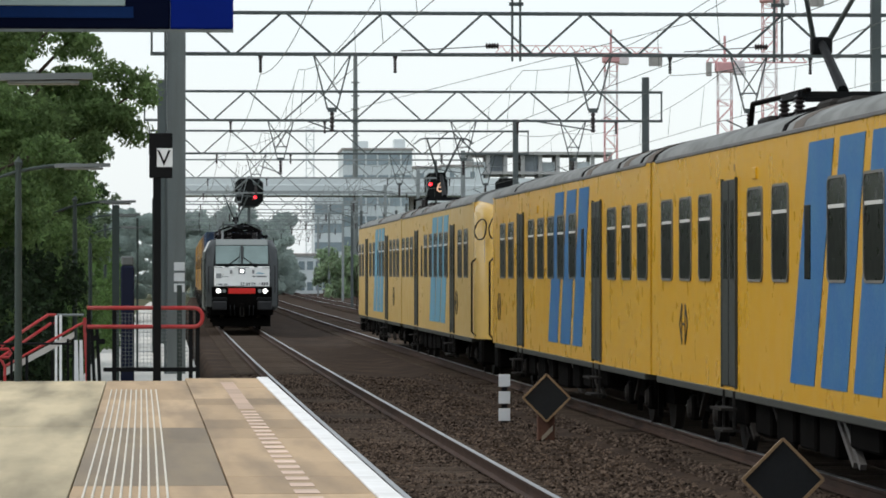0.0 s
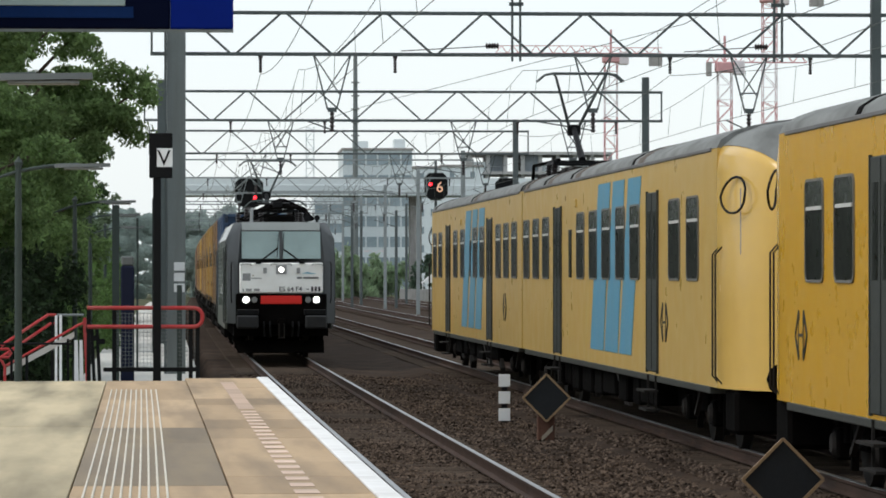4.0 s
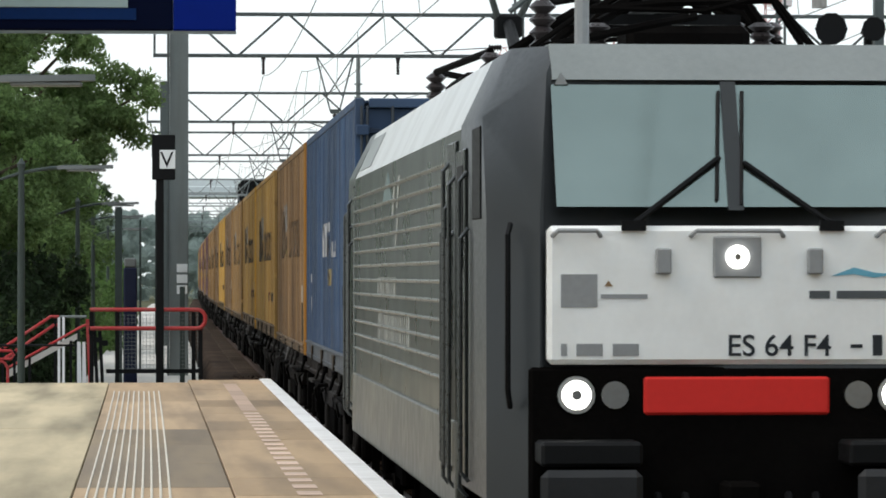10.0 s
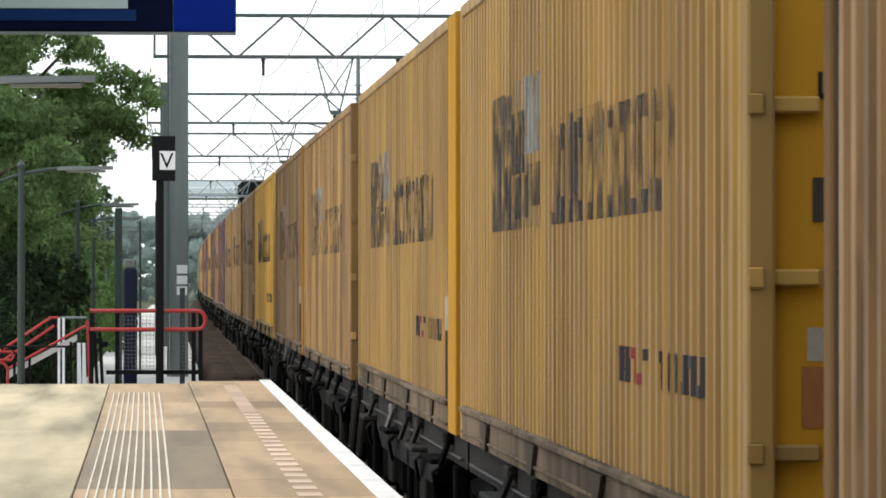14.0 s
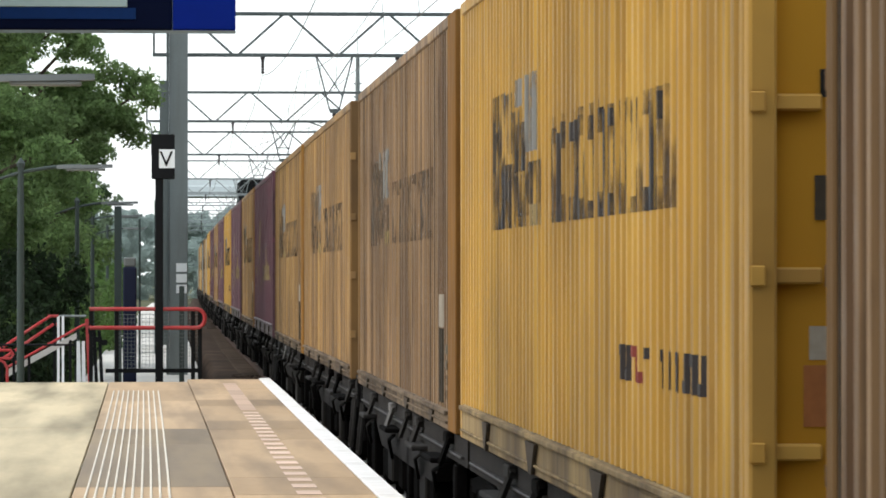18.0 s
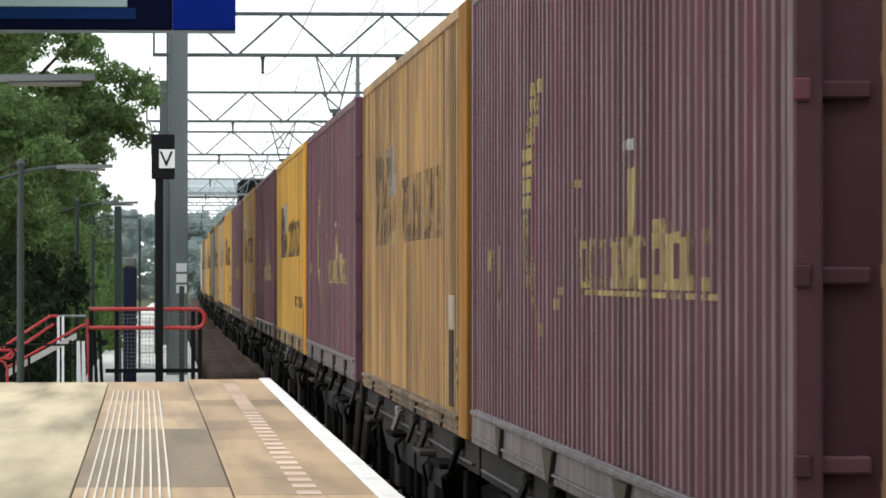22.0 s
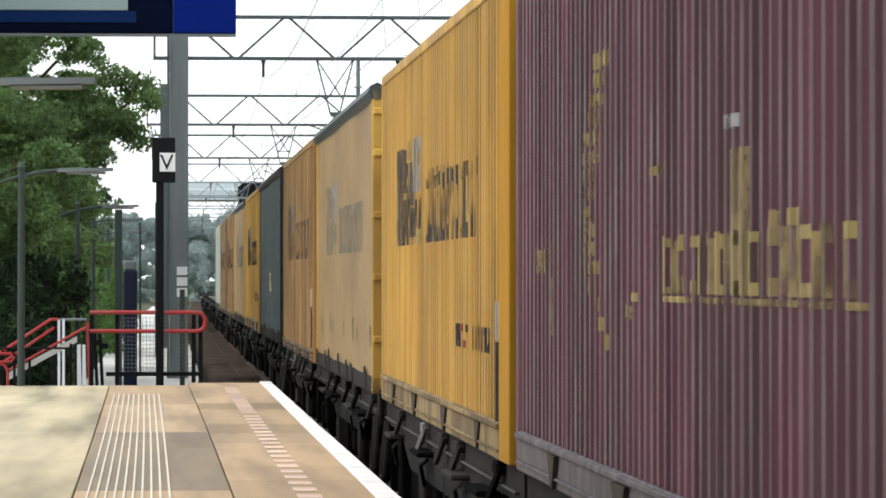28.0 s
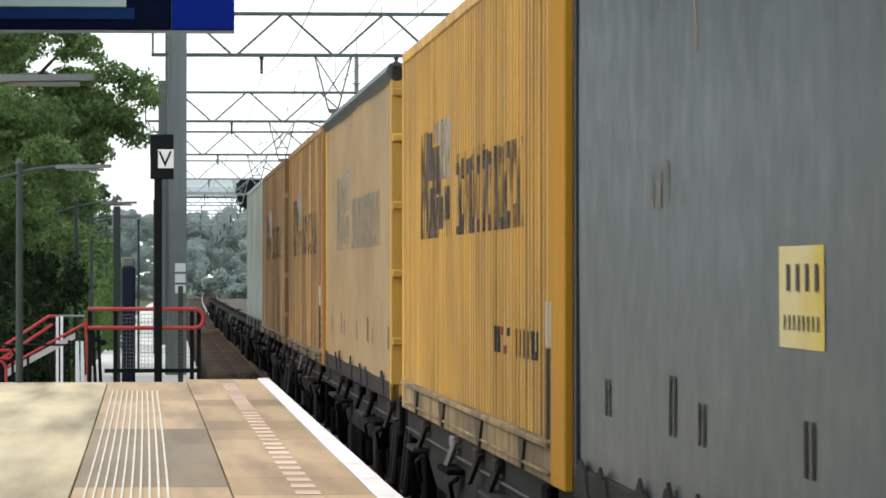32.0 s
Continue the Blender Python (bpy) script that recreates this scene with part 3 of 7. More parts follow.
t = thing("platform_end_railing", "black mesh railing with red tube handrails at the platform end", "railing", on_line(0, 60, 0))
xl, xr = -0.89, 0.72
rail_bar("top_handrail", [(xl, 0, 1.77), (xr - 0.07, 0, 1.77)] + [(xr - 0.07 + 0.12 * math.sin(a), 0, 1.635 + 0.135 * math.cos(a)) for a in [math.pi * k / 8 for k in range(9)]][1:-1] + [(xr - 0.07, 0, 1.5), (xl, 0, 1.5)], M_RED, t, 0.03, "red tube handrail")
for x in (-0.87, -0.5, 0.6, 0.7):
    part("post", Shape().box(x - 0.03, x + 0.03, 0.03, 0.09, 0.3, 1.74, 0.005), M_BLACK, t)
part("lower_rail", Shape().box(-0.66, 0.7, 0.04, 0.08, 0.85, 0.91), M_BLACK, t)
mesh = Shape()
for k in range(24):
    x = -0.5 + k * 0.0525
    mesh.beam((x, 0.06, 0.9), (x, 0.06, 1.7), 0.005)
for k in range(15):
    z = 0.92 + k * 0.055
    mesh.beam((-0.5, 0.06, z), (0.7, 0.06, z), 0.005)
part("wire_mesh", mesh, M_STEEL, t, "fine steel wire mesh")

# stairs down at the side with red handrails
t = thing("stair_railing", "red tube handrails of stairs leading down from the platform", "railing", on_line(0, 0, 0))
rail_bar("handrail", [(-2.6, 63.6, 0.88), (-2.24, 64, 1.13), (-1.51, 65, 1.62), (-1.38, 65, 1.62)], M_RED, t, 0.024)
rail_bar("handrail", [(-2.6, 63.6, 0.7), (-2.29, 64, 0.92), (-1.91, 64.3, 1.18), (-1.46, 65, 1.49), (-1.4, 65, 1.49)], M_RED, t, 0.024)
rail_bar("handrail", [(-2.05, 62, 0.9), (-1.71, 62, 1.09), (-0.98, 62, 1.5), (-0.86, 62, 1.55)], M_RED, t, 0.02)
rail_bar("handrail", [(-2.5, 61, 1.16), (-1.99, 61, 1.16), (-1.95, 61, 1.1), (-1.99, 61, 1.04), (-2.5, 61, 1.04)], M_RED, t, 0.022)
rail_bar("handrail", [(-2.2, 61, 1.05), (-2.08, 61, 0.98), (-2.04, 61, 0.9), (-2.04, 61, 0.6)], M_RED, t, 0.022)
for x, y, z0, z1, m in ((-1.38, 65, 1.16, 1.62, M_SIGNW), (-1.31, 65, 1.16, 1.62, M_SIGNW), (-1.44, 65, 1.0, 1.58, M_BLACK), (-1.13, 61.5, 0.6, 1.3, M_BLACK), (-1.95, 61.2, 0.5, 1.16, M_BLACK), (-2.15, 62, 0.5, 1.2, M_BLACK), (-1.75, 62, 0.6, 1.05, M_BLACK)):
    part("post", Shape().box(x - 0.02, x + 0.02, y - 0.02, y + 0.02, z0 - 0.9, z1), m, t)
part("stringer", Shape().prism([(-2.1, 0.72), (-1.84, 0.88), (-1.05, 1.31), (-1.05, 1.4), (-1.84, 0.98), (-2.1, 0.84)], 62.1, 62.16), M_PATH, t, "pale concrete stair edge")
part("dark_rail", Shape().tube([(-2.5, 61.5, 1.23), (-1.07, 61.5, 1.23)], 0.016, 8), M_BLACK, t)
part("grey_rail", Shape().tube([(-1.36, 65, 1.62), (-0.95, 65, 1.62)], 0.02, 8), M_STEEL, t)
for x, w in ((-1.03, 0.05), (-0.955, 0.045)):
    part("white_panel", Shape().prism([(x, 0.5), (x + w + 0.02, 0.5), (x + w, 1.29), (x, 1.29)], 61, 61.03), M_SIGNW, t, "white painted end panel")
for x, top, m in ((-0.88, 1.62, M_RED), (-0.78, 1.5, M_BLACK), (-0.7, 1.45, M_BLACK)):
    part("end_post", Shape().beam((x, 61, top), (x + 0.05, 61, 0.5), 0.05), m, t)
    part("hinge_plate", Shape().box(x + 0.02, x + 0.12, 60.96, 60.99, top - 0.22, top - 0.14), M_BLACK, t)
stair = thing("stairs", "concrete steps descending beside the platform end", "stairs", on_line(0, 60.5, 0), kind="structure")
for k in range(6):
    part("step", Shape().box(-2.6, -1.15, k * 0.28, k * 0.28 + 0.3, -0.75, 0.6 - 0.17 * k, 0.01), M_CONC, stair)

# distance post and diamond boards between the tracks
t = thing("marker_post", "short post with three white reflective plates", "marker", on_line(6.02, 70.4, 0))
part("post", Shape().box(-0.05, 0.05, 0.0, 0.06, -0.35, 0.5), M_BLACK, t)
for k in range(3):
    part("plate", Shape().box(-0.1, 0.1, -0.02, -0.002, -0.24 + 0.29 * k, -0.03 + 0.29 * k, 0.004), M_SIGNW, t, "white plate")
M_DIA = mat("brown diamond frame", (0.28, 0.19, 0.11), 0.6, var=0.2)


def diamond(x, Y, zc, r, foot):
    t = thing("diamond_board", "black diamond-shaped trackside board with a brown frame", "track sign", on_line(x, Y, 0), "diamond boards")
    part("board", Shape().prism([(0, zc - r), (r, zc), (0, zc + r), (-r, zc)], 0, 0.03), mat("board black", (0.02, 0.022, 0.024), 0.45, var=0.2), t)
    sh = Shape()
    c = [(0, zc - r), (r, zc), (0, zc + r), (-r, zc)]
    for i in range(4):
        p, q = c[i], c[(i + 1) % 4]
        sh.beam((p[0], -0.012, p[1]), (q[0], -0.012, q[1]), 0.035, 0.03)
    part("frame", sh, M_DIA, t, "brown frame")
    part("foot", Shape().box(-0.13, 0.13, 0.035, 0.2, -0.45, zc - r + 0.16, 0.01), mat("rusty foot", (0.1, 0.05, 0.035), 0.8, var=0.3), t)
    if foot:
        part("foot_panel", Shape().prism([(-0.07, -0.3), (0.1, -0.13), (0.1, -0.05), (-0.07, -0.22)], 0.02, 0.034), mat("pale stripe", (0.3, 0.26, 0.2), 0.7), t)


diamond(6.04, 63.0, 0.37, 0.36, True)
diamond(6.38, 41.45, 0.19, 0.41, False)

# ---- trees and bushes ----
def foliage(name, blobs, count, size, m, seed, hanging=False, clumps=7):
    """Leaf faces on small sprays that fill lumpy blobs (centre, radii); returns the shape. Hanging leaves all face much the same way."""
    rs = np.random.RandomState(seed)
    blobs = np.array(blobs)
    many = len(blobs) * clumps
    big = np.repeat(blobs, clumps, 0)
    d = rs.normal(size=(many, 3))
    d /= np.linalg.norm(d, axis=1)[:, None]
    mid = big[:, :3] + d * big[:, 3:] * (rs.uniform(0.2, 1.12, many) ** 0.6)[:, None]
    ext = big[:, 3:] * rs.uniform(0.18, 0.55, many)[:, None]
    vols = ext.prod(1) ** 0.67
    pick = rs.choice(many, count, p=vols / vols.sum())
    d = rs.normal(size=(count, 3))
    d /= np.linalg.norm(d, axis=1)[:, None]
    c = mid[pick] + d * ext[pick] * (rs.uniform(0.15, 1.2, count) ** 0.7)[:, None]
    u = rs.normal(size=(count, 3))
    if hanging:
        u[:, 1] *= 0.2
    u /= np.linalg.norm(u, axis=1)[:, None]
    w = np.cross(u, np.array([0.0, 1.0, 0.25]) + 0.15 * rs.normal(size=(count, 3)) if hanging else rs.normal(size=(count, 3)))
    w /= np.linalg.norm(w, axis=1)[:, None]
    s = (size * rs.uniform(0.6, 1.4, count))[:, None]
    nrm = np.cross(u, w)
    V = np.stack([c - u * s, c + w * s * 0.45 + nrm * s * 0.12, c + u * s, c - w * s * 0.45 + nrm * s * 0.12], 1)
    sh = Shape()
    sh.v = V.reshape(-1, 3).tolist()
    sh.f = [(4 * k, 4 * k + 1, 4 * k + 2, 4 * k + 3) for k in range(count)]
    return sh


def tree(x, y, h, spread, seed, m, label, leaves=9000, size=0.11, low=0.3):
    t = thing("tree", label, "tree", pose(x, y, -0.75), "trees by the platform")
    r = random.Random(seed)
    limbs = Shape()
    blobs = []
    part("trunk", Shape().tube([(0, 0, 0), (0.1, 0, h * 0.25), (-0.05, 0.1, h * 0.5), (0.1, 0, h * 0.8)], [0.26, 0.2, 0.14, 0.05], 9), M_BARK, t)
    for k in range(22):
        a, f = r.uniform(0, 6.28), r.uniform(low, 1.0)
        reach = spread * (0.45 + 0.55 * math.sin(math.pi * min(1, f * 0.85 + 0.1))) * r.uniform(0.55, 1.0)
        tip = Vector((math.cos(a) * reach, math.sin(a) * reach, h * f))
        root = Vector((0, 0, h * f * 0.62))
        limbs.tube([root, root.lerp(tip, 0.5) + Vector((0, 0, 0.25)), tip], [0.07, 0.045, 0.015], 5)
        for j in range(4):
            c = root.lerp(tip, r.uniform(0.5, 1.05)) + Vector((r.uniform(-0.6, 0.6), r.uniform(-0.6, 0.6), r.uniform(-0.4, 0.4)))
            q = r.uniform(0.35, 0.85)
            blobs.append((c.x, c.y, c.z, q * 1.15, q * 1.15, q * 0.7))
    part("branchwork", limbs, M_BARK, t)
    part("crown", foliage("crown", blobs, leaves, size, m, seed), m, t, smooth=0, fix=False)
    return t


tree(-3.6, 82, 10.5, 4.5, 1, M_LEAF, "broad leafy green tree beside the platform", 110000, 0.058, 0.36)
tree(-5.4, 90, 13.5, 4.2, 6, M_LEAF, "tall green tree behind the others", 60000, 0.07, 0.35)
tree(-4.6, 70, 9.5, 3.4, 2, M_LEAF, "tall leafy green tree behind the lamp posts", 70000, 0.06, 0.12)
tree(-3.3, 101, 7.8, 3.5, 3, M_LEAF, "green tree reaching over the path", 45000, 0.07, 0.3)
tree(-5.0, 120, 7.5, 3.6, 4, M_LEAF, "green tree farther along the path", 22000, 0.1, 0.15)
tree(-5.4, 150, 8.0, 4.2, 5, M_LEAF2, "green tree in the row beside the line", 16000, 0.13, 0.12)
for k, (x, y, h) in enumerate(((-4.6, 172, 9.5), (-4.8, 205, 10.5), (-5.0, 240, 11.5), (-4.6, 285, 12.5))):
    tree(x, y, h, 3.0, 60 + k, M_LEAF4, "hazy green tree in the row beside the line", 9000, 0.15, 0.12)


def bush(x, y, w, d, h, seed, m, label, leaves=2500, size=0.12, base=-0.75):
    if y < 150:
        leaves, size = int(leaves * 2.4), size * 0.62
    r = random.Random(seed)
    blobs = []
    for k in range(14):
        q = r.uniform(0.25, 0.5)
        blobs.append((r.uniform(-w, w), r.uniform(-d, d), h * r.uniform(0.15, 0.8), w * q, d * q, h * q * 0.7))
    t = thing("bush", label, "bush", pose(x, y, base), "bushes")
    part("stems", Shape().tube([(0, 0, 0), (0.1, 0.1, h * 0.6)], [0.05, 0.01], 5).tube([(0.1, 0, 0), (-w * 0.4, 0.2, h * 0.5)], [0.04, 0.01], 5), M_BARK, t)
    part("leaves", foliage("leaves", blobs, leaves, size, m, seed), m, t, smooth=0, fix=False)


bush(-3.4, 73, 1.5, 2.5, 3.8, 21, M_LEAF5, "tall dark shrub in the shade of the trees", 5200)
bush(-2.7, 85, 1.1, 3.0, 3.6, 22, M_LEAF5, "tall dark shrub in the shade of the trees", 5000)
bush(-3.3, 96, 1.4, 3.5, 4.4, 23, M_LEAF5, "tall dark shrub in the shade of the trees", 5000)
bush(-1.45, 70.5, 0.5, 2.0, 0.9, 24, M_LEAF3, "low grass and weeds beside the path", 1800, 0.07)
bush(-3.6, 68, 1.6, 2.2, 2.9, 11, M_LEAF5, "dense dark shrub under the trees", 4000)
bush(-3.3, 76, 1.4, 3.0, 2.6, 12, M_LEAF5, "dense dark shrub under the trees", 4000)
bush(-2.9, 92, 1.2, 4.0, 2.6, 13, M_LEAF2, "dark green shrub beside the path", 3500)
bush(-2.7, 108, 1.2, 5.0, 3.0, 14, M_LEAF3, "light green shrub beside the path", 3500)
bush(-2.6, 130, 1.3, 8.0, 3.6, 15, M_LEAF3, "light green shrub beside the path", 3500, 0.16)
bush(-1.9, 66.5, 0.5, 1.2, 0.9, 16, M_LEAF3, "low green weeds below the stair rail", 1500, 0.07)
bush(-2.4, 190, 1.6, 10.0, 3.8, 18, M_LEAF3, "light green hedge along the line", 5000, 0.2)
bush(-3.0, 170, 1.8, 12.0, 3.6, 17, M_LEAF3, "light green hedge along the line", 5000, 0.2)

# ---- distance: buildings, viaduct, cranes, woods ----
# bluish pallor of haze is put into the far facade colours
M_FACADE = mat("haze-paled facade panel", (0.62, 0.68, 0.69), 0.7, var=0.1, scale=(0.1, 2), bump=0.05)
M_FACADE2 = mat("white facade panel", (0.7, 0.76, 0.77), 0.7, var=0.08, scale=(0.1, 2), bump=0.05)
M_FGLASS = mat("facade glass", (0.24, 0.31, 0.34), 0.15, var=0.25, scale=(0.2, 3), bump=0, spec=0.8)
M_RAWCONC = mat("raw concrete frame", (0.42, 0.42, 0.41), 0.9, var=0.12, scale=(0.2, 3))
M_INFILL = mat("shaded infill wall", (0.27, 0.3, 0.32), 0.9, var=0.2, scale=(0.2, 3))
# crane colours are washed out to carry the haze
M_CR_RED = mat("haze-paled crane red", (0.62, 0.34, 0.34), 0.6, var=0.1)
M_CR_WHITE = mat("haze-paled crane white", (0.74, 0.68, 0.69), 0.6, var=0.1)
# distant haze is mixed into the next three leaf colours
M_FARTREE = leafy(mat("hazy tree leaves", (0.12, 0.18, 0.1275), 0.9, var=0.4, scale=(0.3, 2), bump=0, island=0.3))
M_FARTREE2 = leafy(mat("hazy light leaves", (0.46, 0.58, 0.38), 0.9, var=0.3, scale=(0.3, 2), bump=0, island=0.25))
M_FAR = leafy(mat("haze-greyed wood leaves", (0.36, 0.43, 0.4), 0.9, var=0.2, scale=(0.05, 0.6), bump=0, island=0.06), 0.6)


def block(parent, x0, x1, y0, y1, z0, z1, floors, cols, wall_mat, glass_w=0.7, glass_h=0.45):
    b = part("wall", Shape().box(x0, x1, y0, y1, z0, z1, 0.05), wall_mat, parent)
    part("roof", Shape().box(x0 - 0.15, x1 + 0.15, y0 - 0.15, y1, z1, z1 + 0.35), M_CONC, parent)
    fh, cw = (z1 - z0) / floors, (x1 - x0) / cols
    me = Shape().box(-cw * glass_w / 2, cw * glass_w / 2, -0.05, 0.02, -fh * glass_h / 2, fh * glass_h / 2).mesh("window", M_FGLASS)
    for i in range(floors):
        for j in range(cols):
            o = part("window", me, None, parent)
            o.matrix_basis = pose(x0 + cw * (j + 0.5), y0, z0 + fh * (i + 0.55))


t = thing("office_building", "large pale office building with bands of bluish windows", "building", on_line(0, 600, -0.75))
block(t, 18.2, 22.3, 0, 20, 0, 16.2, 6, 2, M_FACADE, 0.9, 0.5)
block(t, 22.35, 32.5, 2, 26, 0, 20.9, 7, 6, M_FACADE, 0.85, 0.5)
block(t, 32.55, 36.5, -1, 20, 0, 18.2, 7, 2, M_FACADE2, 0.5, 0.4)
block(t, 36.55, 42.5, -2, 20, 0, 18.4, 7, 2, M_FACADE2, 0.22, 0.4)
part("plant_room", Shape().box(24.0, 26.2, 6, 12, 21.2, 22.4, 0.05), M_FACADE2, t)
part("plant_room", Shape().box(30.0, 31.6, 6, 12, 21.2, 22.7, 0.05), M_FACADE2, t)
t = thing("unfinished_building", "bare concrete frame of a building under construction", "building", on_line(0, 650, -0.75))
for k in range(8):
    part("floor_slab", Shape().box(43.0, 66.0, 0, 18, k * 3.1, k * 3.1 + 0.45), M_RAWCONC, t)
for k in range(9):
    for d in (0.6, 9.0):
        part("pillar", Shape().box(43.4 + 2.75 * k, 44.0 + 2.75 * k, d, d + 0.6, 0, 22.0), M_RAWCONC, t)
for k in range(7):
    for j in (0, 1, 3, 4, 6):
        part("infill_wall", Shape().box(44.05 + 2.75 * j, 46.1 + 2.75 * j, 1.4 + (k + j) % 3, 1.7 + (k + j) % 3, k * 3.1 + 0.46, k * 3.1 + 2.0 + 1.05 * ((j * 3 + k) % 2)), M_INFILL if (j + k) % 2 else M_FACADE2, t)
t = thing("rear_block", "long low pale building far behind the line", "building", on_line(0, 520, -0.75))
block(t, 9.0, 17.6, 0, 14, 0, 5.2, 2, 8, M_FACADE2, 0.7, 0.4)

# viaduct crossing far ahead
t = thing("viaduct", "pale concrete viaduct crossing over the tracks", "bridge", on_line(0, 420, -0.75))
part("deck", Shape().box(-0.5, 60, 0, 9, 10.9, 12.0, 0.05), M_FACADE, t)
part("parapet", Shape().box(-0.5, 60, 0.1, 0.3, 12.0, 12.7), M_FACADE2, t)
for x in (0.0, 24.5, 40, 54):
    part("pier", Shape().box(x - 0.6, x + 0.6, 3, 6, 0, 10.9, 0.05), M_CONC, t)


def lattice(sh, x, y, z0, z1, w, step, r):
    for sx in (-1, 1):
        for sy in (-1, 1):
            sh.beam((x + sx * w / 2, y + sy * w / 2, z0), (x + sx * w / 2, y + sy * w / 2, z1), r)
    z, s = z0, 1
    while z < z1 - 0.1:
        z2 = min(z + step, z1)
        for sy in (-1, 1):
            sh.beam((x - s * w / 2, y + sy * w / 2, z), (x + s * w / 2, y + sy * w / 2, z2), r * 0.7)
            sh.beam((x + sy * w / 2, y - s * w / 2, z), (x + sy * w / 2, y + s * w / 2, z2), r * 0.7)
        sh.beam((x - w / 2, y - w / 2, z), (x + w / 2, y - w / 2, z), r * 0.7)
        z, s = z2, -s


def jib(sh, x0, x1, z, h, r):
    for zz, yy in ((z, -0.5), (z, 0.5), (z + h, 0)):
        sh.beam((x0, yy, zz), (x1, yy, zz), r)
    n = max(2, int(abs(x1 - x0) / 1.4))
    for i in range(n):
        a, b = x0 + (x1 - x0) * i / n, x0 + (x1 - x0) * (i + 1) / n
        m = (a + b) / 2
        for yy in (-0.5, 0.5):
            sh.beam((a, yy, z), (m, 0, z + h), r * 0.6)
            sh.beam((m, 0, z + h), (b, yy, z), r * 0.6)


def crane(x, Y, top, a, b, m, w=1.5):
    t = thing("tower_crane", "red and white lattice tower crane over the building site", "crane", on_line(x, Y, -0.75), "tower cranes")
    z = 0
    k = 0
    while z < top - 0.1:
        sh = Shape()
        z2 = min(z + 5.5, top)
        lattice(sh, 0, 0, z, z2, w, 1.6, 0.1)
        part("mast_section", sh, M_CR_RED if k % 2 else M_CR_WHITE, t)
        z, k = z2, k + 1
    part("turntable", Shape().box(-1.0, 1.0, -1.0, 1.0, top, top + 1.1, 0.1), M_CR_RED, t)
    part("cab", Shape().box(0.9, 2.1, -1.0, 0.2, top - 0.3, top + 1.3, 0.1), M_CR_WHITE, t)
    sh = Shape()
    jib(sh, 0, a, top + 1.1, 0.9, 0.09)
    part("jib", sh, m, t)
    sh = Shape()
    jib(sh, 0, b, top + 1.1, 0.7, 0.09)
    part("counter_jib", sh, m, t)
    part("counterweight", Shape().box(min(b * 0.75, b), max(b * 0.75, b), -0.6, 0.6, top - 0.4, top + 1.1), M_CONC, t)
    part("apex", Shape().beam((0, 0, top + 1.1), (0, 0, top + 4.0), 0.25), m, t)


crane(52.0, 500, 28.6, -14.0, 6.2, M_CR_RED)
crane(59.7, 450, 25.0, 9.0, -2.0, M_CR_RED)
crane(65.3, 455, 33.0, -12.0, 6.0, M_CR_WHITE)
t = thing("radio_mast", "slim grey steel radio mast", "mast", on_line(21.0, 500, -0.75))
part("pole", Shape().tube([(0, 0, 0), (0, 0, 14), (0, 0, 29.5)], [0.4, 0.33, 0.24], 10), M_STEEL, t)
for k in range(6):
    part("rung_ring", Shape().tube([(0, 0, 18 + k * 1.6), (0, 0, 18.15 + k * 1.6)], 0.5, 10), M_STEEL, t)
t = thing("radio_mast", "pale slender lattice tower in the haze", "mast", on_line(18.5, 650, -0.75))
sh = Shape()
lattice(sh, 0, 0, 0, 26, 1.2, 1.5, 0.14)
part("lattice", sh, M_FACADE2, t)

# woods and hedges far ahead
rs = random.Random(21)
blobs = []
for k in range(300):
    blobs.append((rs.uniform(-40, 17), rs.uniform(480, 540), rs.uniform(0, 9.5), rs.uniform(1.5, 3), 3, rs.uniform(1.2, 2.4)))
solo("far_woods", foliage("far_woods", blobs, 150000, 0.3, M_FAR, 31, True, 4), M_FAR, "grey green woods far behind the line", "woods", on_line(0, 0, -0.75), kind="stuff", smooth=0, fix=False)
bush(20.0, 424, 2.8, 3, 5.6, 41, M_FARTREE2, "haze-paled green tree group beside the far tracks", 4500, 0.28)
bush(23.0, 428, 2.8, 3, 5.2, 42, M_FARTREE2, "haze-paled green tree group beside the far tracks", 4000, 0.28)
bush(25.6, 431, 2.2, 3, 4.4, 46, M_FARTREE2, "haze-paled green tree group beside the far tracks", 3500, 0.28)
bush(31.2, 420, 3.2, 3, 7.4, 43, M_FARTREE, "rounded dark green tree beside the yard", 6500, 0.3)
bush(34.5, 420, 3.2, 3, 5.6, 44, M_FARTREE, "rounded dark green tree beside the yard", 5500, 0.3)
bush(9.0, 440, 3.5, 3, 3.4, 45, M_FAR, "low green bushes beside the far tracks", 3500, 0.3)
t = thing("low_wall", "low grey concrete wall beside the yard", "wall", on_line(0, 405, -0.75), kind="structure")
part("wall_panel", Shape().box(22, 60, 0, 0.4, 0, 1.5, 0.03), M_CONC, t)
t = thing("white_shed", "low white windowless building beside the yard", "building", on_line(0, 425, -0.75))
part("wall", Shape().box(37.2, 44.0, 0, 10, 0, 6.4, 0.05), M_FACADE2, t)
part("roof", Shape().box(37.0, 44.2, -0.2, 10.2, 6.4, 6.7), M_CONC, t)
for k in range(5):
    part("wall_seam", Shape().box(38.4 + 1.15 * k, 38.48 + 1.15 * k, -0.04, 0.0, 0.1, 6.3), M_CONC, t)
t = thing("white_tent", "small white pitched tent roof behind the wall", "tent", on_line(26.3, 415, -0.75))
part("roof", Shape().prism([(-1.6, 2.1), (0, 3.3), (1.6, 2.1)], 0, 3), M_SIGNW, t)
for x in (-1.5, 1.5):
    part("pole", Shape().box(x - 0.06, x + 0.06, 0, 0.12, 0, 2.1), M_SIGNW, t)
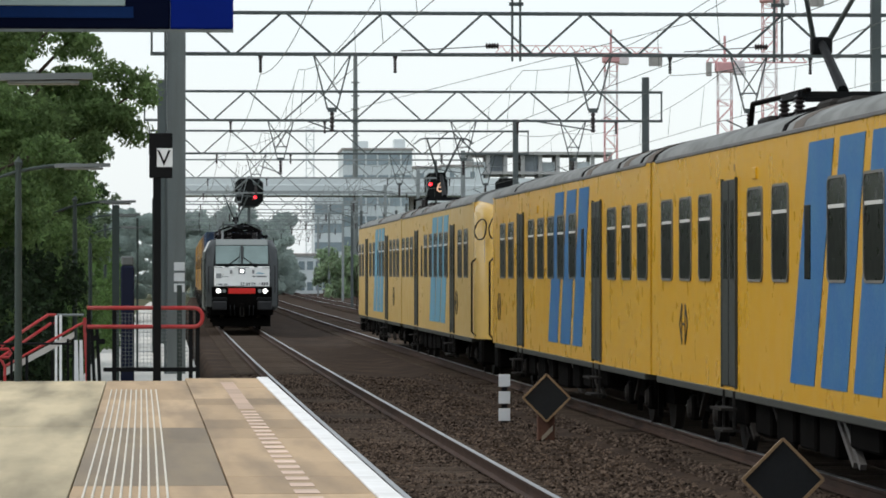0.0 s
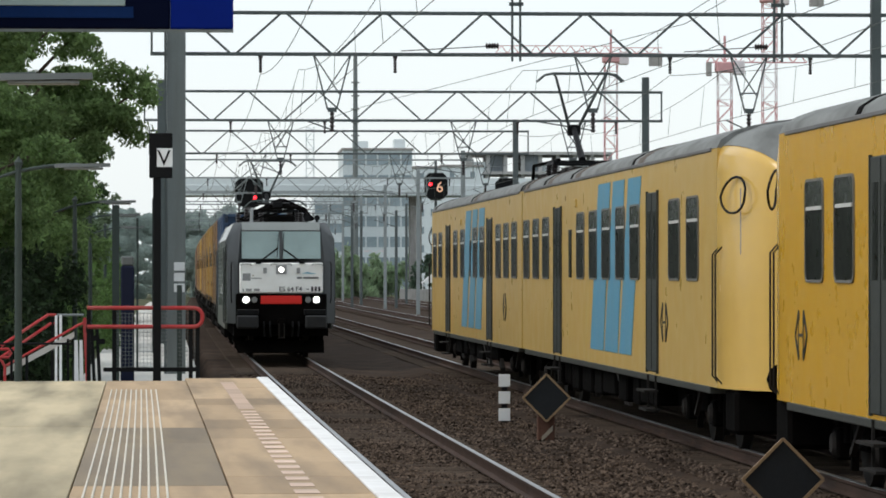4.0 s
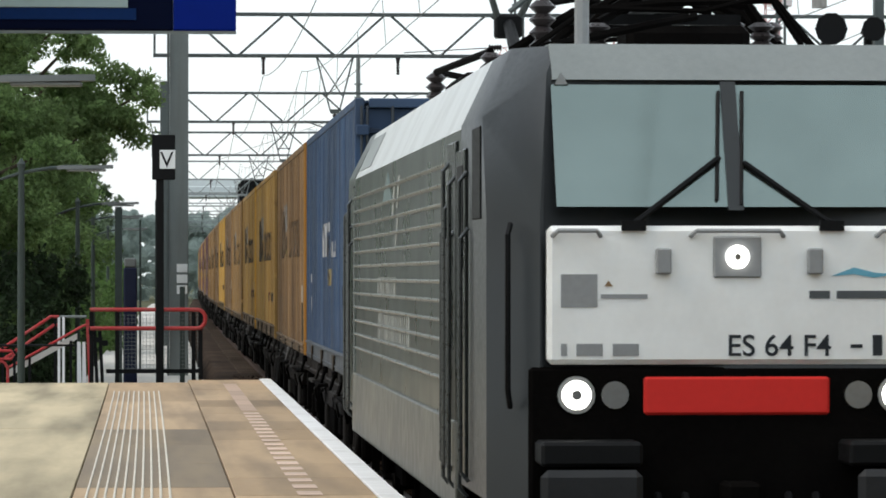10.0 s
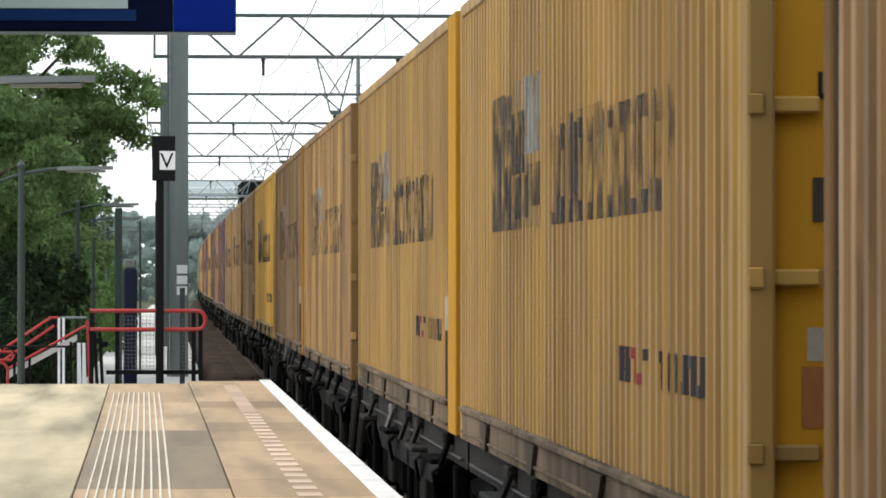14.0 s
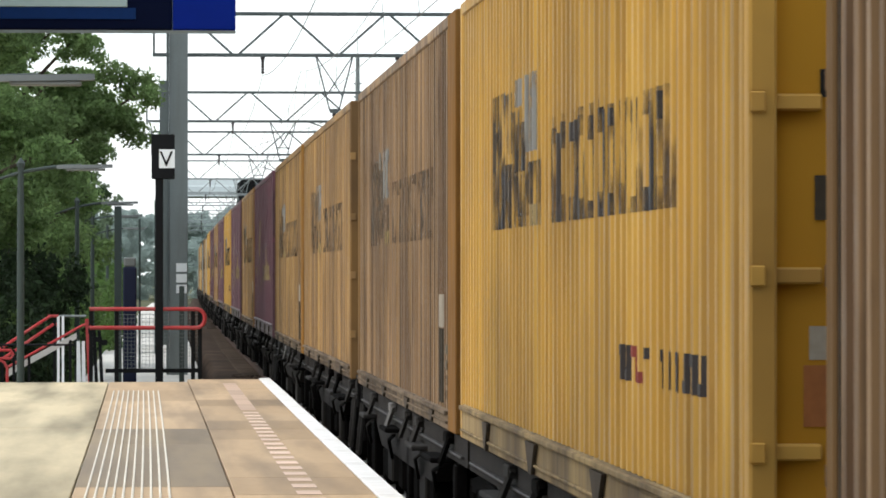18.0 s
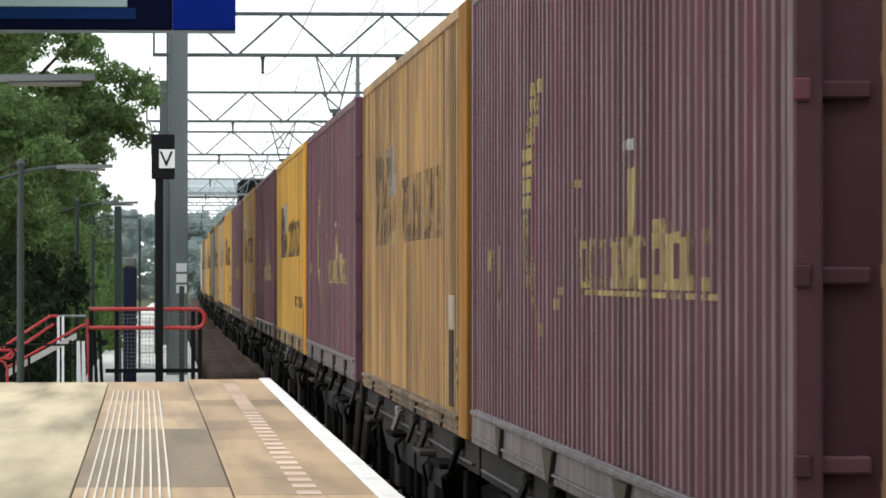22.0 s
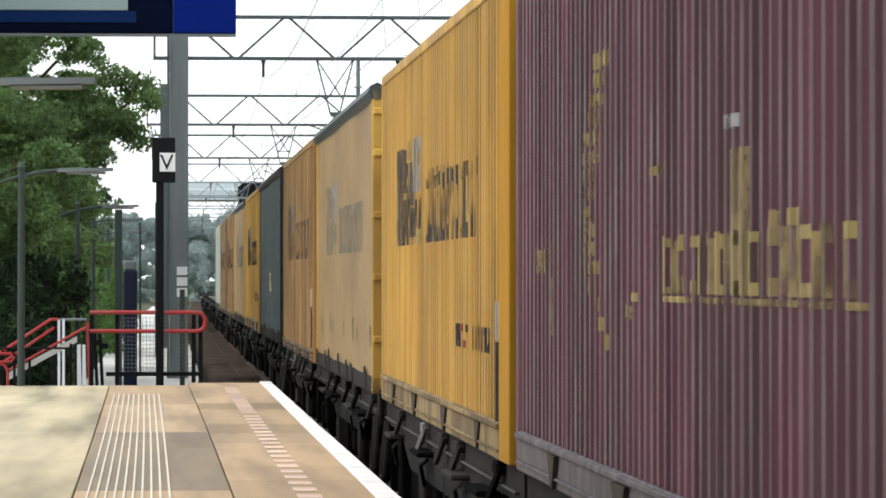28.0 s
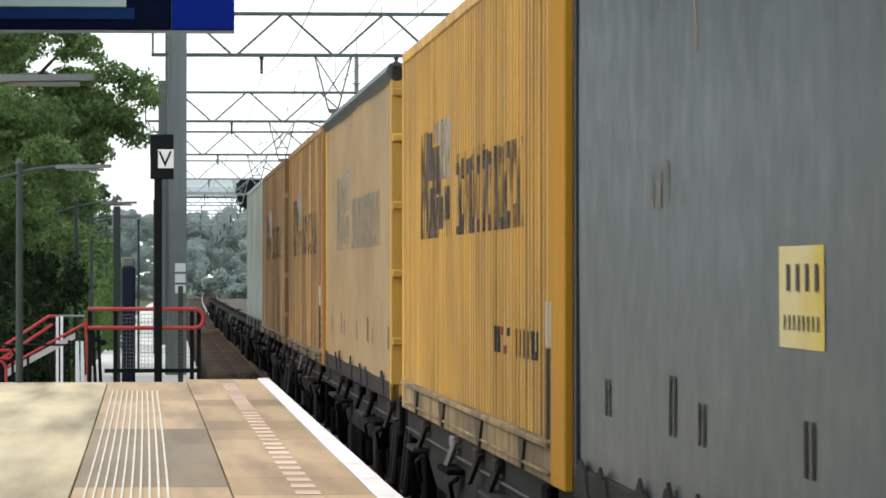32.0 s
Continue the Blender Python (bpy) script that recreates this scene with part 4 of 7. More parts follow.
for x, y in ((28.0, 412), (30.4, 408), (21.0, 440)):
    t = thing("street_lamp", "slim pale street lamp with two short arms", "lamp", on_line(x, y, -0.75), "street lamps")
    part("pole", Shape().tube([(0, 0, 0), (0, 0, 5.4)], [0.08, 0.05], 8), M_CR_WHITE, t)
    for s in (-1, 1):
        part("lamp_arm", Shape().tube([(0, 0, 5.2), (s * 0.5, 0, 5.5), (s * 1.0, 0, 5.4)], 0.04, 6), M_CR_WHITE, t)
        part("lamp_head", Shape().box(s * 0.9 - 0.28, s * 0.9 + 0.28, -0.15, 0.15, 5.32, 5.48, 0.03), M_CR_WHITE, t)
for x, y, h in ((13.4, 300, 8.3), (15.3, 330, 8.0), (16.6, 300, 7.6), (18.9, 330, 8.6), (21.4, 300, 7.4), (24.6, 340, 8.4)):
    t = thing("line_mast", "slender dark overhead line mast beside the far tracks", "mast", on_line(x, y, -0.75), "line masts")
    part("mast", Shape().box(-0.1, 0.1, -0.1, 0.1, 0, h, 0.01), M_STEEL_D, t)
    part("cantilever", Shape().tube([(0, 0, h - 1.2), (-1.6, 0, h - 0.7)], 0.03, 6), M_STEEL_D, t)

# ---- vehicles ----
M_LOCO = mat("anthracite loco paint", (0.024, 0.029, 0.031), 0.4, var=0.1, bump=0.03, spec=0.4, dirt=(0.0374, 0.0374, 0.034), dirt_amount=0.4, streak=(1, 0.5, 0.5))
M_LOCO_SIDE = mat("grey ribbed side", (0.03, 0.041, 0.034), 0.3, 0.0, var=0.03, scale=(0.3, 0.9), bump=0.0, spec=0.24, dirt=(0.045, 0.053, 0.044), dirt_amount=0.4, dscale=0.5, streak=(1, 0.6, 1.5))
M_LOCO_SKIRT = mat("dusty grey skirt paint", (0.075, 0.08, 0.068), 0.4, var=0.08, scale=(0.6, 5), bump=0.012, bscale=5, spec=0.35, dirt=(0.15, 0.145, 0.115), dirt_amount=0.6, dscale=1.0, streak=(1, 0.5, 1))
M_LOCO_ROOF = mat("pale roof sheet", (0.62, 0.64, 0.63), 0.35, 0.3, var=0.06, bump=0.02, dirt=(0.35, 0.35, 0.33), dirt_amount=0.35)
M_LOCO_CAP = mat("grey roof edge paint", (0.25, 0.275, 0.27), 0.5, 0.0, var=0.1)
# the highlights along the side ribs are put into this paler colour
M_LOCO_RIB = mat("highlight-pale rib edge", (0.15, 0.17, 0.16), 0.3, var=0.1, scale=(0.6, 4), bump=0.0, spec=0.5)
M_LOCO_RAIL = mat("worn steel grab rail", (0.05, 0.056, 0.055), 0.3, 0.3, var=0.1, bump=0, spec=0.5)
M_LOCO_GLOSS = mat("black gloss panel", (0.006, 0.009, 0.008), 0.28, var=0.15, scale=(0.6, 3), bump=0.0, spec=0.2)
M_LOCO_WHITE = mat("white front panel", (0.94, 0.955, 0.93), 0.35, var=0.03, bump=0.02, spec=0.4, dirt=(0.6, 0.58, 0.53), dirt_amount=0.2, dscale=3)
M_LOCO_RED = mat("red front panel", (0.7, 0.035, 0.028), 0.4, var=0.06, bump=0.02)
M_WSHIELD = mat("windscreen glass", (0.22, 0.28, 0.265), 0.1, 0.75, var=0.1, scale=(0.8, 3), bump=0, spec=0.5)
M_BUFFER = mat("scuffed buffer plate", (0.016, 0.017, 0.018), 0.6, var=0.4, scale=(3, 20), spec=0.3)
# near-black: the dark of the undersides is put into this grime colour
M_UNDER = mat("underframe shade and grime", (0.004, 0.0036, 0.0033), 0.95, var=0.5, scale=(2, 30), bump=0.4, spec=0.03)
M_WHEEL = mat("wheel steel", (0.02, 0.018, 0.016), 0.8, 0.2, var=0.3, spec=0.15)
M_HEADL = glow("headlight", (1.0, 1.0, 0.96), 4)
M_LENS = mat("dim lamp lens", (0.25, 0.26, 0.26), 0.15, 0.4, bump=0)
M_TEXT = mat("dark lettering", (0.03, 0.035, 0.04), 0.6, bump=0)
M_TEALF = mat("faded teal mark", (0.12, 0.17, 0.165), 0.5, var=0.3, bump=0)
M_TEXT_W = mat("worn white lettering", (0.3, 0.31, 0.285), 0.6, var=0.3, bump=0)
M_TEAL = mat("pale blue swoosh", (0.15, 0.42, 0.55), 0.6, bump=0)
M_GRIME = mat("grimy bracket steel", (0.024, 0.022, 0.02), 0.85, var=0.4, spec=0.1)
M_SOLE = mat("light-catching edge steel", (0.034, 0.031, 0.029), 0.6, 0.2, var=0.6, scale=(3, 20))
M_BRIGHT = mat("scuffed bright steel", (0.11, 0.105, 0.1), 0.6, 0.2, var=0.5, scale=(3, 20))
M_DECK = mat("rusty deck plate", (0.1, 0.08, 0.066), 0.9, var=0.6, scale=(1.5, 12), bump=0.4, spec=0.1)
M_DECKSIDE = mat("rusty black frame steel", (0.013, 0.0105, 0.009), 0.85, var=0.6, scale=(2, 18), bump=0.3, spec=0.15)
M_GREYD = mat("dark grey mark", (0.1, 0.11, 0.115), 0.6, bump=0)
M_GREYL = mat("grey logo square", (0.3, 0.31, 0.31), 0.6, bump=0)


def wheel_mesh(r, w, m=None):
    return Shape().tube([(-w / 2, 0, r), (-w / 2 + 0.02, 0, r), (w / 2, 0, r)], [r * 1.06, r, r], 20).mesh("wheel", m or M_WHEEL)


WHEEL = wheel_mesh(0.46, 0.13)
WHEEL_L = wheel_mesh(0.6, 0.13)


def bogie(parent, y, base, wheel, r, side=1.02, top=0.95, name="bogie"):
    """A two-axle bogie under a vehicle, with wheels, side frames, springs and boxes."""
    sh = Shape()
    for s in (-1, 1):
        x = s * side
        sh.prism([(y - base / 2 - 0.5, 0.62), (y - base / 2 - 0.3, 0.72), (y - 0.6, 0.72), (y - 0.35, 0.45), (y + 0.35, 0.45), (y + 0.6, 0.72), (y + base / 2 + 0.3, 0.72), (y + base / 2 + 0.5, 0.62), (y + base / 2 + 0.4, top - 0.12), (y, top - 0.02), (y - base / 2 - 0.4, top - 0.12)], x - 0.06, x + 0.06, "x")
        for d in (-1, 1):
            yy = y + d * base / 2
            sh.box(x - 0.12, x + 0.12, yy - 0.17, yy + 0.17, r - 0.17, r + 0.17, 0.03)
            for e in (-0.28, 0.28):
                sh.tube([(x, yy + e, r + 0.02), (x, yy + e, r + 0.3)], 0.07, 8)
            sh.box(x - 0.04, x + 0.04, yy - 0.62, yy - 0.55, 0.2, r + 0.3)
    sh.box(-side, side, y - 0.25, y + 0.25, 0.5, top)
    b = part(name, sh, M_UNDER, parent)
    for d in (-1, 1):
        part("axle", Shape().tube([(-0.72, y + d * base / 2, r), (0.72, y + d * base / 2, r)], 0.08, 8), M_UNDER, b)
        for s in (-1, 1):
            o = part("wheel", wheel, None, b)
            o.matrix_basis = pose(s * 0.74, y + d * base / 2, 0) @ Matrix.Diagonal((s, 1, 1, 1))
    return b


def pantograph(parent, y, z_base, z_head, raised=True, flip=1):
    """Single-arm current collector; flip turns its knee."""
    sh = Shape()
    for s in (-1, 1):
        sh.beam((s * 0.55, y - 0.7, z_base), (s * 0.55, y + 0.7, z_base), 0.07)
    for e in (-0.7, 0.7):
        sh.beam((-0.55, y + e, z_base), (0.55, y + e, z_base), 0.07)
    p = part("pantograph", sh, M_BLACK, parent, "black pantograph, raised" if raised else "black pantograph, folded")
    for s in (-1, 1):
        for e in (-0.6, 0.6):
            ins = Shape()
            insulator(ins, s * 0.55, y + e, z_base - 0.28, z_base, 0.08)
            part("insulator", ins, M_INS, p)
    knee = (0, y + 1.15 * flip, z_base + (z_head - z_base) * 0.42 if raised else z_base + 0.18)
    part("lower_arm", Shape().tube([(0, y - 0.5 * flip, z_base + 0.05), knee], [0.075, 0.055], 8).box(-0.13, 0.13, knee[1] - 0.1, knee[1] + 0.1, knee[2] - 0.16, knee[2] + 0.06, 0.02), M_BLACK, p)
    up = Shape()
    hz = z_head if raised else z_base + 0.3
    hy = y - 0.1 * flip if raised else y - 0.6 * flip
    for s in (-1, 1):
        up.tube([(0.09 * s, knee[1], knee[2]), (0.48 * s, hy, hz - 0.06)], [0.035, 0.025], 8)
    part("upper_arm", up, M_STEEL_D if raised else M_BLACK, p)
    hd = Shape()
    for e in (-0.16, 0.16):
        hd.tube([(-0.85, hy + e, hz - 0.16), (-0.7, hy + e, hz - 0.03), (-0.55, hy + e, hz), (0.55, hy + e, hz), (0.7, hy + e, hz - 0.03), (0.85, hy + e, hz - 0.16)], 0.022, 6)
    hd.beam((-0.5, hy - 0.16, hz - 0.03), (-0.5, hy + 0.16, hz - 0.03), 0.03)
    hd.beam((0.5, hy - 0.16, hz - 0.03), (0.5, hy + 0.16, hz - 0.03), 0.03)
    part("collector_head", hd, M_STEEL_D, p)
    return p


def locomotive():
    t = thing("locomotive", "dark grey electric locomotive with white front panel and lit headlights", "locomotive")
    L, W = 17.75, 1.42

    front = [(-1.14, 0, 0.95), (-1.14, 0, 2.6), (-1.06, 0.42, 3.45), (-0.98, 0.56, 3.62), (0.98, 0.56, 3.62), (1.06, 0.42, 3.45), (1.14, 0, 2.6), (1.14, 0, 0.95)]
    back = [(-W, 0.34, 0.95), (-W, 0.34, 2.6), (-W, 0.62, 3.2), (-1.22, 0.95, 3.62), (1.22, 0.95, 3.62), (W, 0.62, 3.2), (W, 0.34, 2.6), (W, 0.34, 0.95)]
    mid = [(x, 2.3, z) for x, y, z in back]
    part("front_cab", Shape().loft([front, back, mid]), M_LOCO, t, "anthracite front cab")
    tail = [[(x, L - y, z) for x, y, z in r] for r in (front, back, [(x, 1.85, z) for x, y, z in back])]
    part("rear_cab", Shape().loft(tail[::-1]), M_LOCO_SIDE, t, "grey rear cab")
    prof = [(-W, 0.95), (-W, 3.18), (W, 3.18), (W, 0.95)]
    part("body", Shape().prism(prof, 2.303, L - 1.853), M_LOCO_SIDE, t, "mid grey ribbed machine room side")
    part("roof", Shape().prism([(-W, 3.183), (-1.22, 3.62), (1.22, 3.62), (W, 3.183)], 2.303, L - 1.853), M_LOCO_ROOF, t, "pale sloped roof sheet")
    for s in (-1, 1):
        for a, b in ((L - 4.1, L - 2.0),):
            q = lambda k, o: (s * (W - 0.2 * k + o), 3.183 + 0.437 * k + o * 0.5)
            part("roof_hatch", Shape().prism([q(0.15, 0.0), q(0.15, 0.006), q(0.85, 0.006), q(0.85, 0.0)], a, b), M_LOCO_CAP, t, "grey hatch on the roof slope")
    ribm = Shape().prism([(-0.02, -0.022), (0.008, -0.012), (0.014, 0.0), (0.012, 0.005), (-0.02, 0.012)], 3.4, L - 1.88).mesh("rib", M_LOCO_RIB)
    for k in range(12):
        for s in (-1, 1):
            o = part("rib", ribm, None, t)
            o.matrix_basis = pose(s * (W + 0.014), 0, 1.58 + 0.129 * k) @ Matrix.Diagonal((s, 1, 1, 1))
    for s in (-1, 1):
        part("skirt", Shape().box(s * W - 0.03, s * W + 0.03, 2.4, L - 1.85, 0.78, 1.34, 0.01), M_LOCO_SKIRT, t, "dusty lower side panel")
        for near in (True, False):
            def along(e0, e1):
                return (e0, e1) if near else (L - 0.554 * e1, L - 0.554 * e0)

            d = part("cab_door", Shape().box(s * W - 0.02, s * W + 0.02, *along(1.75, 2.5), 1.0, 3.05, 0.01), M_LOCO_GLOSS if near else M_LOCO_SIDE, t)
            part("door_window", Shape().box(s * W - 0.026, s * W + 0.026, *along(1.88, 2.36), 2.3, 2.95, 0.004), M_BLACK, d)
            if near:
                part("side_window", Shape().box(s * W - 0.01, s * W + 0.012, *along(0.7, 1.3), 2.6, 3.15, 0.004), M_BLACK, t, "dark cab side window")
            for e, z0, z1 in ((1.58, 1.0, 2.55), (1.68, 0.9, 2.9), (2.56, 0.9, 2.9), (2.68, 1.0, 2.55), (2.95, 1.0, 2.75), (3.08, 0.9, 3.0), (3.24, 1.0, 2.6)):
                y = along(e, e)[0]
                part("grab_rail", Shape().tube([(s * (W + 0.01), y, z0), (s * (W + 0.06), y, z0 + 0.06), (s * (W + 0.06), y, z1 - 0.06), (s * (W + 0.01), y + 0.05, z1)], 0.014, 8), M_LOCO_RAIL, t, "worn grab rail")
            part("rail_post", Shape().box(s * W - 0.02, s * W + 0.03, *along(3.28, 3.36), 1.0, 3.1, 0.01), M_LOCO_RIB, t)
            part("door_surround", Shape().box(s * W - 0.02, s * W + 0.012, *along(2.52, 3.27), 1.0, 3.12, 0.01), M_LOCO_GLOSS if near else M_LOCO_SIDE, t, "panel beside the cab door")
        # worn lettering on the side
        for k in range(30):
            row = k < 12
            y = 9.3 + 0.23 * k if row else 7.5 + 0.25 * (k - 12)
            z0, z1 = (2.08, 2.25) if row else (1.68 + 0.05 * (k % 2), 1.98)
            part("side_mark", Shape().box(s * (W + 0.003) - 0.003, s * (W + 0.003) + 0.003, y, y + (0.09 if k % 4 else 0.15), z0, z1), M_TEXT_W, t)
        for a, z0, z1 in ((8.7, 2.8, 3.05), (9.3, 2.74, 3.0), (8.9, 2.5, 2.72)):
            part("side_mark", Shape().prism([(a, z1), (a + 0.22, z1), (a + 0.5, z0), (a + 0.3, z0)], s * (W + 0.003) - 0.003, s * (W + 0.003) + 0.003, "x"), M_TEXT_W, t)
        part("side_mark", Shape().prism([(9.7, 2.85), (11.2, 2.85), (10.4, 3.12)], s * (W + 0.003) - 0.003, s * (W + 0.003) + 0.003, "x"), M_TEALF, t)
    # front
    part("roof_cap", Shape().prism([(0.385, 3.41), (0.55, 3.628), (2.2, 3.65), (2.2, 3.6), (0.6, 3.58), (0.45, 3.41)], -1.03, 1.03, "x"), M_LOCO_CAP, t, "pale grey roof edge over the windscreens")
    part("black_mask", Shape().box(-1.2, 1.2, -0.012, 0.3, 0.9, 1.735, 0.02), M_UNDER, t, "black lower front")
    part("white_panel", Shape().box(-1.1, 1.1, -0.03, 0.1, 1.75, 2.55, 0.03), M_LOCO_WHITE, t, "white front panel")
    part("red_panel", Shape().box(-0.54, 0.54, -0.03, 0.05, 1.46, 1.68, 0.015), M_LOCO_RED, t, "red panel between the headlights")
    slope = lambda z: (z - 2.6) * 0.494
    for a, b in ((-1.04, -0.035), (0.035, 1.04)):
        part("windscreen", Shape().prism([(slope(2.66) - 0.015, 2.66), (slope(3.38) - 0.015, 3.38), (slope(3.38) + 0.02, 3.38), (slope(2.66) + 0.02, 2.66)], a, b, "x"), M_WSHIELD, t, "pale reflecting windscreen")
    part("screen_post", Shape().prism([(slope(2.64) - 0.03, 2.64), (slope(3.4) - 0.03, 3.4), (slope(3.4) + 0.02, 3.4), (slope(2.64) + 0.02, 2.64)], -0.045, 0.045, "x"), M_LOCO, t)
    for x0, x1, z1 in ((-0.6, -0.08, 2.95), (0.55, 0.06, 2.92)):
        w = part("wiper", Shape().tube([(x0, -0.04, 2.56), (x1, slope(z1) - 0.04, z1)], 0.018, 6).box(x0 - 0.07, x0 + 0.07, -0.06, -0.02, 2.52, 2.58), M_BLACK, t)
        part("wiper_blade", Shape().tube([(x1 - 0.03, slope(z1 - 0.25) - 0.03, z1 - 0.25), (x1 + 0.02, slope(3.34) - 0.03, 3.34)], 0.012, 5), M_BLACK, w)
    for x in (-0.93, 0.93):
        part("headlight", Shape().tube([(x, 0, 1.575), (x, -0.045, 1.575)], 0.085, 18), M_HEADL, t, "lit round headlight")
        part("headlight_lens", Shape().tube([(x, -0.045, 1.575), (x, -0.05, 1.575)], 0.03, 10), M_LENS, t)
        part("headlight_rim", Shape().tube([(x, 0, 1.575), (x, -0.03, 1.575)], 0.11, 18), M_LENS, t)
        part("tail_light", Shape().tube([(x * 0.76, 0, 1.575), (x * 0.76, -0.035, 1.575)], 0.08, 16), M_LENS, t)
    part("top_light_frame", Shape().box(-0.14, 0.14, -0.05, -0.02, 2.25, 2.49, 0.01), M_GREYL, t)
    part("top_light_lens", Shape().tube([(0, -0.065, 2.37), (0, -0.07, 2.37)], 0.02, 10), M_LENS, t)
    part("top_light", Shape().tube([(0, -0.04, 2.37), (0, -0.065, 2.37)], 0.068, 18), M_HEADL, t, "lit upper headlight")
    for x in (-0.43, 0.45):
        part("socket", Shape().box(x - 0.045, x + 0.045, -0.08, -0.03, 2.27, 2.42, 0.01), M_GREYL, t)
    for x, w in ((-0.93, 0.14), (0.0, 0.27), (0.95, 0.14)):
        part("front_grip", Shape().tube([(x - w, -0.03, 2.49), (x - w + 0.03, -0.09, 2.52), (x + w - 0.03, -0.09, 2.52), (x + w, -0.03, 2.49)], 0.014, 6), M_GREYL, t)
    for s in (-1, 1):
        part("corner_rail", Shape().tube([(s * 1.3, 0.12, 1.5), (s * 1.32, 0.06, 1.6), (s * 1.32, 0.06, 2.5), (s * 1.3, 0.12, 2.56)], 0.018, 6), M_BLACK, t)
        part("marker_light", Shape().prism([(s * 0.98 - 0.04, 3.38), (s * 0.98 + 0.04, 3.38), (s * 0.98, 3.45)], 0.36, 0.42), M_LENS, t)
        part("crash_block", Shape().box(s * 0.88 - 0.29, s * 0.88 + 0.29, -0.42, -0.005, 1.18, 1.32, 0.02), M_BLACK, t)
        part("buffer_plate", Shape().box(s * 0.9 - 0.29, s * 0.9 + 0.29, -0.62, -0.54, 0.82, 1.17, 0.04), M_BUFFER, t, "broad black buffer plate")
        part("buffer_stem", Shape().tube([(s * 0.9, -0.54, 1.0), (s * 0.9, 0.0, 1.0)], 0.13, 12), M_UNDER, t)
        for k in range(2):
            part("brake_hose", Shape().tube([(s * (0.3 + 0.16 * k), -0.02, 1.0), (s * (0.3 + 0.16 * k), -0.22, 0.85), (s * (0.28 + 0.16 * k), -0.15, 0.6)], 0.025, 6), M_BLACK, t)
    part("coupling", Shape().box(-0.1, 0.1, -0.35, 0, 0.92, 1.08, 0.02).tube([(0, -0.3, 1.0), (0, -0.36, 0.62)], 0.045, 8), M_UNDER, t)
    part("hook_link", Shape().beam((-0.07, -0.37, 0.95), (-0.07, -0.37, 0.58), 0.035).beam((0.07, -0.37, 0.95), (0.07, -0.37, 0.58), 0.035).beam((-0.09, -0.37, 0.58), (0.09, -0.37, 0.58), 0.04), M_WHEEL, t)
    part("snow_plough", Shape().prism([(0.5, 0.16), (0.4, 0.18), (0.55, 0.5), (0.65, 0.5)], -1.15, 1.15, "x"), M_UNDER, t)
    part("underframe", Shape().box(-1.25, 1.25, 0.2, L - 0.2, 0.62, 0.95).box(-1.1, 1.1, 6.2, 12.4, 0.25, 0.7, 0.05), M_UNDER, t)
    for y in (4.4, L - 4.4):
        bogie(t, y, 2.9, WHEEL_L, 0.6, 1.1, 1.0)
    # lettering and plain emblem shapes
    lettering("ES 64 F4", 0.175, M_TEXT, t, pose(-0.06, -0.034, 1.8, 90, 0, 0), "dark type lettering", bold=0.0012)
    part("number_bar", Shape().box(0.66, 0.73, -0.036, -0.031, 1.845, 1.865), M_TEXT, t)
    for k in range(3):
        part("number_bar", Shape().box(0.79 + 0.092 * k, 0.845 + 0.092 * k, -0.036, -0.031, 1.8, 1.92), M_TEXT, t)
    for x0, x1 in ((-1.02, -0.985), (-0.93, -0.78), (-0.72, -0.57)):
        part("number_bar", Shape().box(x0, x1, -0.036, -0.031, 1.8, 1.87), M_GREYL, t)
    part("emblem", Shape().box(-1.02, -0.81, -0.036, -0.031, 2.08, 2.27), M_GREYL, t, "grey square emblem")
    part("emblem", Shape().box(-0.79, -0.52, -0.036, -0.031, 2.13, 2.155), M_GREYL, t)
    part("emblem", Shape().prism([(-0.77, 2.2), (-0.72, 2.2), (-0.745, 2.235)], -0.036, -0.031), M_DIA, t)
    part("emblem", Shape().prism([(0.55, 2.26), (0.68, 2.31), (0.8, 2.28), (0.92, 2.27), (0.8, 2.25), (0.68, 2.27)], -0.036, -0.031), M_TEAL, t, "pale blue wave emblem")
    for x0, x1 in ((0.42, 0.54), (0.58, 0.98)):
        part("emblem_bar", Shape().box(x0, x1, -0.036, -0.031, 2.13, 2.175), M_GREYD, t)
    # roof gear
    pantograph(t, 14.2, 3.98, 5.62, True, 1)
    pantograph(t, 4.6, 3.98, 5.6, False, -1)
    gear = [(-0.8, 0.0, 6.2, 7.6, 3.62, 3.9), (0.3, 0.9, 7.4, 9.2, 3.62, 3.88), (-0.85, 0.85, 9.9, 11.8, 3.62, 3.92), (-0.35, 0.45, 2.5, 3.1, 3.62, 3.86)]
    for b in gear:
        part("roof_box", Shape().box(*b, 0.05), M_UNDER, t, "black roof equipment box")
    for x, y, h in ((-0.85, 2.9, 0.42), (-0.45, 3.3, 0.3), (0.4, 5.9, 0.45), (0.85, 5.9, 0.45), (0.7, 7.0, 0.4), (-0.7, 8.8, 0.4), (0.1, 8.9, 0.4), (0.85, 9.7, 0.4), (-0.9, 12.2, 0.4), (0.62, 3.2, 0.3), (0.8, 4.0, 0.35)):
        sh = Shape()
        insulator(sh, x, y, 3.62, 3.62 + h, 0.09)
        part("roof_insulator", sh, M_INS, t)
    rr = random.Random(3)
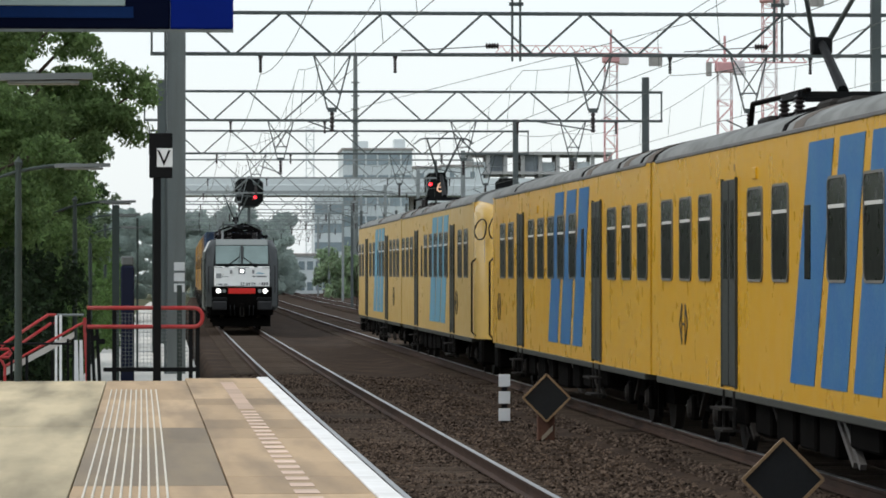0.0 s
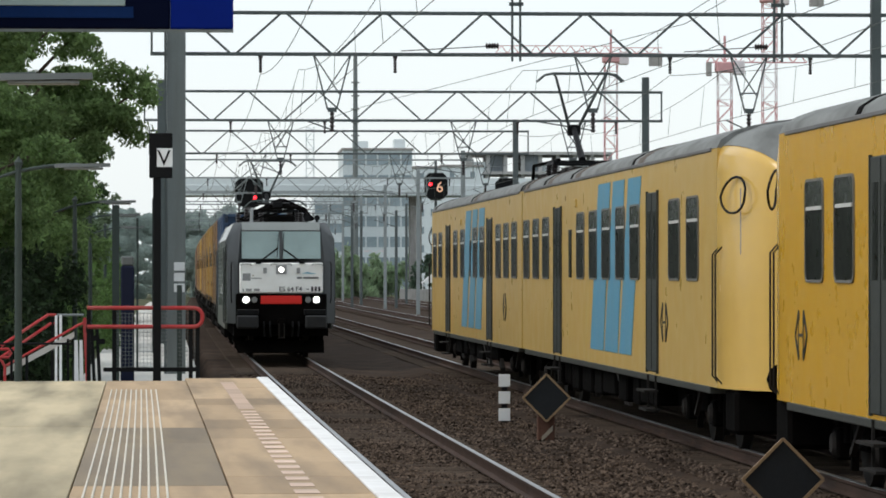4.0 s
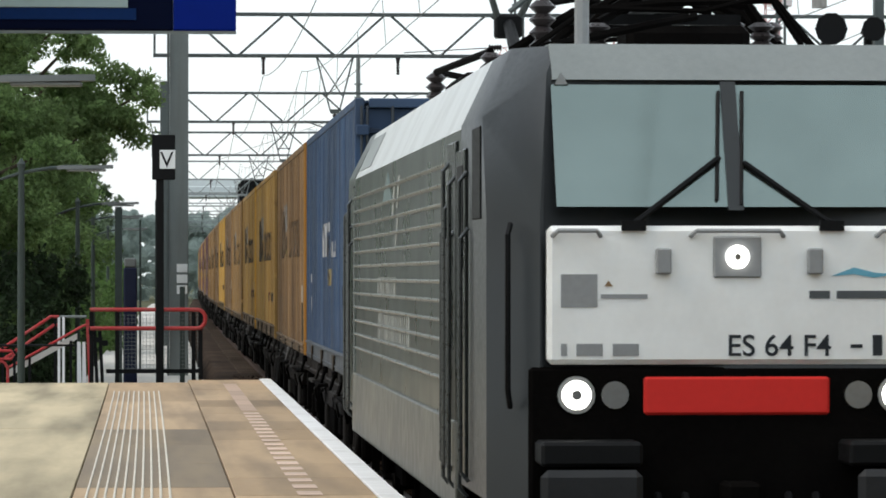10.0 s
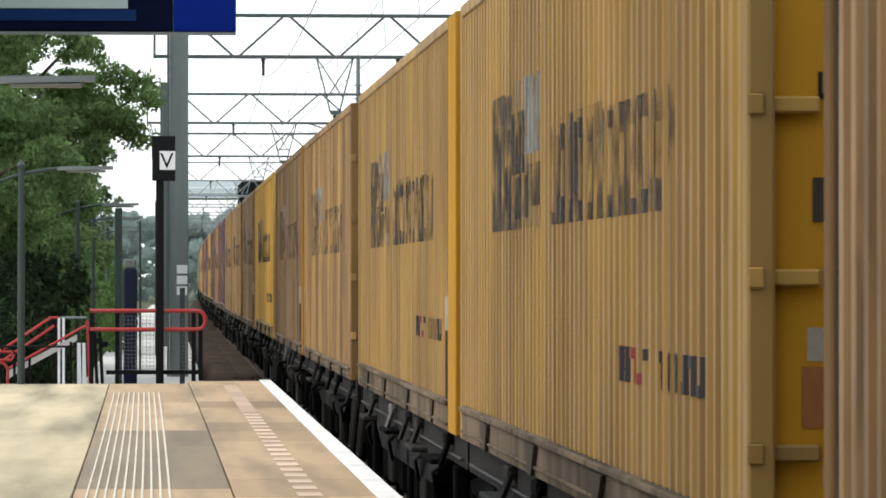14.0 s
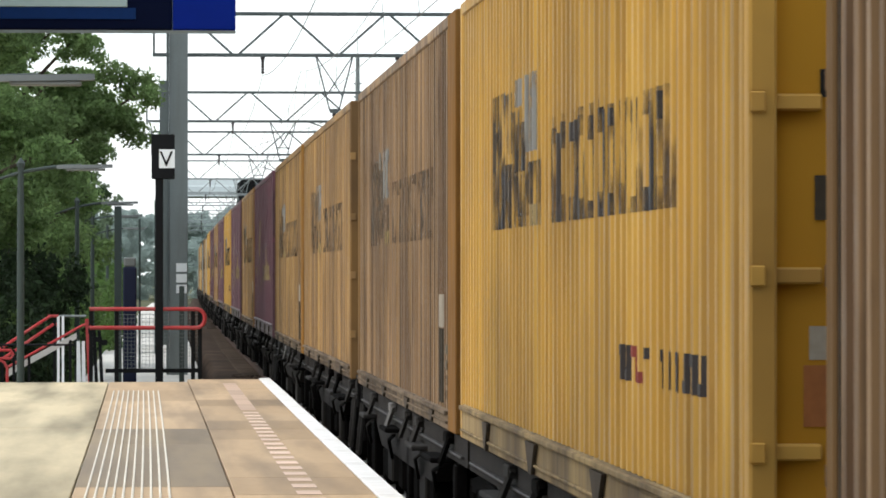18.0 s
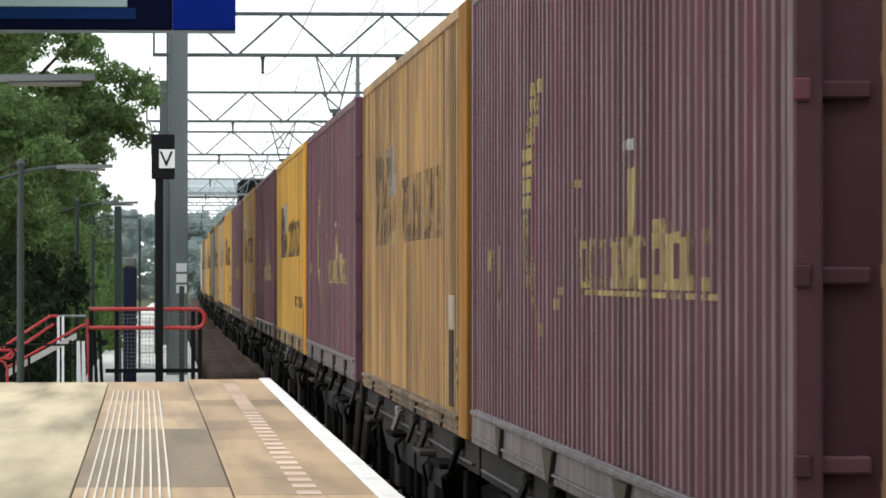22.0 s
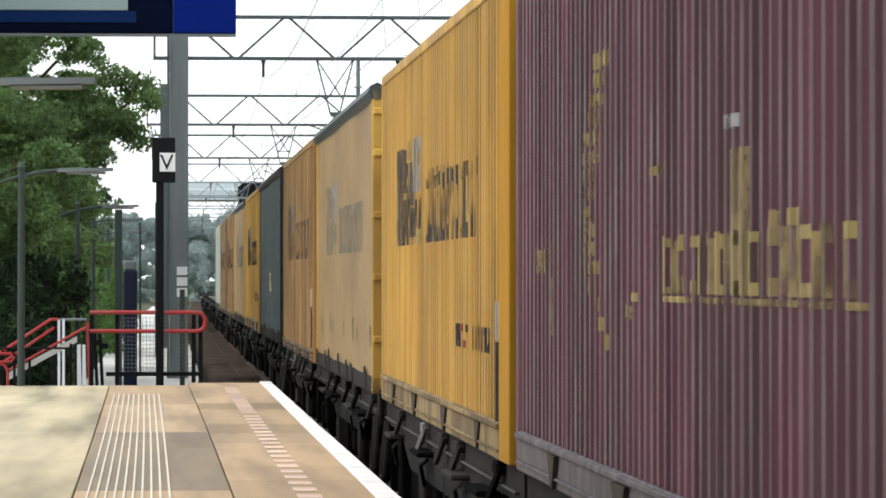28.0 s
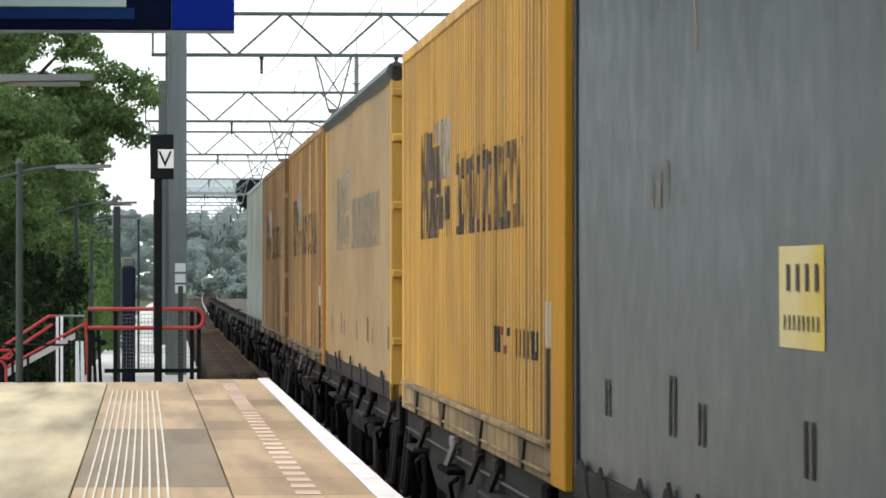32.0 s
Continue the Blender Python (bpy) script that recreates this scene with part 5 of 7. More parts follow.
    for k in range(14):
        y = 2.6 + 0.42 * k
        a, b = rr.uniform(-1.05, -0.6), rr.uniform(0.55, 1.05)
        top = 4.28 - 0.012 * (k - 5) ** 2 + rr.uniform(-0.06, 0.05)
        m = rr.uniform(-0.1, 0.35)
        part("roof_busbar", Shape().tube([(a, y, 3.72), (a * 0.6, y + 0.1, 3.98), (m, y + rr.uniform(-0.3, 0.3), top), (b * 0.7, y, 4.06), (b, y + 0.2, 3.75)], rr.uniform(0.018, 0.045), 6), M_UNDER, t)
    for pts in ([(-0.85, 2.9, 4.02), (-0.4, 5.0, 4.2), (0.4, 5.9, 4.06)], [(0.85, 5.9, 4.05), (0.7, 7.0, 4.03), (0.1, 8.9, 4.03)], [(-0.7, 8.8, 4.03), (-0.9, 12.2, 4.03), (-0.3, 13.5, 4.0)], [(-0.45, 3.3, 3.92), (0.2, 4.4, 4.3), (0.85, 5.9, 4.05)], [(-0.95, 1.9, 3.68), (-0.2, 2.2, 3.85), (0.1, 2.6, 3.92)]):
        part("roof_busbar", Shape().tube(pts, 0.03, 6), M_UNDER, t)
    for x, r in ((0.72, 0.1), (0.98, 0.075)):
        part("horn", Shape().tube([(x, 1.3, 3.75), (x, 1.0, 3.75)], [r * 0.4, r], 10).tube([(x, 1.2, 3.62), (x, 1.2, 3.75)], 0.03, 6), M_BLACK, t)
    part("aerial", Shape().tube([(-0.75, 1.4, 3.62), (-0.75, 1.4, 3.98)], 0.045, 8), M_GREYL, t)
    return t


loco = locomotive()

# ---- electric multiple unit ----
M_YEL = mat("yellow coach paint", (0.6, 0.325, 0.014), 0.3, var=0.03, scale=(0.25, 2), bump=0.01, bscale=2, spec=0.2, dirt=(0.52, 0.3, 0.04), dirt_amount=0.35, dscale=0.35, streak=(1, 0.5, 1))
M_YEL_F = mat("faded yellow coach paint", (0.56, 0.365, 0.095), 0.32, var=0.04, scale=(0.2, 2), bump=0.01, bscale=2, spec=0.2, dirt=(0.45, 0.32, 0.11), dirt_amount=0.35, dscale=0.35, streak=(1, 0.5, 1))
M_NOSE = mat("glossy yellow cab paint", (0.62, 0.36, 0.03), 0.22, var=0.05, scale=(0.4, 3), bump=0.03, bscale=2, spec=0.35, coat=0.12)
M_NOSE_F = mat("glossy faded cab paint", (0.66, 0.42, 0.1), 0.22, var=0.06, scale=(0.4, 3), bump=0.03, bscale=2, spec=0.35, coat=0.12)
M_COACHBLUE_F = mat("faded blue coach stripe", (0.09, 0.29, 0.42), 0.45, var=0.06, bump=0.015, dirt=(0.14, 0.28, 0.34), dirt_amount=0.4, spec=0.25)
M_COACHBLUE = mat("blue coach stripe", (0.015, 0.12, 0.31), 0.45, var=0.06, bump=0.015, dirt=(0.06, 0.19, 0.3), dirt_amount=0.4, spec=0.25)
M_COACHROOF = mat("grey coach roof", (0.2176, 0.2278, 0.221), 0.75, var=0.15, scale=(0.6, 9), bump=0.1, dirt=(0.0612, 0.0612, 0.0578), dirt_amount=0.6, streak=(1.5, 0.5, 1))
M_DOORPOST = mat("dark door post", (0.05, 0.052, 0.046), 0.6, var=0.15, spec=0.1)
M_RUSTBAND = mat("brown roof sheet", (0.12, 0.1, 0.085), 0.85, var=0.3, scale=(2, 14))
M_COACHDOOR = mat("grey brown coach door", (0.048, 0.053, 0.048), 0.5, var=0.15, bump=0.05, spec=0.06)
M_COACHGLASS = mat("coach window glass", (0.009, 0.011, 0.009), 0.3, var=0.5, scale=(0.6, 3), bump=0, spec=0.025)
M_ALU = mat("window aluminium", (0.17, 0.165, 0.15), 0.5, 0.3, var=0.1, bump=0.03)
M_SILL = mat("grey sole bar", (0.16, 0.16, 0.16), 0.7, var=0.2, bump=0.1)
M_HOPPER = mat("hopper window glass", (0.022, 0.025, 0.022), 0.25, var=0.6, scale=(0.8, 4), bump=0, spec=0.15)
M_BARALU = mat("pale window bar", (0.6, 0.6, 0.57), 0.5, 0.3, var=0.1, bump=0.03)
CW, CH = 1.41, 3.82


def coach_shapes():
    """Rounded frame, lower pane, hopper pane and bar of a side window."""
    def outline(a, z0, z1, r):
        pts = []
        for cy, cz, q in ((a - r, z1 - r, 0), (-a + r, z1 - r, 1), (-a + r, z0 + r, 2), (a - r, z0 + r, 3)):
            pts += [(cy + r * math.cos((q + k / 3) * math.pi / 2), cz + r * math.sin((q + k / 3) * math.pi / 2)) for k in range(4)]
        return pts

    fr = Shape()
    o, i = outline(0.6, 2.17, 3.27, 0.12), outline(0.57, 2.2, 3.24, 0.1)
    n = len(o)
    for x in (-0.016, 0.016):
        fr.v += [(x, y, z) for y, z in o] + [(x, y, z) for y, z in i]
    for k in range(n):
        l = (k + 1) % n
        fr.f += [(k, l, n + l, n + k), (2 * n + k, 2 * n + l, 3 * n + l, 3 * n + k), (k, l, 2 * n + l, 2 * n + k), (n + k, n + l, 3 * n + l, 3 * n + k)]
    return (fr.mesh("window_frame", M_ALU), Shape().prism(outline(0.571, 2.199, 2.945, 0.09), -0.006, 0.006, "x").mesh("pane", M_COACHGLASS),
            Shape().prism(outline(0.571, 2.965, 3.241, 0.09), -0.010, 0.010, "x").mesh("hopper_pane", M_HOPPER), Shape().box(-0.016, 0.016, -0.5, 0.5, 2.935, 2.975).mesh("window_bar", M_BARALU))


COACH = coach_shapes()


def coach(CLEN, windows, narrow, doors, stripes, cab_front, cab_rear, panto, bands, paint, blue, crest_at):
    """A coach CLEN metres long; its rear end at y = 0, its front at y = -CLEN. Places are metres from the rear end."""
    t = thing("train_coach", "yellow electric train coach with slanted blue stripes and grey roof", "train coach", group="yellow train coaches")
    arc = [(CW * math.cos(a), CH + 0.38 * math.sin(a)) for a in [math.pi * k / 12 for k in range(13)]]

    def section(y, k=1.0, dz=0.0):
        return [(x * k, y, z) for x, z in [(-CW, 0.85), (CW, 0.85), (CW, 2.0), (CW, CH), (-CW, CH), (-CW, 2.0)]]

    part("body", Shape().loft([section(0.0), section(-CLEN)]), paint, t)
    part("roof", Shape().loft([[(x, y, z + 0.003) for x, z in arc] for y in (0, -CLEN)]), M_COACHROOF, t, "weathered grey roof")
    part("sole_bar", Shape().box(-CW - 0.01, CW + 0.01, -CLEN + 0.6, -0.6, 0.76, 0.852, 0.01), M_DOORPOST, t)
    part("gutter", Shape().box(-CW - 0.02, -CW + 0.02, -CLEN + 0.5, -0.5, CH - 0.03, CH + 0.02, 0.008), M_SILL, t)
    for s in bands:
        band = Shape().loft([[(x * 1.006, y, CH + (z - CH) * 1.02 + 0.006) for x, z in arc] for y in (-s, -s - 0.28)])
        part("roof_band", band, M_UNDER, t, "dark roof joint band")
    for side in (-1, 1):
        x = side * (CW + 0.004)
        for s in windows:
            w = part("window", COACH[0], None, t)
            w.matrix_basis = pose(x, -s, 0)
            for me, nm in ((COACH[1], "pane"), (COACH[2], "hopper_pane"), (COACH[3], "window_bar")):
                part(nm, me, None, w)
        for s in narrow:
            w = part("narrow_window", Shape().box(-0.012, 0.012, -0.2, 0.2, 2.2, 3.0, 0.01), M_COACHGLASS, t)
            w.matrix_basis = pose(x, -s, 0)
        for s in doors:
            d = part("door", Shape().box(-0.02, 0.02, -0.6, 0.6, 0.9, 3.4, 0.012), M_COACHDOOR, t, "grey brown double door")
            d.matrix_basis = pose(x, -s, 0)
            part("door_gap", Shape().box(-0.026, 0.026, -0.012, 0.012, 0.92, 3.38), M_BLACK, d)
            for e in (-0.3, 0.3):
                part("door_pane", Shape().box(-0.025, 0.025, e - 0.15, e + 0.15, 2.2, 3.15, 0.004), M_COACHGLASS, d)
            for e in (-0.61, 0.61):
                part("door_post", Shape().box(-0.03, 0.03, e - 0.02, e + 0.02, 0.88, 3.42), M_DOORPOST, d)
            part("footstep", Shape().box(side * 0.08 - 0.1, side * 0.08 + 0.1, -0.5, 0.5, 0.62, 0.65).box(side * 0.05 - 0.1, side * 0.05 + 0.1, -0.45, 0.45, 0.36, 0.39).box(-0.03, 0.0, -0.47, -0.43, 0.36, 0.85).box(-0.03, 0.0, 0.43, 0.47, 0.36, 0.85), M_GRIME, d)
        for (a, b), (c, e) in stripes:
            part("stripe", Shape().prism([(-a, 3.66), (-b, 3.66), (-e, 1.07), (-c, 1.07)], x - 0.004, x + 0.003, "x"), blue, t, "blue slanted stripe")
        c0 = -crest_at
        crest = part("crest", Shape().prism([(c0, 1.85), (c0 - 0.2, 1.7), (c0 - 0.2, 1.48), (c0, 1.33), (c0 + 0.2, 1.48), (c0 + 0.2, 1.7)], x - 0.003, x + 0.001, "x"), paint, t, "small black emblem")
        for a, b, c, e in ((-0.4, 1.6, -0.16, 1.86), (-0.4, 1.6, -0.16, 1.34), (0.4, 1.6, 0.16, 1.86), (0.4, 1.6, 0.16, 1.34), (-0.16, 1.36, -0.16, 1.84), (0.16, 1.36, 0.16, 1.84), (-0.16, 1.6, 0.16, 1.6)):
            part("emblem_bar", Shape().beam((x + side * 0.003, c0 + a, b), (x + side * 0.003, c0 + c, e), 0.012, 0.035), M_TEXT, crest)
        part("small_mark", Shape().box(x - 0.004, x + 0.004, -8.32, -8.24, 3.5, 3.58), M_DIA, t)
        part("side_vent", Shape().box(x - 0.02, x + 0.02, -10.15, -9.85, 3.36, 3.5, 0.01), paint, t)
    for end, y, d in ((cab_front, -CLEN, -1), (cab_rear, 0.0, 1)):
        if end:
            nose, cap = [], []
            for step in range(15):
                q = step / 14
                o, k, dz = 1.75 * math.sin(q * math.pi / 2), 1 - 0.45 * (1 - math.cos(q * math.pi / 2)) ** 0.8, 0.42 * q ** 2.2
                rim = [(-CW, 0.85), (CW, 0.85), (CW, 2.0), (CW, CH - 0.3 - dz), (CW * 0.985, CH - 0.1 - dz), (CW * 0.95, CH + 0.02 - dz)]
                top = [(CW * 0.95, CH + 0.026 - dz), (CW * 0.82, CH + 0.17 - dz), (CW * 0.6, CH + 0.28 - dz), (CW * 0.3, CH + 0.35 - dz), (0, CH + 0.37 - dz)]
                nose.append([(x * k, y + d * o, z) for x, z in rim + [(-x, z) for x, z in rim[:1:-1]]])
                cap.append([(x * k, y + d * o, z) for x, z in top + [(-x, z) for x, z in top[-2::-1]]])
            part("cab_nose", Shape().loft(nose), M_NOSE if paint is M_YEL else M_NOSE_F, t, "rounded glossy yellow cab end", smooth=70)
            part("nose_roof", Shape().loft(cap), M_COACHROOF, t, "grey roof over the cab", smooth=70)
            part("cab_skirt", Shape().box(-CW + 0.1, CW - 0.1, min(y, y + d * 0.9), max(y, y + d * 0.9), 0.3, 0.85, 0.05), M_UNDER, t)
            for s in (-1, 1):
                part("corner_window", Shape().prism([(s * 1.26, y + d * 0.98), (s * 1.0, y + d * 1.38), (s * 0.98, y + d * 1.36), (s * 1.24, y + d * 0.96)], 2.5, 3.3, "z"), M_LENS, t, "pale reflecting corner window")
            for s in (-1, 1):
                part("cab_window", Shape().box(s * 0.5 - 0.32, s * 0.5 + 0.32, y + d * 1.42 - 0.05, y + d * 1.42 + 0.06, 2.45, 3.1, 0.03), M_COACHGLASS, t)
                for e in (0.02, 0.28):
                    part("grab_rail", Shape().tube([(s * 1.38, y + d * e, 0.9), (s * 1.47, y + d * e, 1.0), (s * 1.47, y + d * e, 2.5), (s * 1.38, y + d * e, 2.6)], 0.013, 6), M_GRIME, t)
                part("mirror_loop", Shape().tube([(s * (1.35 - 0.1 * math.sin(a) - 0.05 * max(0, math.cos(a))), y + d * (0.95 + 0.34 * math.sin(a)), 3.2 + 0.24 * math.cos(a) * (1.0 if math.cos(a) > 0 else 0.85)) for a in [math.pi * k / 8 for k in range(17)]], 0.016, 6), M_BLACK, t)
            part("coupler", Shape().box(-0.2, 0.2, min(y, y + d * 2.2), max(y, y + d * 2.2), 0.8, 1.1, 0.03), M_UNDER, t)
            for s in (-1, 1):
                part("buffer", Shape().tube([(s * 0.87, y, 1.0), (s * 0.87, y + d * 1.8, 1.0), (s * 0.87, y + d * 1.86, 1.0)], [0.09, 0.09, 0.2], 10), M_UNDER, t)
        else:
            part("gangway", Shape().box(-0.6, 0.6, min(y, y + d * 0.04), max(y, y + d * 0.04), 1.0, 3.2), M_BLACK, t)
    r = random.Random(int(sum(windows) * 10))
    y = -7.0
    while y > -CLEN + 7:
        w = r.uniform(0.7, 1.8)
        for s in (-1, 1):
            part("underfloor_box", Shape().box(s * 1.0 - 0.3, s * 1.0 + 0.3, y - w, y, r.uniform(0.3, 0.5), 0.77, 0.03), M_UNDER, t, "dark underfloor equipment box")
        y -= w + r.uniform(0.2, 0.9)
    # added solid block that stands in for the dark under the floor
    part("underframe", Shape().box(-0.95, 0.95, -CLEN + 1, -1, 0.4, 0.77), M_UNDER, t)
    for y in (-7.6, -10.5, -15.0, -18.2):
        for e in (0, 0.4):
            part("brace", Shape().beam((-1.25, y - e, 0.75), (-1.2, y - e - 0.7, 0.3), 0.07), M_BRIGHT if y == -15.0 else M_GRIME, t)
    for yb in (-3.6, -CLEN + 3.6):
        b = bogie(t, yb, 2.6, WHEEL, 0.46, 1.05, 0.86)
        for e in (-1.3, 1.3):
            part("axle_box_cap", Shape().tube([(-1.17, yb + e, 0.46), (-1.21, yb + e, 0.46)], [0.13, 0.1], 12), M_GRIME, b, "grey axle box cap")
        part("damper", Shape().beam((-1.18, yb - 0.5, 0.75), (-1.18, yb + 0.1, 0.4), 0.06), M_GRIME, b)
    for s in bands[1:]:
        part("roof_patch", Shape().loft([[(x * 1.003, y, CH + (z - CH) * 1.01 + 0.005) for x, z in arc] for y in (-s - 0.75, -s - 1.5)]), M_RUSTBAND, t, "brown weathered roof sheet")
    if panto:
        pantograph(t, -panto, CH + 0.62, 6.2, True, 1)
        for a, b, c in ((3.2, 2.2, 0.25), (-1.6, -2.6, 0.22), (4.6, 3.6, 0.2)):
            part("roof_box", Shape().box(-0.6, 0.6, -panto - max(a, b), -panto - min(a, b), CH + 0.3, CH + 0.34 + c * 0.5, 0.04), M_GRIME, t)
        part("roof_walk", Shape().box(-0.5, 0.5, -panto - 2.4, -panto + 2.6, CH + 0.4, CH + 0.44), M_UNDER, t)
        part("roof_pipe", Shape().tube([(-0.7, -panto + 2.5, CH + 0.3), (-0.7, -panto + 2.3, CH + 0.62), (-0.5, -panto + 1.0, CH + 0.66), (-0.5, -panto - 1.0, CH + 0.66)], 0.035, 6), M_UNDER, t)
    return t


A_STRIPES = [((11.69, 13.24), (10.27, 11.87)), ((13.68, 15.06), (12.33, 13.94)), ((15.48, 17.04), (14.29, 15.98))]
B_STRIPES = [((13.55, 15.25), (12.34, 14.27)), ((15.65, 17.2), (14.45, 16.25)), ((17.67, 19.3), (16.48, 18.04))]
C_STRIPES = [((13.45, 15.0), (12.1, 13.8)), ((15.5, 17.1), (14.3, 16.0)), ((17.55, 19.1), (16.4, 17.9))]
D_STRIPES = [((14.0, 15.6), (12.65, 14.3)), ((16.0, 17.5), (14.75, 16.4)), ((17.95, 19.5), (16.8, 18.4))]
coaches = [
    (coach(25.95, [1.2, 3.2, 8.35, 10.6, 14.4, 16.3, 20.55, 22.45, 24.35], [12.95], [5.98, 18.38], A_STRIPES, False, True, 22.9, [1.0, 13.0, 25.6], M_YEL_F, M_COACHBLUE_F, 22.1), 0.0),
    (coach(27.3, [0.9, 2.84, 4.76, 10.8, 12.78, 14.68, 16.63, 18.51, 23.1, 25.0], [9.1], [7.0, 20.7], B_STRIPES, True, False, 0, [0.1, 4.2, 9.0, 18.0], M_YEL_F, M_COACHBLUE_F, 22.0), 25.98),
    (coach(27.3, [2.5, 4.4, 8.8, 10.7, 12.65, 14.45, 16.45, 22.4, 24.4, 26.4], [18.1], [6.6, 20.3], C_STRIPES, False, True, 0, [5.0, 17.7, 23.0, 26.0], M_YEL, M_COACHBLUE, 1.6), 58.3),
    (coach(26.0, [1.75, 3.7, 5.65, 10.0, 11.95, 15.8, 18.0, 23.0, 24.8], [13.9], [7.9, 20.4], D_STRIPES, True, False, 7.2, [0.1, 12.0, 21.0], M_YEL, M_COACHBLUE, 3.5), 85.7)]

# ---- container train ----
def tone(name, c, dirt, amount, fresh=None, rough=0.56, spec=0.24, flake=0.0, dark=0.5, runs=0.0):
    """Weathered sheet paint: upright streaks at two widths, broad stains, bits of fresh paint; flake wears it off in streaks; runs: thin dark rust runs."""
    m = bpy.data.materials.new(name)
    m.use_nodes = True
    N, L = m.node_tree.nodes, m.node_tree.links
    b = N["Principled BSDF"]
    tc, oi = N.new("ShaderNodeTexCoord"), N.new("ShaderNodeObjectInfo")
    mul = N.new("ShaderNodeMath")
    mul.operation = "MULTIPLY"
    mul.inputs[1].default_value = 71.0
    L.new(oi.outputs["Random"], mul.inputs[0])
    off = N.new("ShaderNodeVectorMath")
    off.operation = "ADD"
    L.new(tc.outputs["Object"], off.inputs[0])
    L.new(mul.outputs[0], off.inputs[1])

    def streaks(sy, sz, detail, lo, hi, a, z):
        mp, t, mr = N.new("ShaderNodeMapping"), N.new("ShaderNodeTexNoise"), N.new("ShaderNodeMapRange")
        mp.inputs["Scale"].default_value = (0.3, sy, sz)
        L.new(off.outputs[0], mp.inputs["Vector"])
        L.new(mp.outputs["Vector"], t.inputs["Vector"])
        t.inputs["Scale"].default_value, t.inputs["Detail"].default_value = 1.0, detail
        for i, w in enumerate((lo, hi, a, z)):
            mr.inputs[i + 1].default_value = w
        L.new(t.outputs["Fac"], mr.inputs[0])
        return mr.outputs[0]

    def blend(fac, col, other):
        mx = N.new("ShaderNodeMix")
        mx.data_type = "RGBA"
        L.new(fac, mx.inputs[0])
        if isinstance(col, tuple):
            mx.inputs[6].default_value = (*col, 1)
        else:
            L.new(col, mx.inputs[6])
        mx.inputs[7].default_value = (*other, 1)
        return mx.outputs[2]

    col = blend(streaks(0.55, 0.5, 5, 0.4, 0.64, 0.0, amount), c, dirt)
    col = blend(streaks(2.6, 0.16, 4, 0.46, 0.7, 0.0, amount), col, dirt)
    if fresh:
        col = blend(streaks(0.8, 0.3, 3, 0.56, 0.68, 0.0, 0.75), col, fresh)
    if runs:
        rust = (dirt[0] * 0.34, dirt[1] * 0.28, dirt[2] * 0.26)
        col = blend(streaks(16.0, 0.05, 1, 0.6, 0.68, 0.0, runs * 0.6), col, rust)
        col = blend(streaks(6.0, 0.9, 4, 0.6, 0.7, 0.0, runs * 0.5), col, rust)
        col = blend(streaks(24.0, 0.08, 1, 0.6, 0.68, 0.0, 0.35), col, tuple(min(0.7, w * 1.5 + 0.008) for w in c))
    hsv = N.new("ShaderNodeHueSaturation")
    L.new(col, hsv.inputs["Color"])
    wide_v, fine_v, both = streaks(1.1, 0.12, 3, 0.3, 0.7, 1.0 - dark * 0.3, 1.0 + dark * 0.3), streaks(12.0, 0.15, 3, 0.3, 0.7, 1.0 - dark * 0.45, 1.0 + dark * 0.45), N.new("ShaderNodeMath")
    both.operation = "MULTIPLY"
    L.new(wide_v, both.inputs[0])
    L.new(fine_v, both.inputs[1])
    L.new(both.outputs[0], hsv.inputs["Value"])
    L.new(hsv.outputs["Color"], b.inputs["Base Color"])
    L.new(streaks(6.0, 2.0, 5, 0.3, 0.7, rough - 0.12, rough + 0.12), b.inputs["Roughness"])
    b.inputs["Specular IOR Level"].default_value = spec
    if flake:
        L.new(streaks(6.5, 2.2, 7, 0.5 - 0.09 + flake * 0.2 - 0.1, 0.5 + 0.09 + flake * 0.2 - 0.1, 0.0, 0.85), b.inputs["Alpha"])
    bp = N.new("ShaderNodeBump")
    bp.inputs["Strength"].default_value, bp.inputs["Distance"].default_value = 0.15, 0.01
    L.new(streaks(14.0, 5.0, 4, 0.0, 1.0, 0.0, 1.0), bp.inputs["Height"])
    L.new(bp.outputs["Normal"], b.inputs["Normal"])
    return m


C_YEL = tone("yellow container paint", (0.5016, 0.2815, 0.04992), (0.285, 0.1656, 0.048), 0.6, (0.5928, 0.3588, 0.0768), dark=0.32, runs=0.5)
C_OCHRE = tone("ochre yellow container paint", (0.3468, 0.2042, 0.0568), (0.2137, 0.127, 0.044), 0.65, (0.4085, 0.2438, 0.056), dark=0.3, runs=0.42)
C_TAN = tone("faded tan container paint", (0.33, 0.192, 0.07), (0.145, 0.085, 0.041), 0.82, (0.4, 0.235, 0.065), dark=0.85, runs=0.8)
C_BROWN = tone("brown weathered container paint", (0.25, 0.15, 0.07), (0.12, 0.07, 0.036), 0.85, (0.29, 0.17, 0.064), dark=0.95, runs=0.95)
C_ORANGE = tone("orange post paint", (0.27, 0.125, 0.022), (0.16, 0.08, 0.026), 0.75, rough=0.75, spec=0.06, dark=0.15)
C_DOORB = tone("brown door end paint", (0.2, 0.112, 0.042), (0.1, 0.06, 0.03), 0.8, rough=0.75, spec=0.1, dark=0.3)
C_AMBER = tone("amber post paint", (0.5, 0.25, 0.022), (0.33, 0.17, 0.026), 0.5, rough=0.75, spec=0.06, dark=0.15)
C_BLUE = tone("blue container paint", (0.034, 0.07, 0.142), (0.0375, 0.04836, 0.0624), 0.5, (0.036, 0.075, 0.15), dark=0.6, runs=0.8)
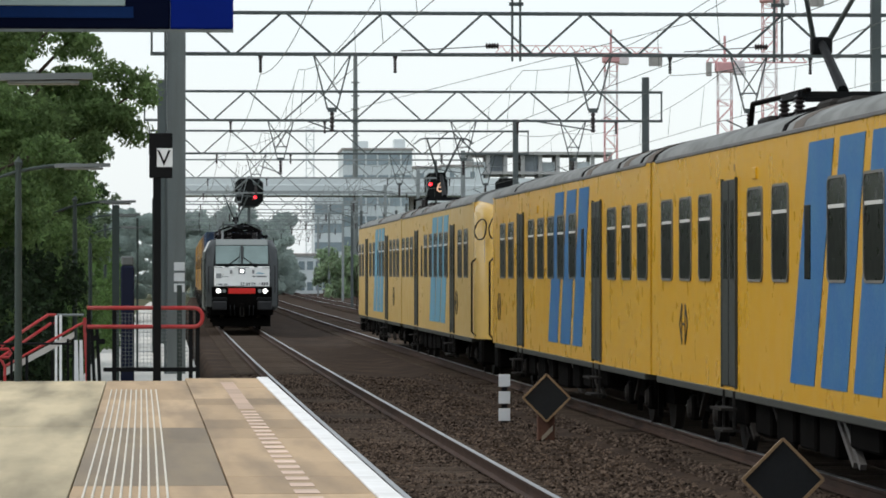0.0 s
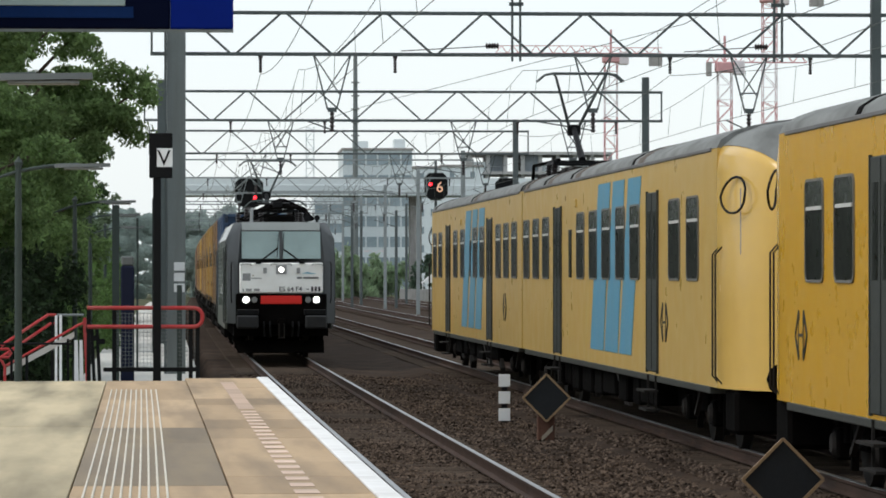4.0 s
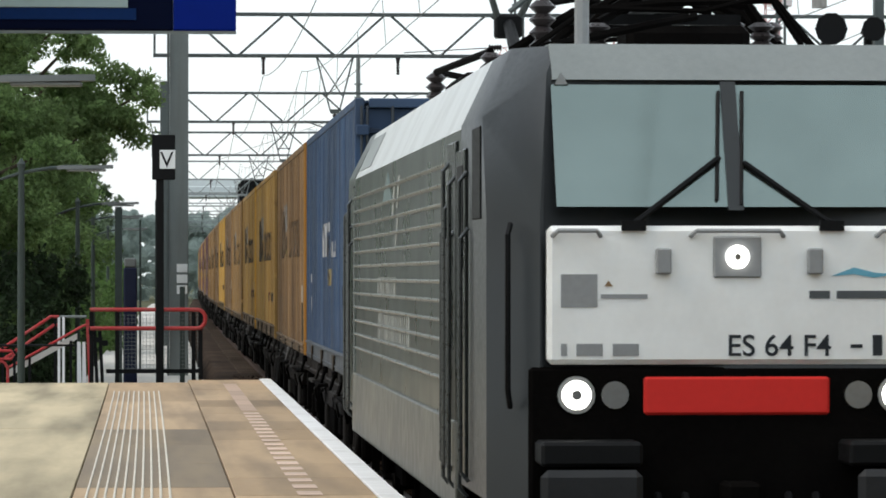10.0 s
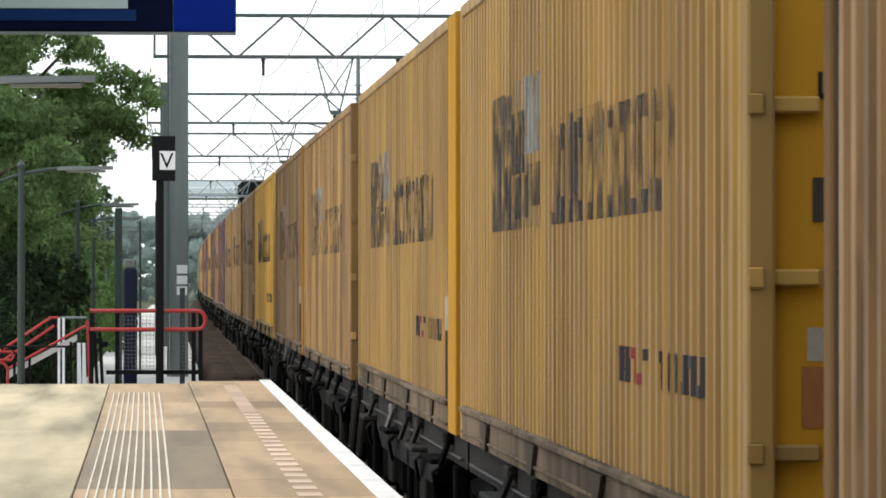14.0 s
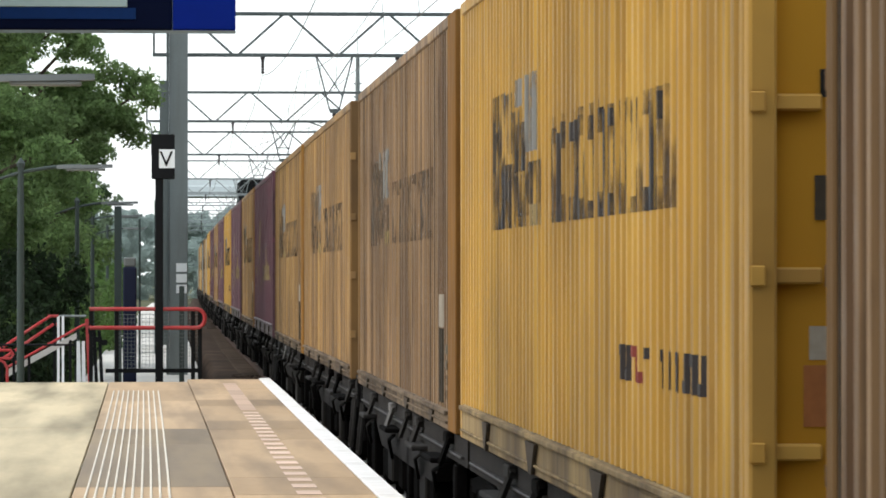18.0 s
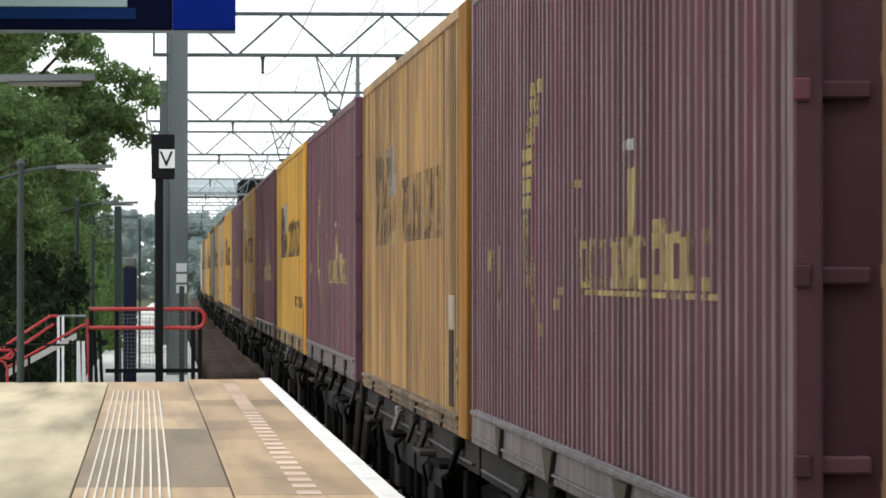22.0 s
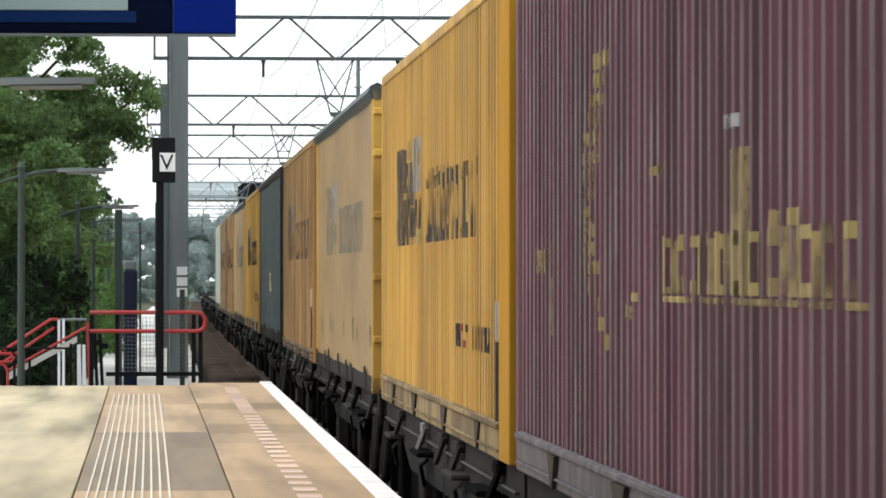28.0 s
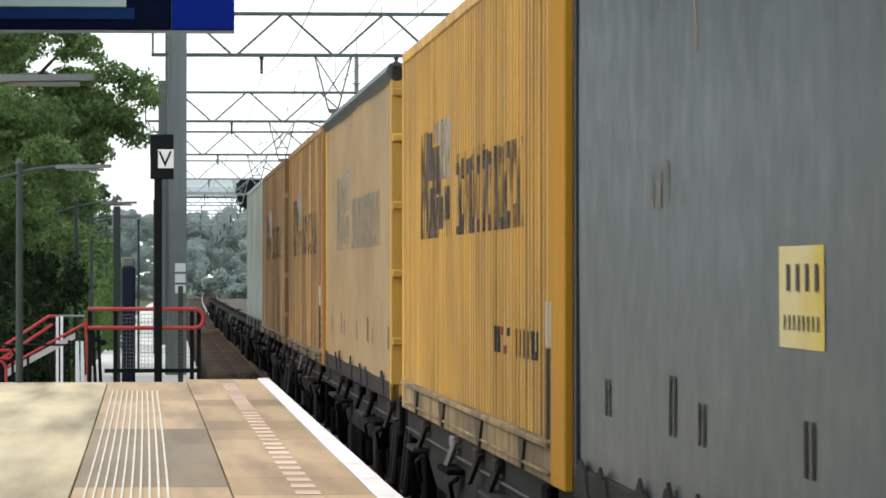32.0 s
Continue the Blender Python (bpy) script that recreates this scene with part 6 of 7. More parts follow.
C_SILLU = tone("blue grey bottom rail", (0.06, 0.075, 0.09), (0.04, 0.042, 0.045), 0.6, dark=0.15)
C_PURPLE = tone("plum container paint", (0.1, 0.039, 0.051), (0.085, 0.042, 0.05), 0.6, (0.14, 0.042, 0.068), 0.5, 0.25, dark=0.62, runs=0.7)
C_CREAM = mat("cream curtain", (0.295, 0.193, 0.085), 0.5, var=0.1, scale=(0.35, 4), bump=0.03, bscale=5, dirt=(0.19, 0.118, 0.048), dirt_amount=0.75, dscale=0.8, streak=(0.5, 0.5, 0.9), spec=0.16)
C_GREY = mat("blue grey curtain", (0.05712, 0.07216, 0.0797), 0.4, var=0.1, scale=(0.35, 4), bump=0.03, bscale=5, dirt=(0.0408, 0.05051, 0.05166), dirt_amount=0.8, dscale=0.7, streak=(0.5, 0.5, 0.9), spec=0.16)
C_FAINT = tone("faint grey lettering", (0.17, 0.15, 0.115), (0.24, 0.19, 0.13), 0.6, flake=0.42, dark=0.15)
C_PALE = tone("pale green white paint", (0.42, 0.46, 0.4), (0.3, 0.3, 0.25), 0.4, dark=0.2)
C_SILL = tone("pale container bottom rail", (0.3, 0.22, 0.115), (0.1, 0.075, 0.052), 0.85, rough=0.8, spec=0.06, dark=0.25)
C_SILLD = tone("grey container bottom rail", (0.055, 0.048, 0.044), (0.025, 0.022, 0.019), 0.8, dark=0.2)
C_SILLB = tone("brown grimy bottom rail", (0.19, 0.14, 0.095), (0.055, 0.042, 0.031), 0.8, rough=0.8, spec=0.06, dark=0.25)
C_SILLP = tone("plum grey bottom rail", (0.105, 0.082, 0.086), (0.065, 0.052, 0.052), 0.6, dark=0.15)
C_LOGO = tone("faded dark blue lettering", (0.03, 0.033, 0.042), (0.1, 0.075, 0.05), 0.6, flake=0.42)
C_LOGO2 = tone("very faint dark lettering", (0.085, 0.065, 0.045), (0.14, 0.09, 0.05), 0.9, flake=0.84)
C_SMEAR = tone("smeared remains of lettering", (0.06, 0.052, 0.046), (0.13, 0.085, 0.05), 0.85, flake=0.92)
C_SMEARF = tone("faint grey smear of lettering", (0.22, 0.185, 0.13), (0.27, 0.21, 0.13), 0.6, flake=0.52, dark=0.15)
C_NOTICE = mat("pale yellow notice", (0.5, 0.38, 0.07), 0.6, var=0.15, bump=0.02, dirt=(0.55, 0.5, 0.35), dirt_amount=0.6, dscale=1.2)
C_STICKER = mat("dull orange sticker", (0.34, 0.13, 0.045), 0.6, var=0.2, bump=0.02, dirt=(0.2, 0.1, 0.05), dirt_amount=0.5)
C_LOGOY = tone("faded yellow lettering", (0.4, 0.31, 0.12), (0.15, 0.1, 0.08), 0.5, flake=0.3)
C_LOGOW = tone("white lettering", (0.45, 0.46, 0.47), (0.25, 0.25, 0.25), 0.4, flake=0.2)
C_PENNANT = tone("pale blue grey pennant", (0.3, 0.31, 0.31), (0.2, 0.18, 0.14), 0.6, flake=0.3)
C_STROKE = mat("thin dark number paint", (0.04, 0.035, 0.035), 0.7, bump=0)
C_STROKE_R = mat("dull red number paint", (0.22, 0.05, 0.04), 0.7, bump=0)
C_PLATE = mat("label plate", (0.36, 0.32, 0.26), 0.7, var=0.2, spec=0.1)
C_GRIME = mat("grimy pocket", (0.06, 0.048, 0.036), 0.8, var=0.4, spec=0.1)
C_NAVY = mat("navy black post paint", (0.012, 0.014, 0.019), 0.6, var=0.3, spec=0.15)
C_DATA = mat("dark data panel", (0.055, 0.046, 0.034), 0.7, var=0.3, spec=0.1)
CL, CWID, CHI = 13.72, 1.25, 2.88
PITCH, DEPTH = 0.226, 0.055


def rib(k):
    """The four bends of rib k, in metres: uneven, as pressed and dented sheet is."""
    a = 0.38 + 0.07 * math.sin(k * 7.3)
    return [(k + f) * PITCH for f in (0.04 * math.sin(k * 3.1) + 0.04, a, a + 0.14, 0.85 + 0.03 * math.sin(k * 5.7))]


def wave(y):
    """Depth of the corrugation at y: 0 outside, about DEPTH inside."""
    k = math.floor(y / PITCH)
    if y < rib(k)[0]:
        k -= 1
    p, q, r, s = rib(k)
    e, deep = rib(k + 1)[0], DEPTH * (1.0 + 0.3 * math.sin(k * 2.37) * math.sin(k * 0.61))
    if y < q:
        return 0.0
    if y < r:
        return deep * (y - q) / (r - q)
    if y < s:
        return deep
    return deep * max(0.0, 1 - (y - s) / (e - s))


def corrugated(side, y0, y1, z0, z1, out=0.0):
    """A corrugated sheet on the side (-1 or 1) of a container."""
    cuts = sorted({round(y0, 4), round(y1, 4)} | {round(y, 4) for k in range(int(y0 / PITCH) - 2, int(y1 / PITCH) + 2) for y in rib(k) if y0 < y < y1})
    sh = Shape()
    for y in cuts:
        x = side * (CWID - 0.01 - wave(y) + out)
        sh.v += [(x, y, z0), (x, y, z1)]
    sh.f = [(2 * i, 2 * i + 1, 2 * i + 3, 2 * i + 2) for i in range(len(cuts) - 1)]
    return sh


def letter_row(y, z, width, h, count, ink, gap=0.08, thick=0.07):
    """Plain strokes for one row of worn letters running towards smaller y from y: thin uprights between a head and a foot stroke."""
    out = []
    for k in range(count):
        w = width * (1.0, 0.8, 1.1, 0.7, 0.95, 1.05, 0.85)[k % 7]
        key, bar = (y, z), h * (0.2, 0.27, 0.23)[k % 3]
        out.append((y - thick, y, z, z + h, ink, key))
        out.append((y - w, y - w + thick, z, z + h * (0.97 if k % 3 else 0.9), ink, key))
        out.append((y - w + thick, y - thick, z + h - bar, z + h * (1.0 if k % 2 else 0.96), ink, key))
        out.append((y - w + thick, y - thick, z, z + bar * (1.0 if k % 4 else 0.6), ink, key))
        y -= w + gap
    return out


def logo_shapes(kind, side):
    """Plain bars standing for the worn lettering: (y0, y1, z0, z1, material)."""
    out = []
    if kind in ("dark", "darkfaint", "faint"):
        ink = {"dark": C_LOGO, "darkfaint": C_LOGO2, "faint": C_FAINT}[kind]
        out = [(10.2, 11.1, 1.3, 2.12, ink), (9.5, 10.2, 1.3, 1.68, ink), (9.75, 10.2, 1.74, 2.1, ink), (8.75, 9.5, 1.36, 1.6, ink), (9.0, 9.75, 1.62, 1.98, ink), (7.95, 8.75, 1.42, 1.66, ink)]
        if kind == "darkfaint":     # only heads and feet of the letters are left
            for k in range(10):
                y = 7.4 - 0.5 * k
                out += [(y - 0.4, y, 1.76 - 0.05 * (k % 3 == 1), 1.84, ink, k), (y - 0.42, y - 0.04 * (k % 2), 1.3, 1.36 + 0.04 * (k % 3), ink, k), (y - 0.1, y, 1.36, 1.76 - 0.2 * (k % 4 == 2), ink, k)]
        else:
            out += letter_row(7.4, 1.3, 0.4, 0.52, 11, ink)
        out += [(8.0, 9.0, 1.72, 2.16, C_PENNANT), (9.2, 9.7, 2.0, 2.16, C_PENNANT), (7.95, 8.6, 1.3, 1.42, C_LOGOY)]
        if kind == "darkfaint":
            out += [(2.2, 7.45, 1.3, 1.84, C_SMEAR, "smear"), (8.6, 11.1, 1.3, 2.08, C_SMEAR, "crest")]
        if kind == "faint":
            out += [(2.2, 7.45, 1.3, 1.82, C_SMEARF, 0)]
        if kind == "dark":
            out += [(4.9, 7.45, 1.3, 1.86, C_SMEAR, "smear"), (2.15, 4.9, 1.3, 1.82, C_SMEAR, "smear"), (8.7, 10.9, 1.3, 1.9, C_SMEAR, "crest")]
            for k in range(12):
                if k != 6:
                    ink = C_STROKE if k not in (8, 9) else C_STROKE_R
                    out += [(1.3 + 0.25 * k, 1.36 + 0.25 * k, 0.55, 0.71, ink, k), (1.36 + 0.25 * k, 1.46 + 0.25 * k, 0.55 + 0.11 * (k % 2), 0.6 + 0.11 * (k % 2), ink, k)]
    elif kind == "yellow":
        out = letter_row(6.87, 0.96, 0.36, 0.24, 12, C_LOGOY, 0.07, 0.09)
        out += [(2.0, 6.9, 0.925, 0.95, C_LOGOY), (4.5, 4.85, 0.96, 1.5, C_LOGOY), (3.2, 3.9, 1.2, 1.26, C_LOGOY)]
        for k in range(16):
            a = k / 15
            yy = 9.25 + 0.75 * math.sin(a * 2.6) - 0.55 * a * a * a
            w = 0.36 - 0.2 * a + 0.08 * math.sin(k * 5.3)
            out.append((yy - w, yy + w, 2.1 - 1.34 * a - 0.075, 2.1 - 1.34 * a - 0.005 * (k % 3), C_LOGOY, ("arc", k // 4)))
        out += [(8.1, 8.3, 0.84, 0.9, C_LOGOY), (7.9, 8.1, 0.92, 0.96, C_LOGOY), (6.9, 7.3, 1.46, 1.5, C_LOGOY), (6.9, 7.2, 1.22, 1.26, C_LOGOY), (4.6, 5.0, 1.58, 1.63, C_LOGOW), (11.6, 11.75, 0.72, 1.2, C_LOGOY), (12.0, 12.5, 1.05, 1.18, C_LOGOY)]
    elif kind == "white":
        out = [(7.4, 8.5, 1.25, 1.66, C_LOGOW), (6.5, 7.2, 1.25, 1.5, C_LOGO), (6.5, 7.3, 1.55, 1.66, C_LOGOW), (5.5, 6.1, 1.24, 1.42, C_LOGOW), (4.8, 5.45, 1.24, 1.3, C_LOGOW), (4.8, 5.0, 1.3, 1.42, C_LOGOW), (6.1, 6.95, 0.9, 1.1, C_LOGOY), (6.45, 6.6, 0.94, 1.05, C_STROKE), (12.1, 12.3, 0.93, 1.04, C_LOGOW), (12.1, 12.25, 0.55, 0.74, C_LOGOW), (12.1, 12.2, 0.35, 0.5, C_LOGOW)]
    if side > 0:
        out = [(CL - q[1] - 0.3, CL - q[0] - 0.3, *q[2:]) for q in out]
    return out


def by_ink(bars, build):
    """One shape for the strokes of each letter."""
    rows = {}
    for b in bars:
        sh = build(b)
        rows.setdefault(b[5] if len(b) > 5 else b[:4], (b[4], Shape()))[1].add(sh.v, sh.f)
    return rows.values()


def box_container(paint, post, sill, logo, label, wide=True):
    """A 45-foot box: its door end at y = 0, the plain-posted end at y = 13.72; floor at z = 0."""
    t = thing("container", label, "container", group="containers on the train")
    foot, top = -0.09, 0.06 if post is C_ORANGE else 0.145      # bottom rail
    for s in (-1, 1):
        y1 = CL - (0.72 if wide else 0.14)
        p = part("side_panel", corrugated(s, 0.14, y1, top, CHI - 0.09), paint, t, "corrugated side wall", smooth=0, fix=False)
        for ink, sh in by_ink(logo_shapes(logo, s), lambda b: corrugated(s, b[0], b[1], b[2], b[3], 0.002 if b[4] is C_SMEAR else 0.005)):
            part("lettering_bar", sh, ink, p, smooth=0, fix=False)
        if wide:
            part("plain_post", Shape().box(s * CWID - (0.05 if s > 0 else 0.0), s * CWID + (0.05 if s < 0 else 0.0), y1, CL, foot, CHI, 0.008), post, t, "plain orange end post")
        else:
            part("corner_post", Shape().box(s * CWID - (0.14 if s > 0 else 0), s * CWID + (0.14 if s < 0 else 0), CL - 0.14, CL, foot, CHI, 0.01), paint, t)
        part("door_post", Shape().box(s * CWID - (0.1 if s > 0 else 0), s * CWID + (0.1 if s < 0 else 0), 0.0, 0.14, foot, CHI, 0.01), C_DOORB if post is C_ORANGE else paint, t)
        part("bottom_rail", Shape().box(s * CWID - (0.06 if s > 0 else 0), s * CWID + (0.06 if s < 0 else 0), 0.142, y1 - 0.002, foot, top - 0.002, 0.01), sill, t, "grimy bottom rail")
        part("rail_lip", Shape().box(s * (CWID + 0.012) - 0.012, s * (CWID + 0.012) + 0.012, 0.16, y1 - 0.02, top - 0.04, top - 0.008, 0.005).box(s * (CWID + 0.008) - 0.008, s * (CWID + 0.008) + 0.008, 0.16, y1 - 0.02, foot + 0.05, foot + 0.068, 0.004), sill, t)
        for y, w in ((1.9, 0.16), (4.7, 0.34), (8.1, 0.34), (11.3, 0.16)):
            part("lifting_pocket", Shape().prism([(y - 0.1, top - 0.05), (y + w + 0.12, top - 0.05), (y + w * 0.7, foot + 0.01), (y + w * 0.3, foot + 0.01)], s * (CWID + 0.012) - 0.014, s * (CWID + 0.012) + 0.006, "x"), C_GRIME, t)
        part("top_rail", Shape().box(s * CWID - (0.06 if s > 0 else 0), s * CWID + (0.06 if s < 0 else 0), 0.142, y1 - 0.002, CHI - 0.088, CHI, 0.008), paint, t)
        if not wide:
            continue
        yp = 11.95 if post is C_ORANGE else 12.55
        part("label_plate", corrugated(s, yp, yp + 0.46, 0.64, 0.88, 0.006), C_PLATE, t, "pale data plate", smooth=0, fix=False)
        for k in range(4):
            part("number_mark", corrugated(s, yp + 0.66, yp + 0.9, 0.12 + 0.11 * k, 0.19 + 0.11 * k, 0.006), C_FAINT, t, smooth=0, fix=False)
        part("data_panel", corrugated(s, yp + 0.06, yp + 0.44, 0.09, 0.63, 0.006), C_DATA, t, smooth=0, fix=False)
    part("roof_sheet", Shape().box(-CWID + 0.06, CWID - 0.06, 0.1, CL - 0.1, CHI - 0.05, CHI - 0.02), paint, t)
    part("floor_pan", Shape().box(-CWID + 0.06, CWID - 0.06, 0.1, CL - 0.1, 0.1, 0.2), M_UNDER, t)
    part("end_wall", Shape().box(-CWID + 0.05, CWID - 0.05, CL - 0.08, CL - 0.03, 0.1, CHI - 0.05), post if wide else paint, t)
    for s in (-1, 1):
        d = part("door_leaf", Shape().box(min(0.01 * s, s * 1.17), max(0.01 * s, s * 1.17), 0.1, 0.14, 0.12, CHI - 0.1, 0.01), post, t, "door leaf at the container end")
        part("door_gap", Shape().box(min(s * 1.172, s * 1.235), max(s * 1.172, s * 1.235), 0.15, 0.17, 0.1, CHI - 0.08), C_GRIME, t)
        if post in (C_ORANGE, C_AMBER):
            part("door_plate", Shape().box(min(s * 0.9, s * 0.98), max(s * 0.9, s * 0.98), 0.094, 0.099, 1.66, 1.76), M_GRIME, d)
            if s < 0:
                part("door_plate", Shape().box(-1.0, -0.86, 0.094, 0.099, 1.22, 1.38), C_DATA, d)
                part("sticker", Shape().box(-1.04, -0.84, 0.094, 0.099, 0.48, 0.7), C_STICKER, d, "dull orange sticker")
                part("sticker", Shape().box(-1.02, -0.86, 0.094, 0.099, 0.72, 0.84), C_PLATE, d, "pale sticker")
        if post is C_BLUE:
            for x in (1.12, 1.18):
                part("lock_rod", Shape().tube([(s * x, -0.03, 0.1), (s * x, -0.03, CHI - 0.08)], 0.014, 6), C_SILLU, d, "grey lock rod")
        for x in (0.35, 0.85):
            part("lock_rod", Shape().tube([(s * x, 0.03, 0.1), (s * x, 0.03, CHI - 0.08)], 0.018, 6), sill, d)
        for z in (0.13, 0.72, 1.33, 1.95, 2.5) if post is C_BLUE else (0.35, 0.98, 1.6, 2.25):
            part("hinge", Shape().box(min(s * 0.98, s * 1.2), max(s * 0.98, s * 1.2), 0.04, 0.1, z + 0.01, z + 0.07, 0.008), paint, d)
            part("hinge_block", Shape().box(min(s * 1.19, s * 1.252), max(s * 1.19, s * 1.252), -0.012, 0.0, z, z + 0.08, 0.008), paint, d)
            if post is C_BLUE:
                part("keeper", Shape().box(min(s * 1.1, s * 1.24), max(s * 1.1, s * 1.24), -0.07, -0.014, z - 0.01, z + 0.1, 0.012), paint, d, "blue lock rod keeper")
    part("door_header", Shape().box(-1.1, 1.1, 0.02, 0.12, CHI - 0.1, CHI, 0.01), paint, t)
    part("door_sill", Shape().box(-1.1, 1.1, 0.0, 0.12, foot, 0.12, 0.01), paint, t)
    return t


def drape(y, z):
    """Distance of the slack curtain from the container's axis."""
    return CWID - 0.02 + 0.008 * math.sin(y * 0.9 + z) + 0.006 * math.sin(y * 2.3 + 1) * (1 - z / 3.4)


def on_curtain(s, y0, y1, z0, z1, out=0.004):
    """A thin patch that follows the curtain."""
    sh = Shape()
    ys = [y0 + (y1 - y0) * k / 3 for k in range(4)]
    sh.v = [(s * (drape(y, z) + out), y, z) for y in ys for z in (z0, z1)]
    sh.f = [(2 * i, 2 * i + 1, 2 * i + 3, 2 * i + 2) for i in range(3)]
    return sh


def curtain_container(paint, frame_m, label, decal, hinge, strap):
    """A curtain-sided 45-foot box with straps and buckles along its lower edge."""
    t = thing("container", label, "container", group="containers on the train")
    for s in (-1, 1):
        sh = Shape()
        ys = [0.12 + (CL - 0.24) * k / 60 for k in range(61)]
        zs = [0.07, 0.5, 1.1, 1.8, 2.5, CHI - 0.1]
        for y in ys:
            for j, z in enumerate(zs):
                sh.v.append((s * drape(y, z), y, z))
        n = len(zs)
        sh.f = [(i * n + j, i * n + j + 1, (i + 1) * n + j + 1, (i + 1) * n + j) for i in range(60) for j in range(n - 1)]
        c = part("curtain", sh, paint, t, "slightly wavy curtain side", smooth=60, fix=False)
        for k in range(7):
            y = 0.8 + k * 1.9 + 0.5 * math.sin(k * 2.3 + s)
            h = 0.2 + 0.05 * math.sin(k * 4.1)
            for e in (0.0, 0.16):
                part("strap", on_curtain(s, y + e, y + e + 0.06, 0.36, 0.36 + h, 0.006), strap, c, smooth=0, fix=False)
            for e in (0.0, 0.9) if strap is M_GRIME else (0.9,):
                part("buckle", Shape().prism([(y + e - 0.25, -0.06), (y + e - 0.12, 0.07), (y + e + 0.02, 0.1 + 0.04 * math.sin(k * 3 + e)), (y + e + 0.12, 0.15 + 0.03 * math.sin(k * 5)), (y + e + 0.24, 0.08), (y + e + 0.4, -0.06)], s * (CWID + 0.006) - 0.008, s * (CWID + 0.006) + 0.008, "x"), M_GRIME, c)
        flip = lambda b: on_curtain(s, b[0], b[1], b[2], b[3], 0.008 if len(b) > 5 and b[5] else 0.004) if s < 0 else on_curtain(s, CL - b[1], CL - b[0], b[2], b[3], 0.008 if len(b) > 5 and b[5] else 0.004)
        for ink, sh in by_ink(decal, flip):
            part("decal", sh, ink, c, smooth=0, fix=False)
        part("top_rail", Shape().tube([(s * (CWID - 0.05), 0.0, CHI - 0.06), (s * (CWID - 0.05), CL, CHI - 0.06)], 0.09, 8), frame_m, t)
        part("bottom_rail", Shape().box(s * CWID - (0.08 if s > 0 else 0), s * CWID + (0.08 if s < 0 else 0), 0, CL, -0.09, 0.07, 0.01), M_GRIME, t, "grimy bottom rail")
        for y in (0.0, CL - 0.13):
            part("corner_post", Shape().box(s * CWID - (0.14 if s > 0 else 0), s * CWID + (0.14 if s < 0 else 0), y, y + 0.13, -0.09, CHI, 0.01), hinge, t)
        for z in (0.4, 1.0, 1.6, 2.2, 2.6):
            part("hinge", Shape().box(s * CWID - (0.16 if s > 0 else -0.01), s * CWID + (0.16 if s < 0 else -0.01), -0.03, -0.002, z, z + 0.07, 0.01), hinge, t)
    part("roof_sheet", Shape().box(-CWID + 0.04, CWID - 0.04, 0.02, CL - 0.02, CHI - 0.07, CHI), frame_m, t)
    part("end_wall", Shape().box(-CWID + 0.14, CWID - 0.14, CL - 0.08, CL - 0.03, 0.1, CHI - 0.08), frame_m, t)
    part("door_leaf", Shape().box(-CWID + 0.14, -0.01, 0.03, 0.08, 0.1, CHI - 0.08, 0.01), frame_m, t)
    part("door_leaf", Shape().box(0.01, CWID - 0.14, 0.03, 0.08, 0.1, CHI - 0.08, 0.01), frame_m, t)
    part("floor_pan", Shape().box(-CWID + 0.1, CWID - 0.1, 0.02, CL - 0.02, 0.05, 0.15), M_UNDER, t)
    return t


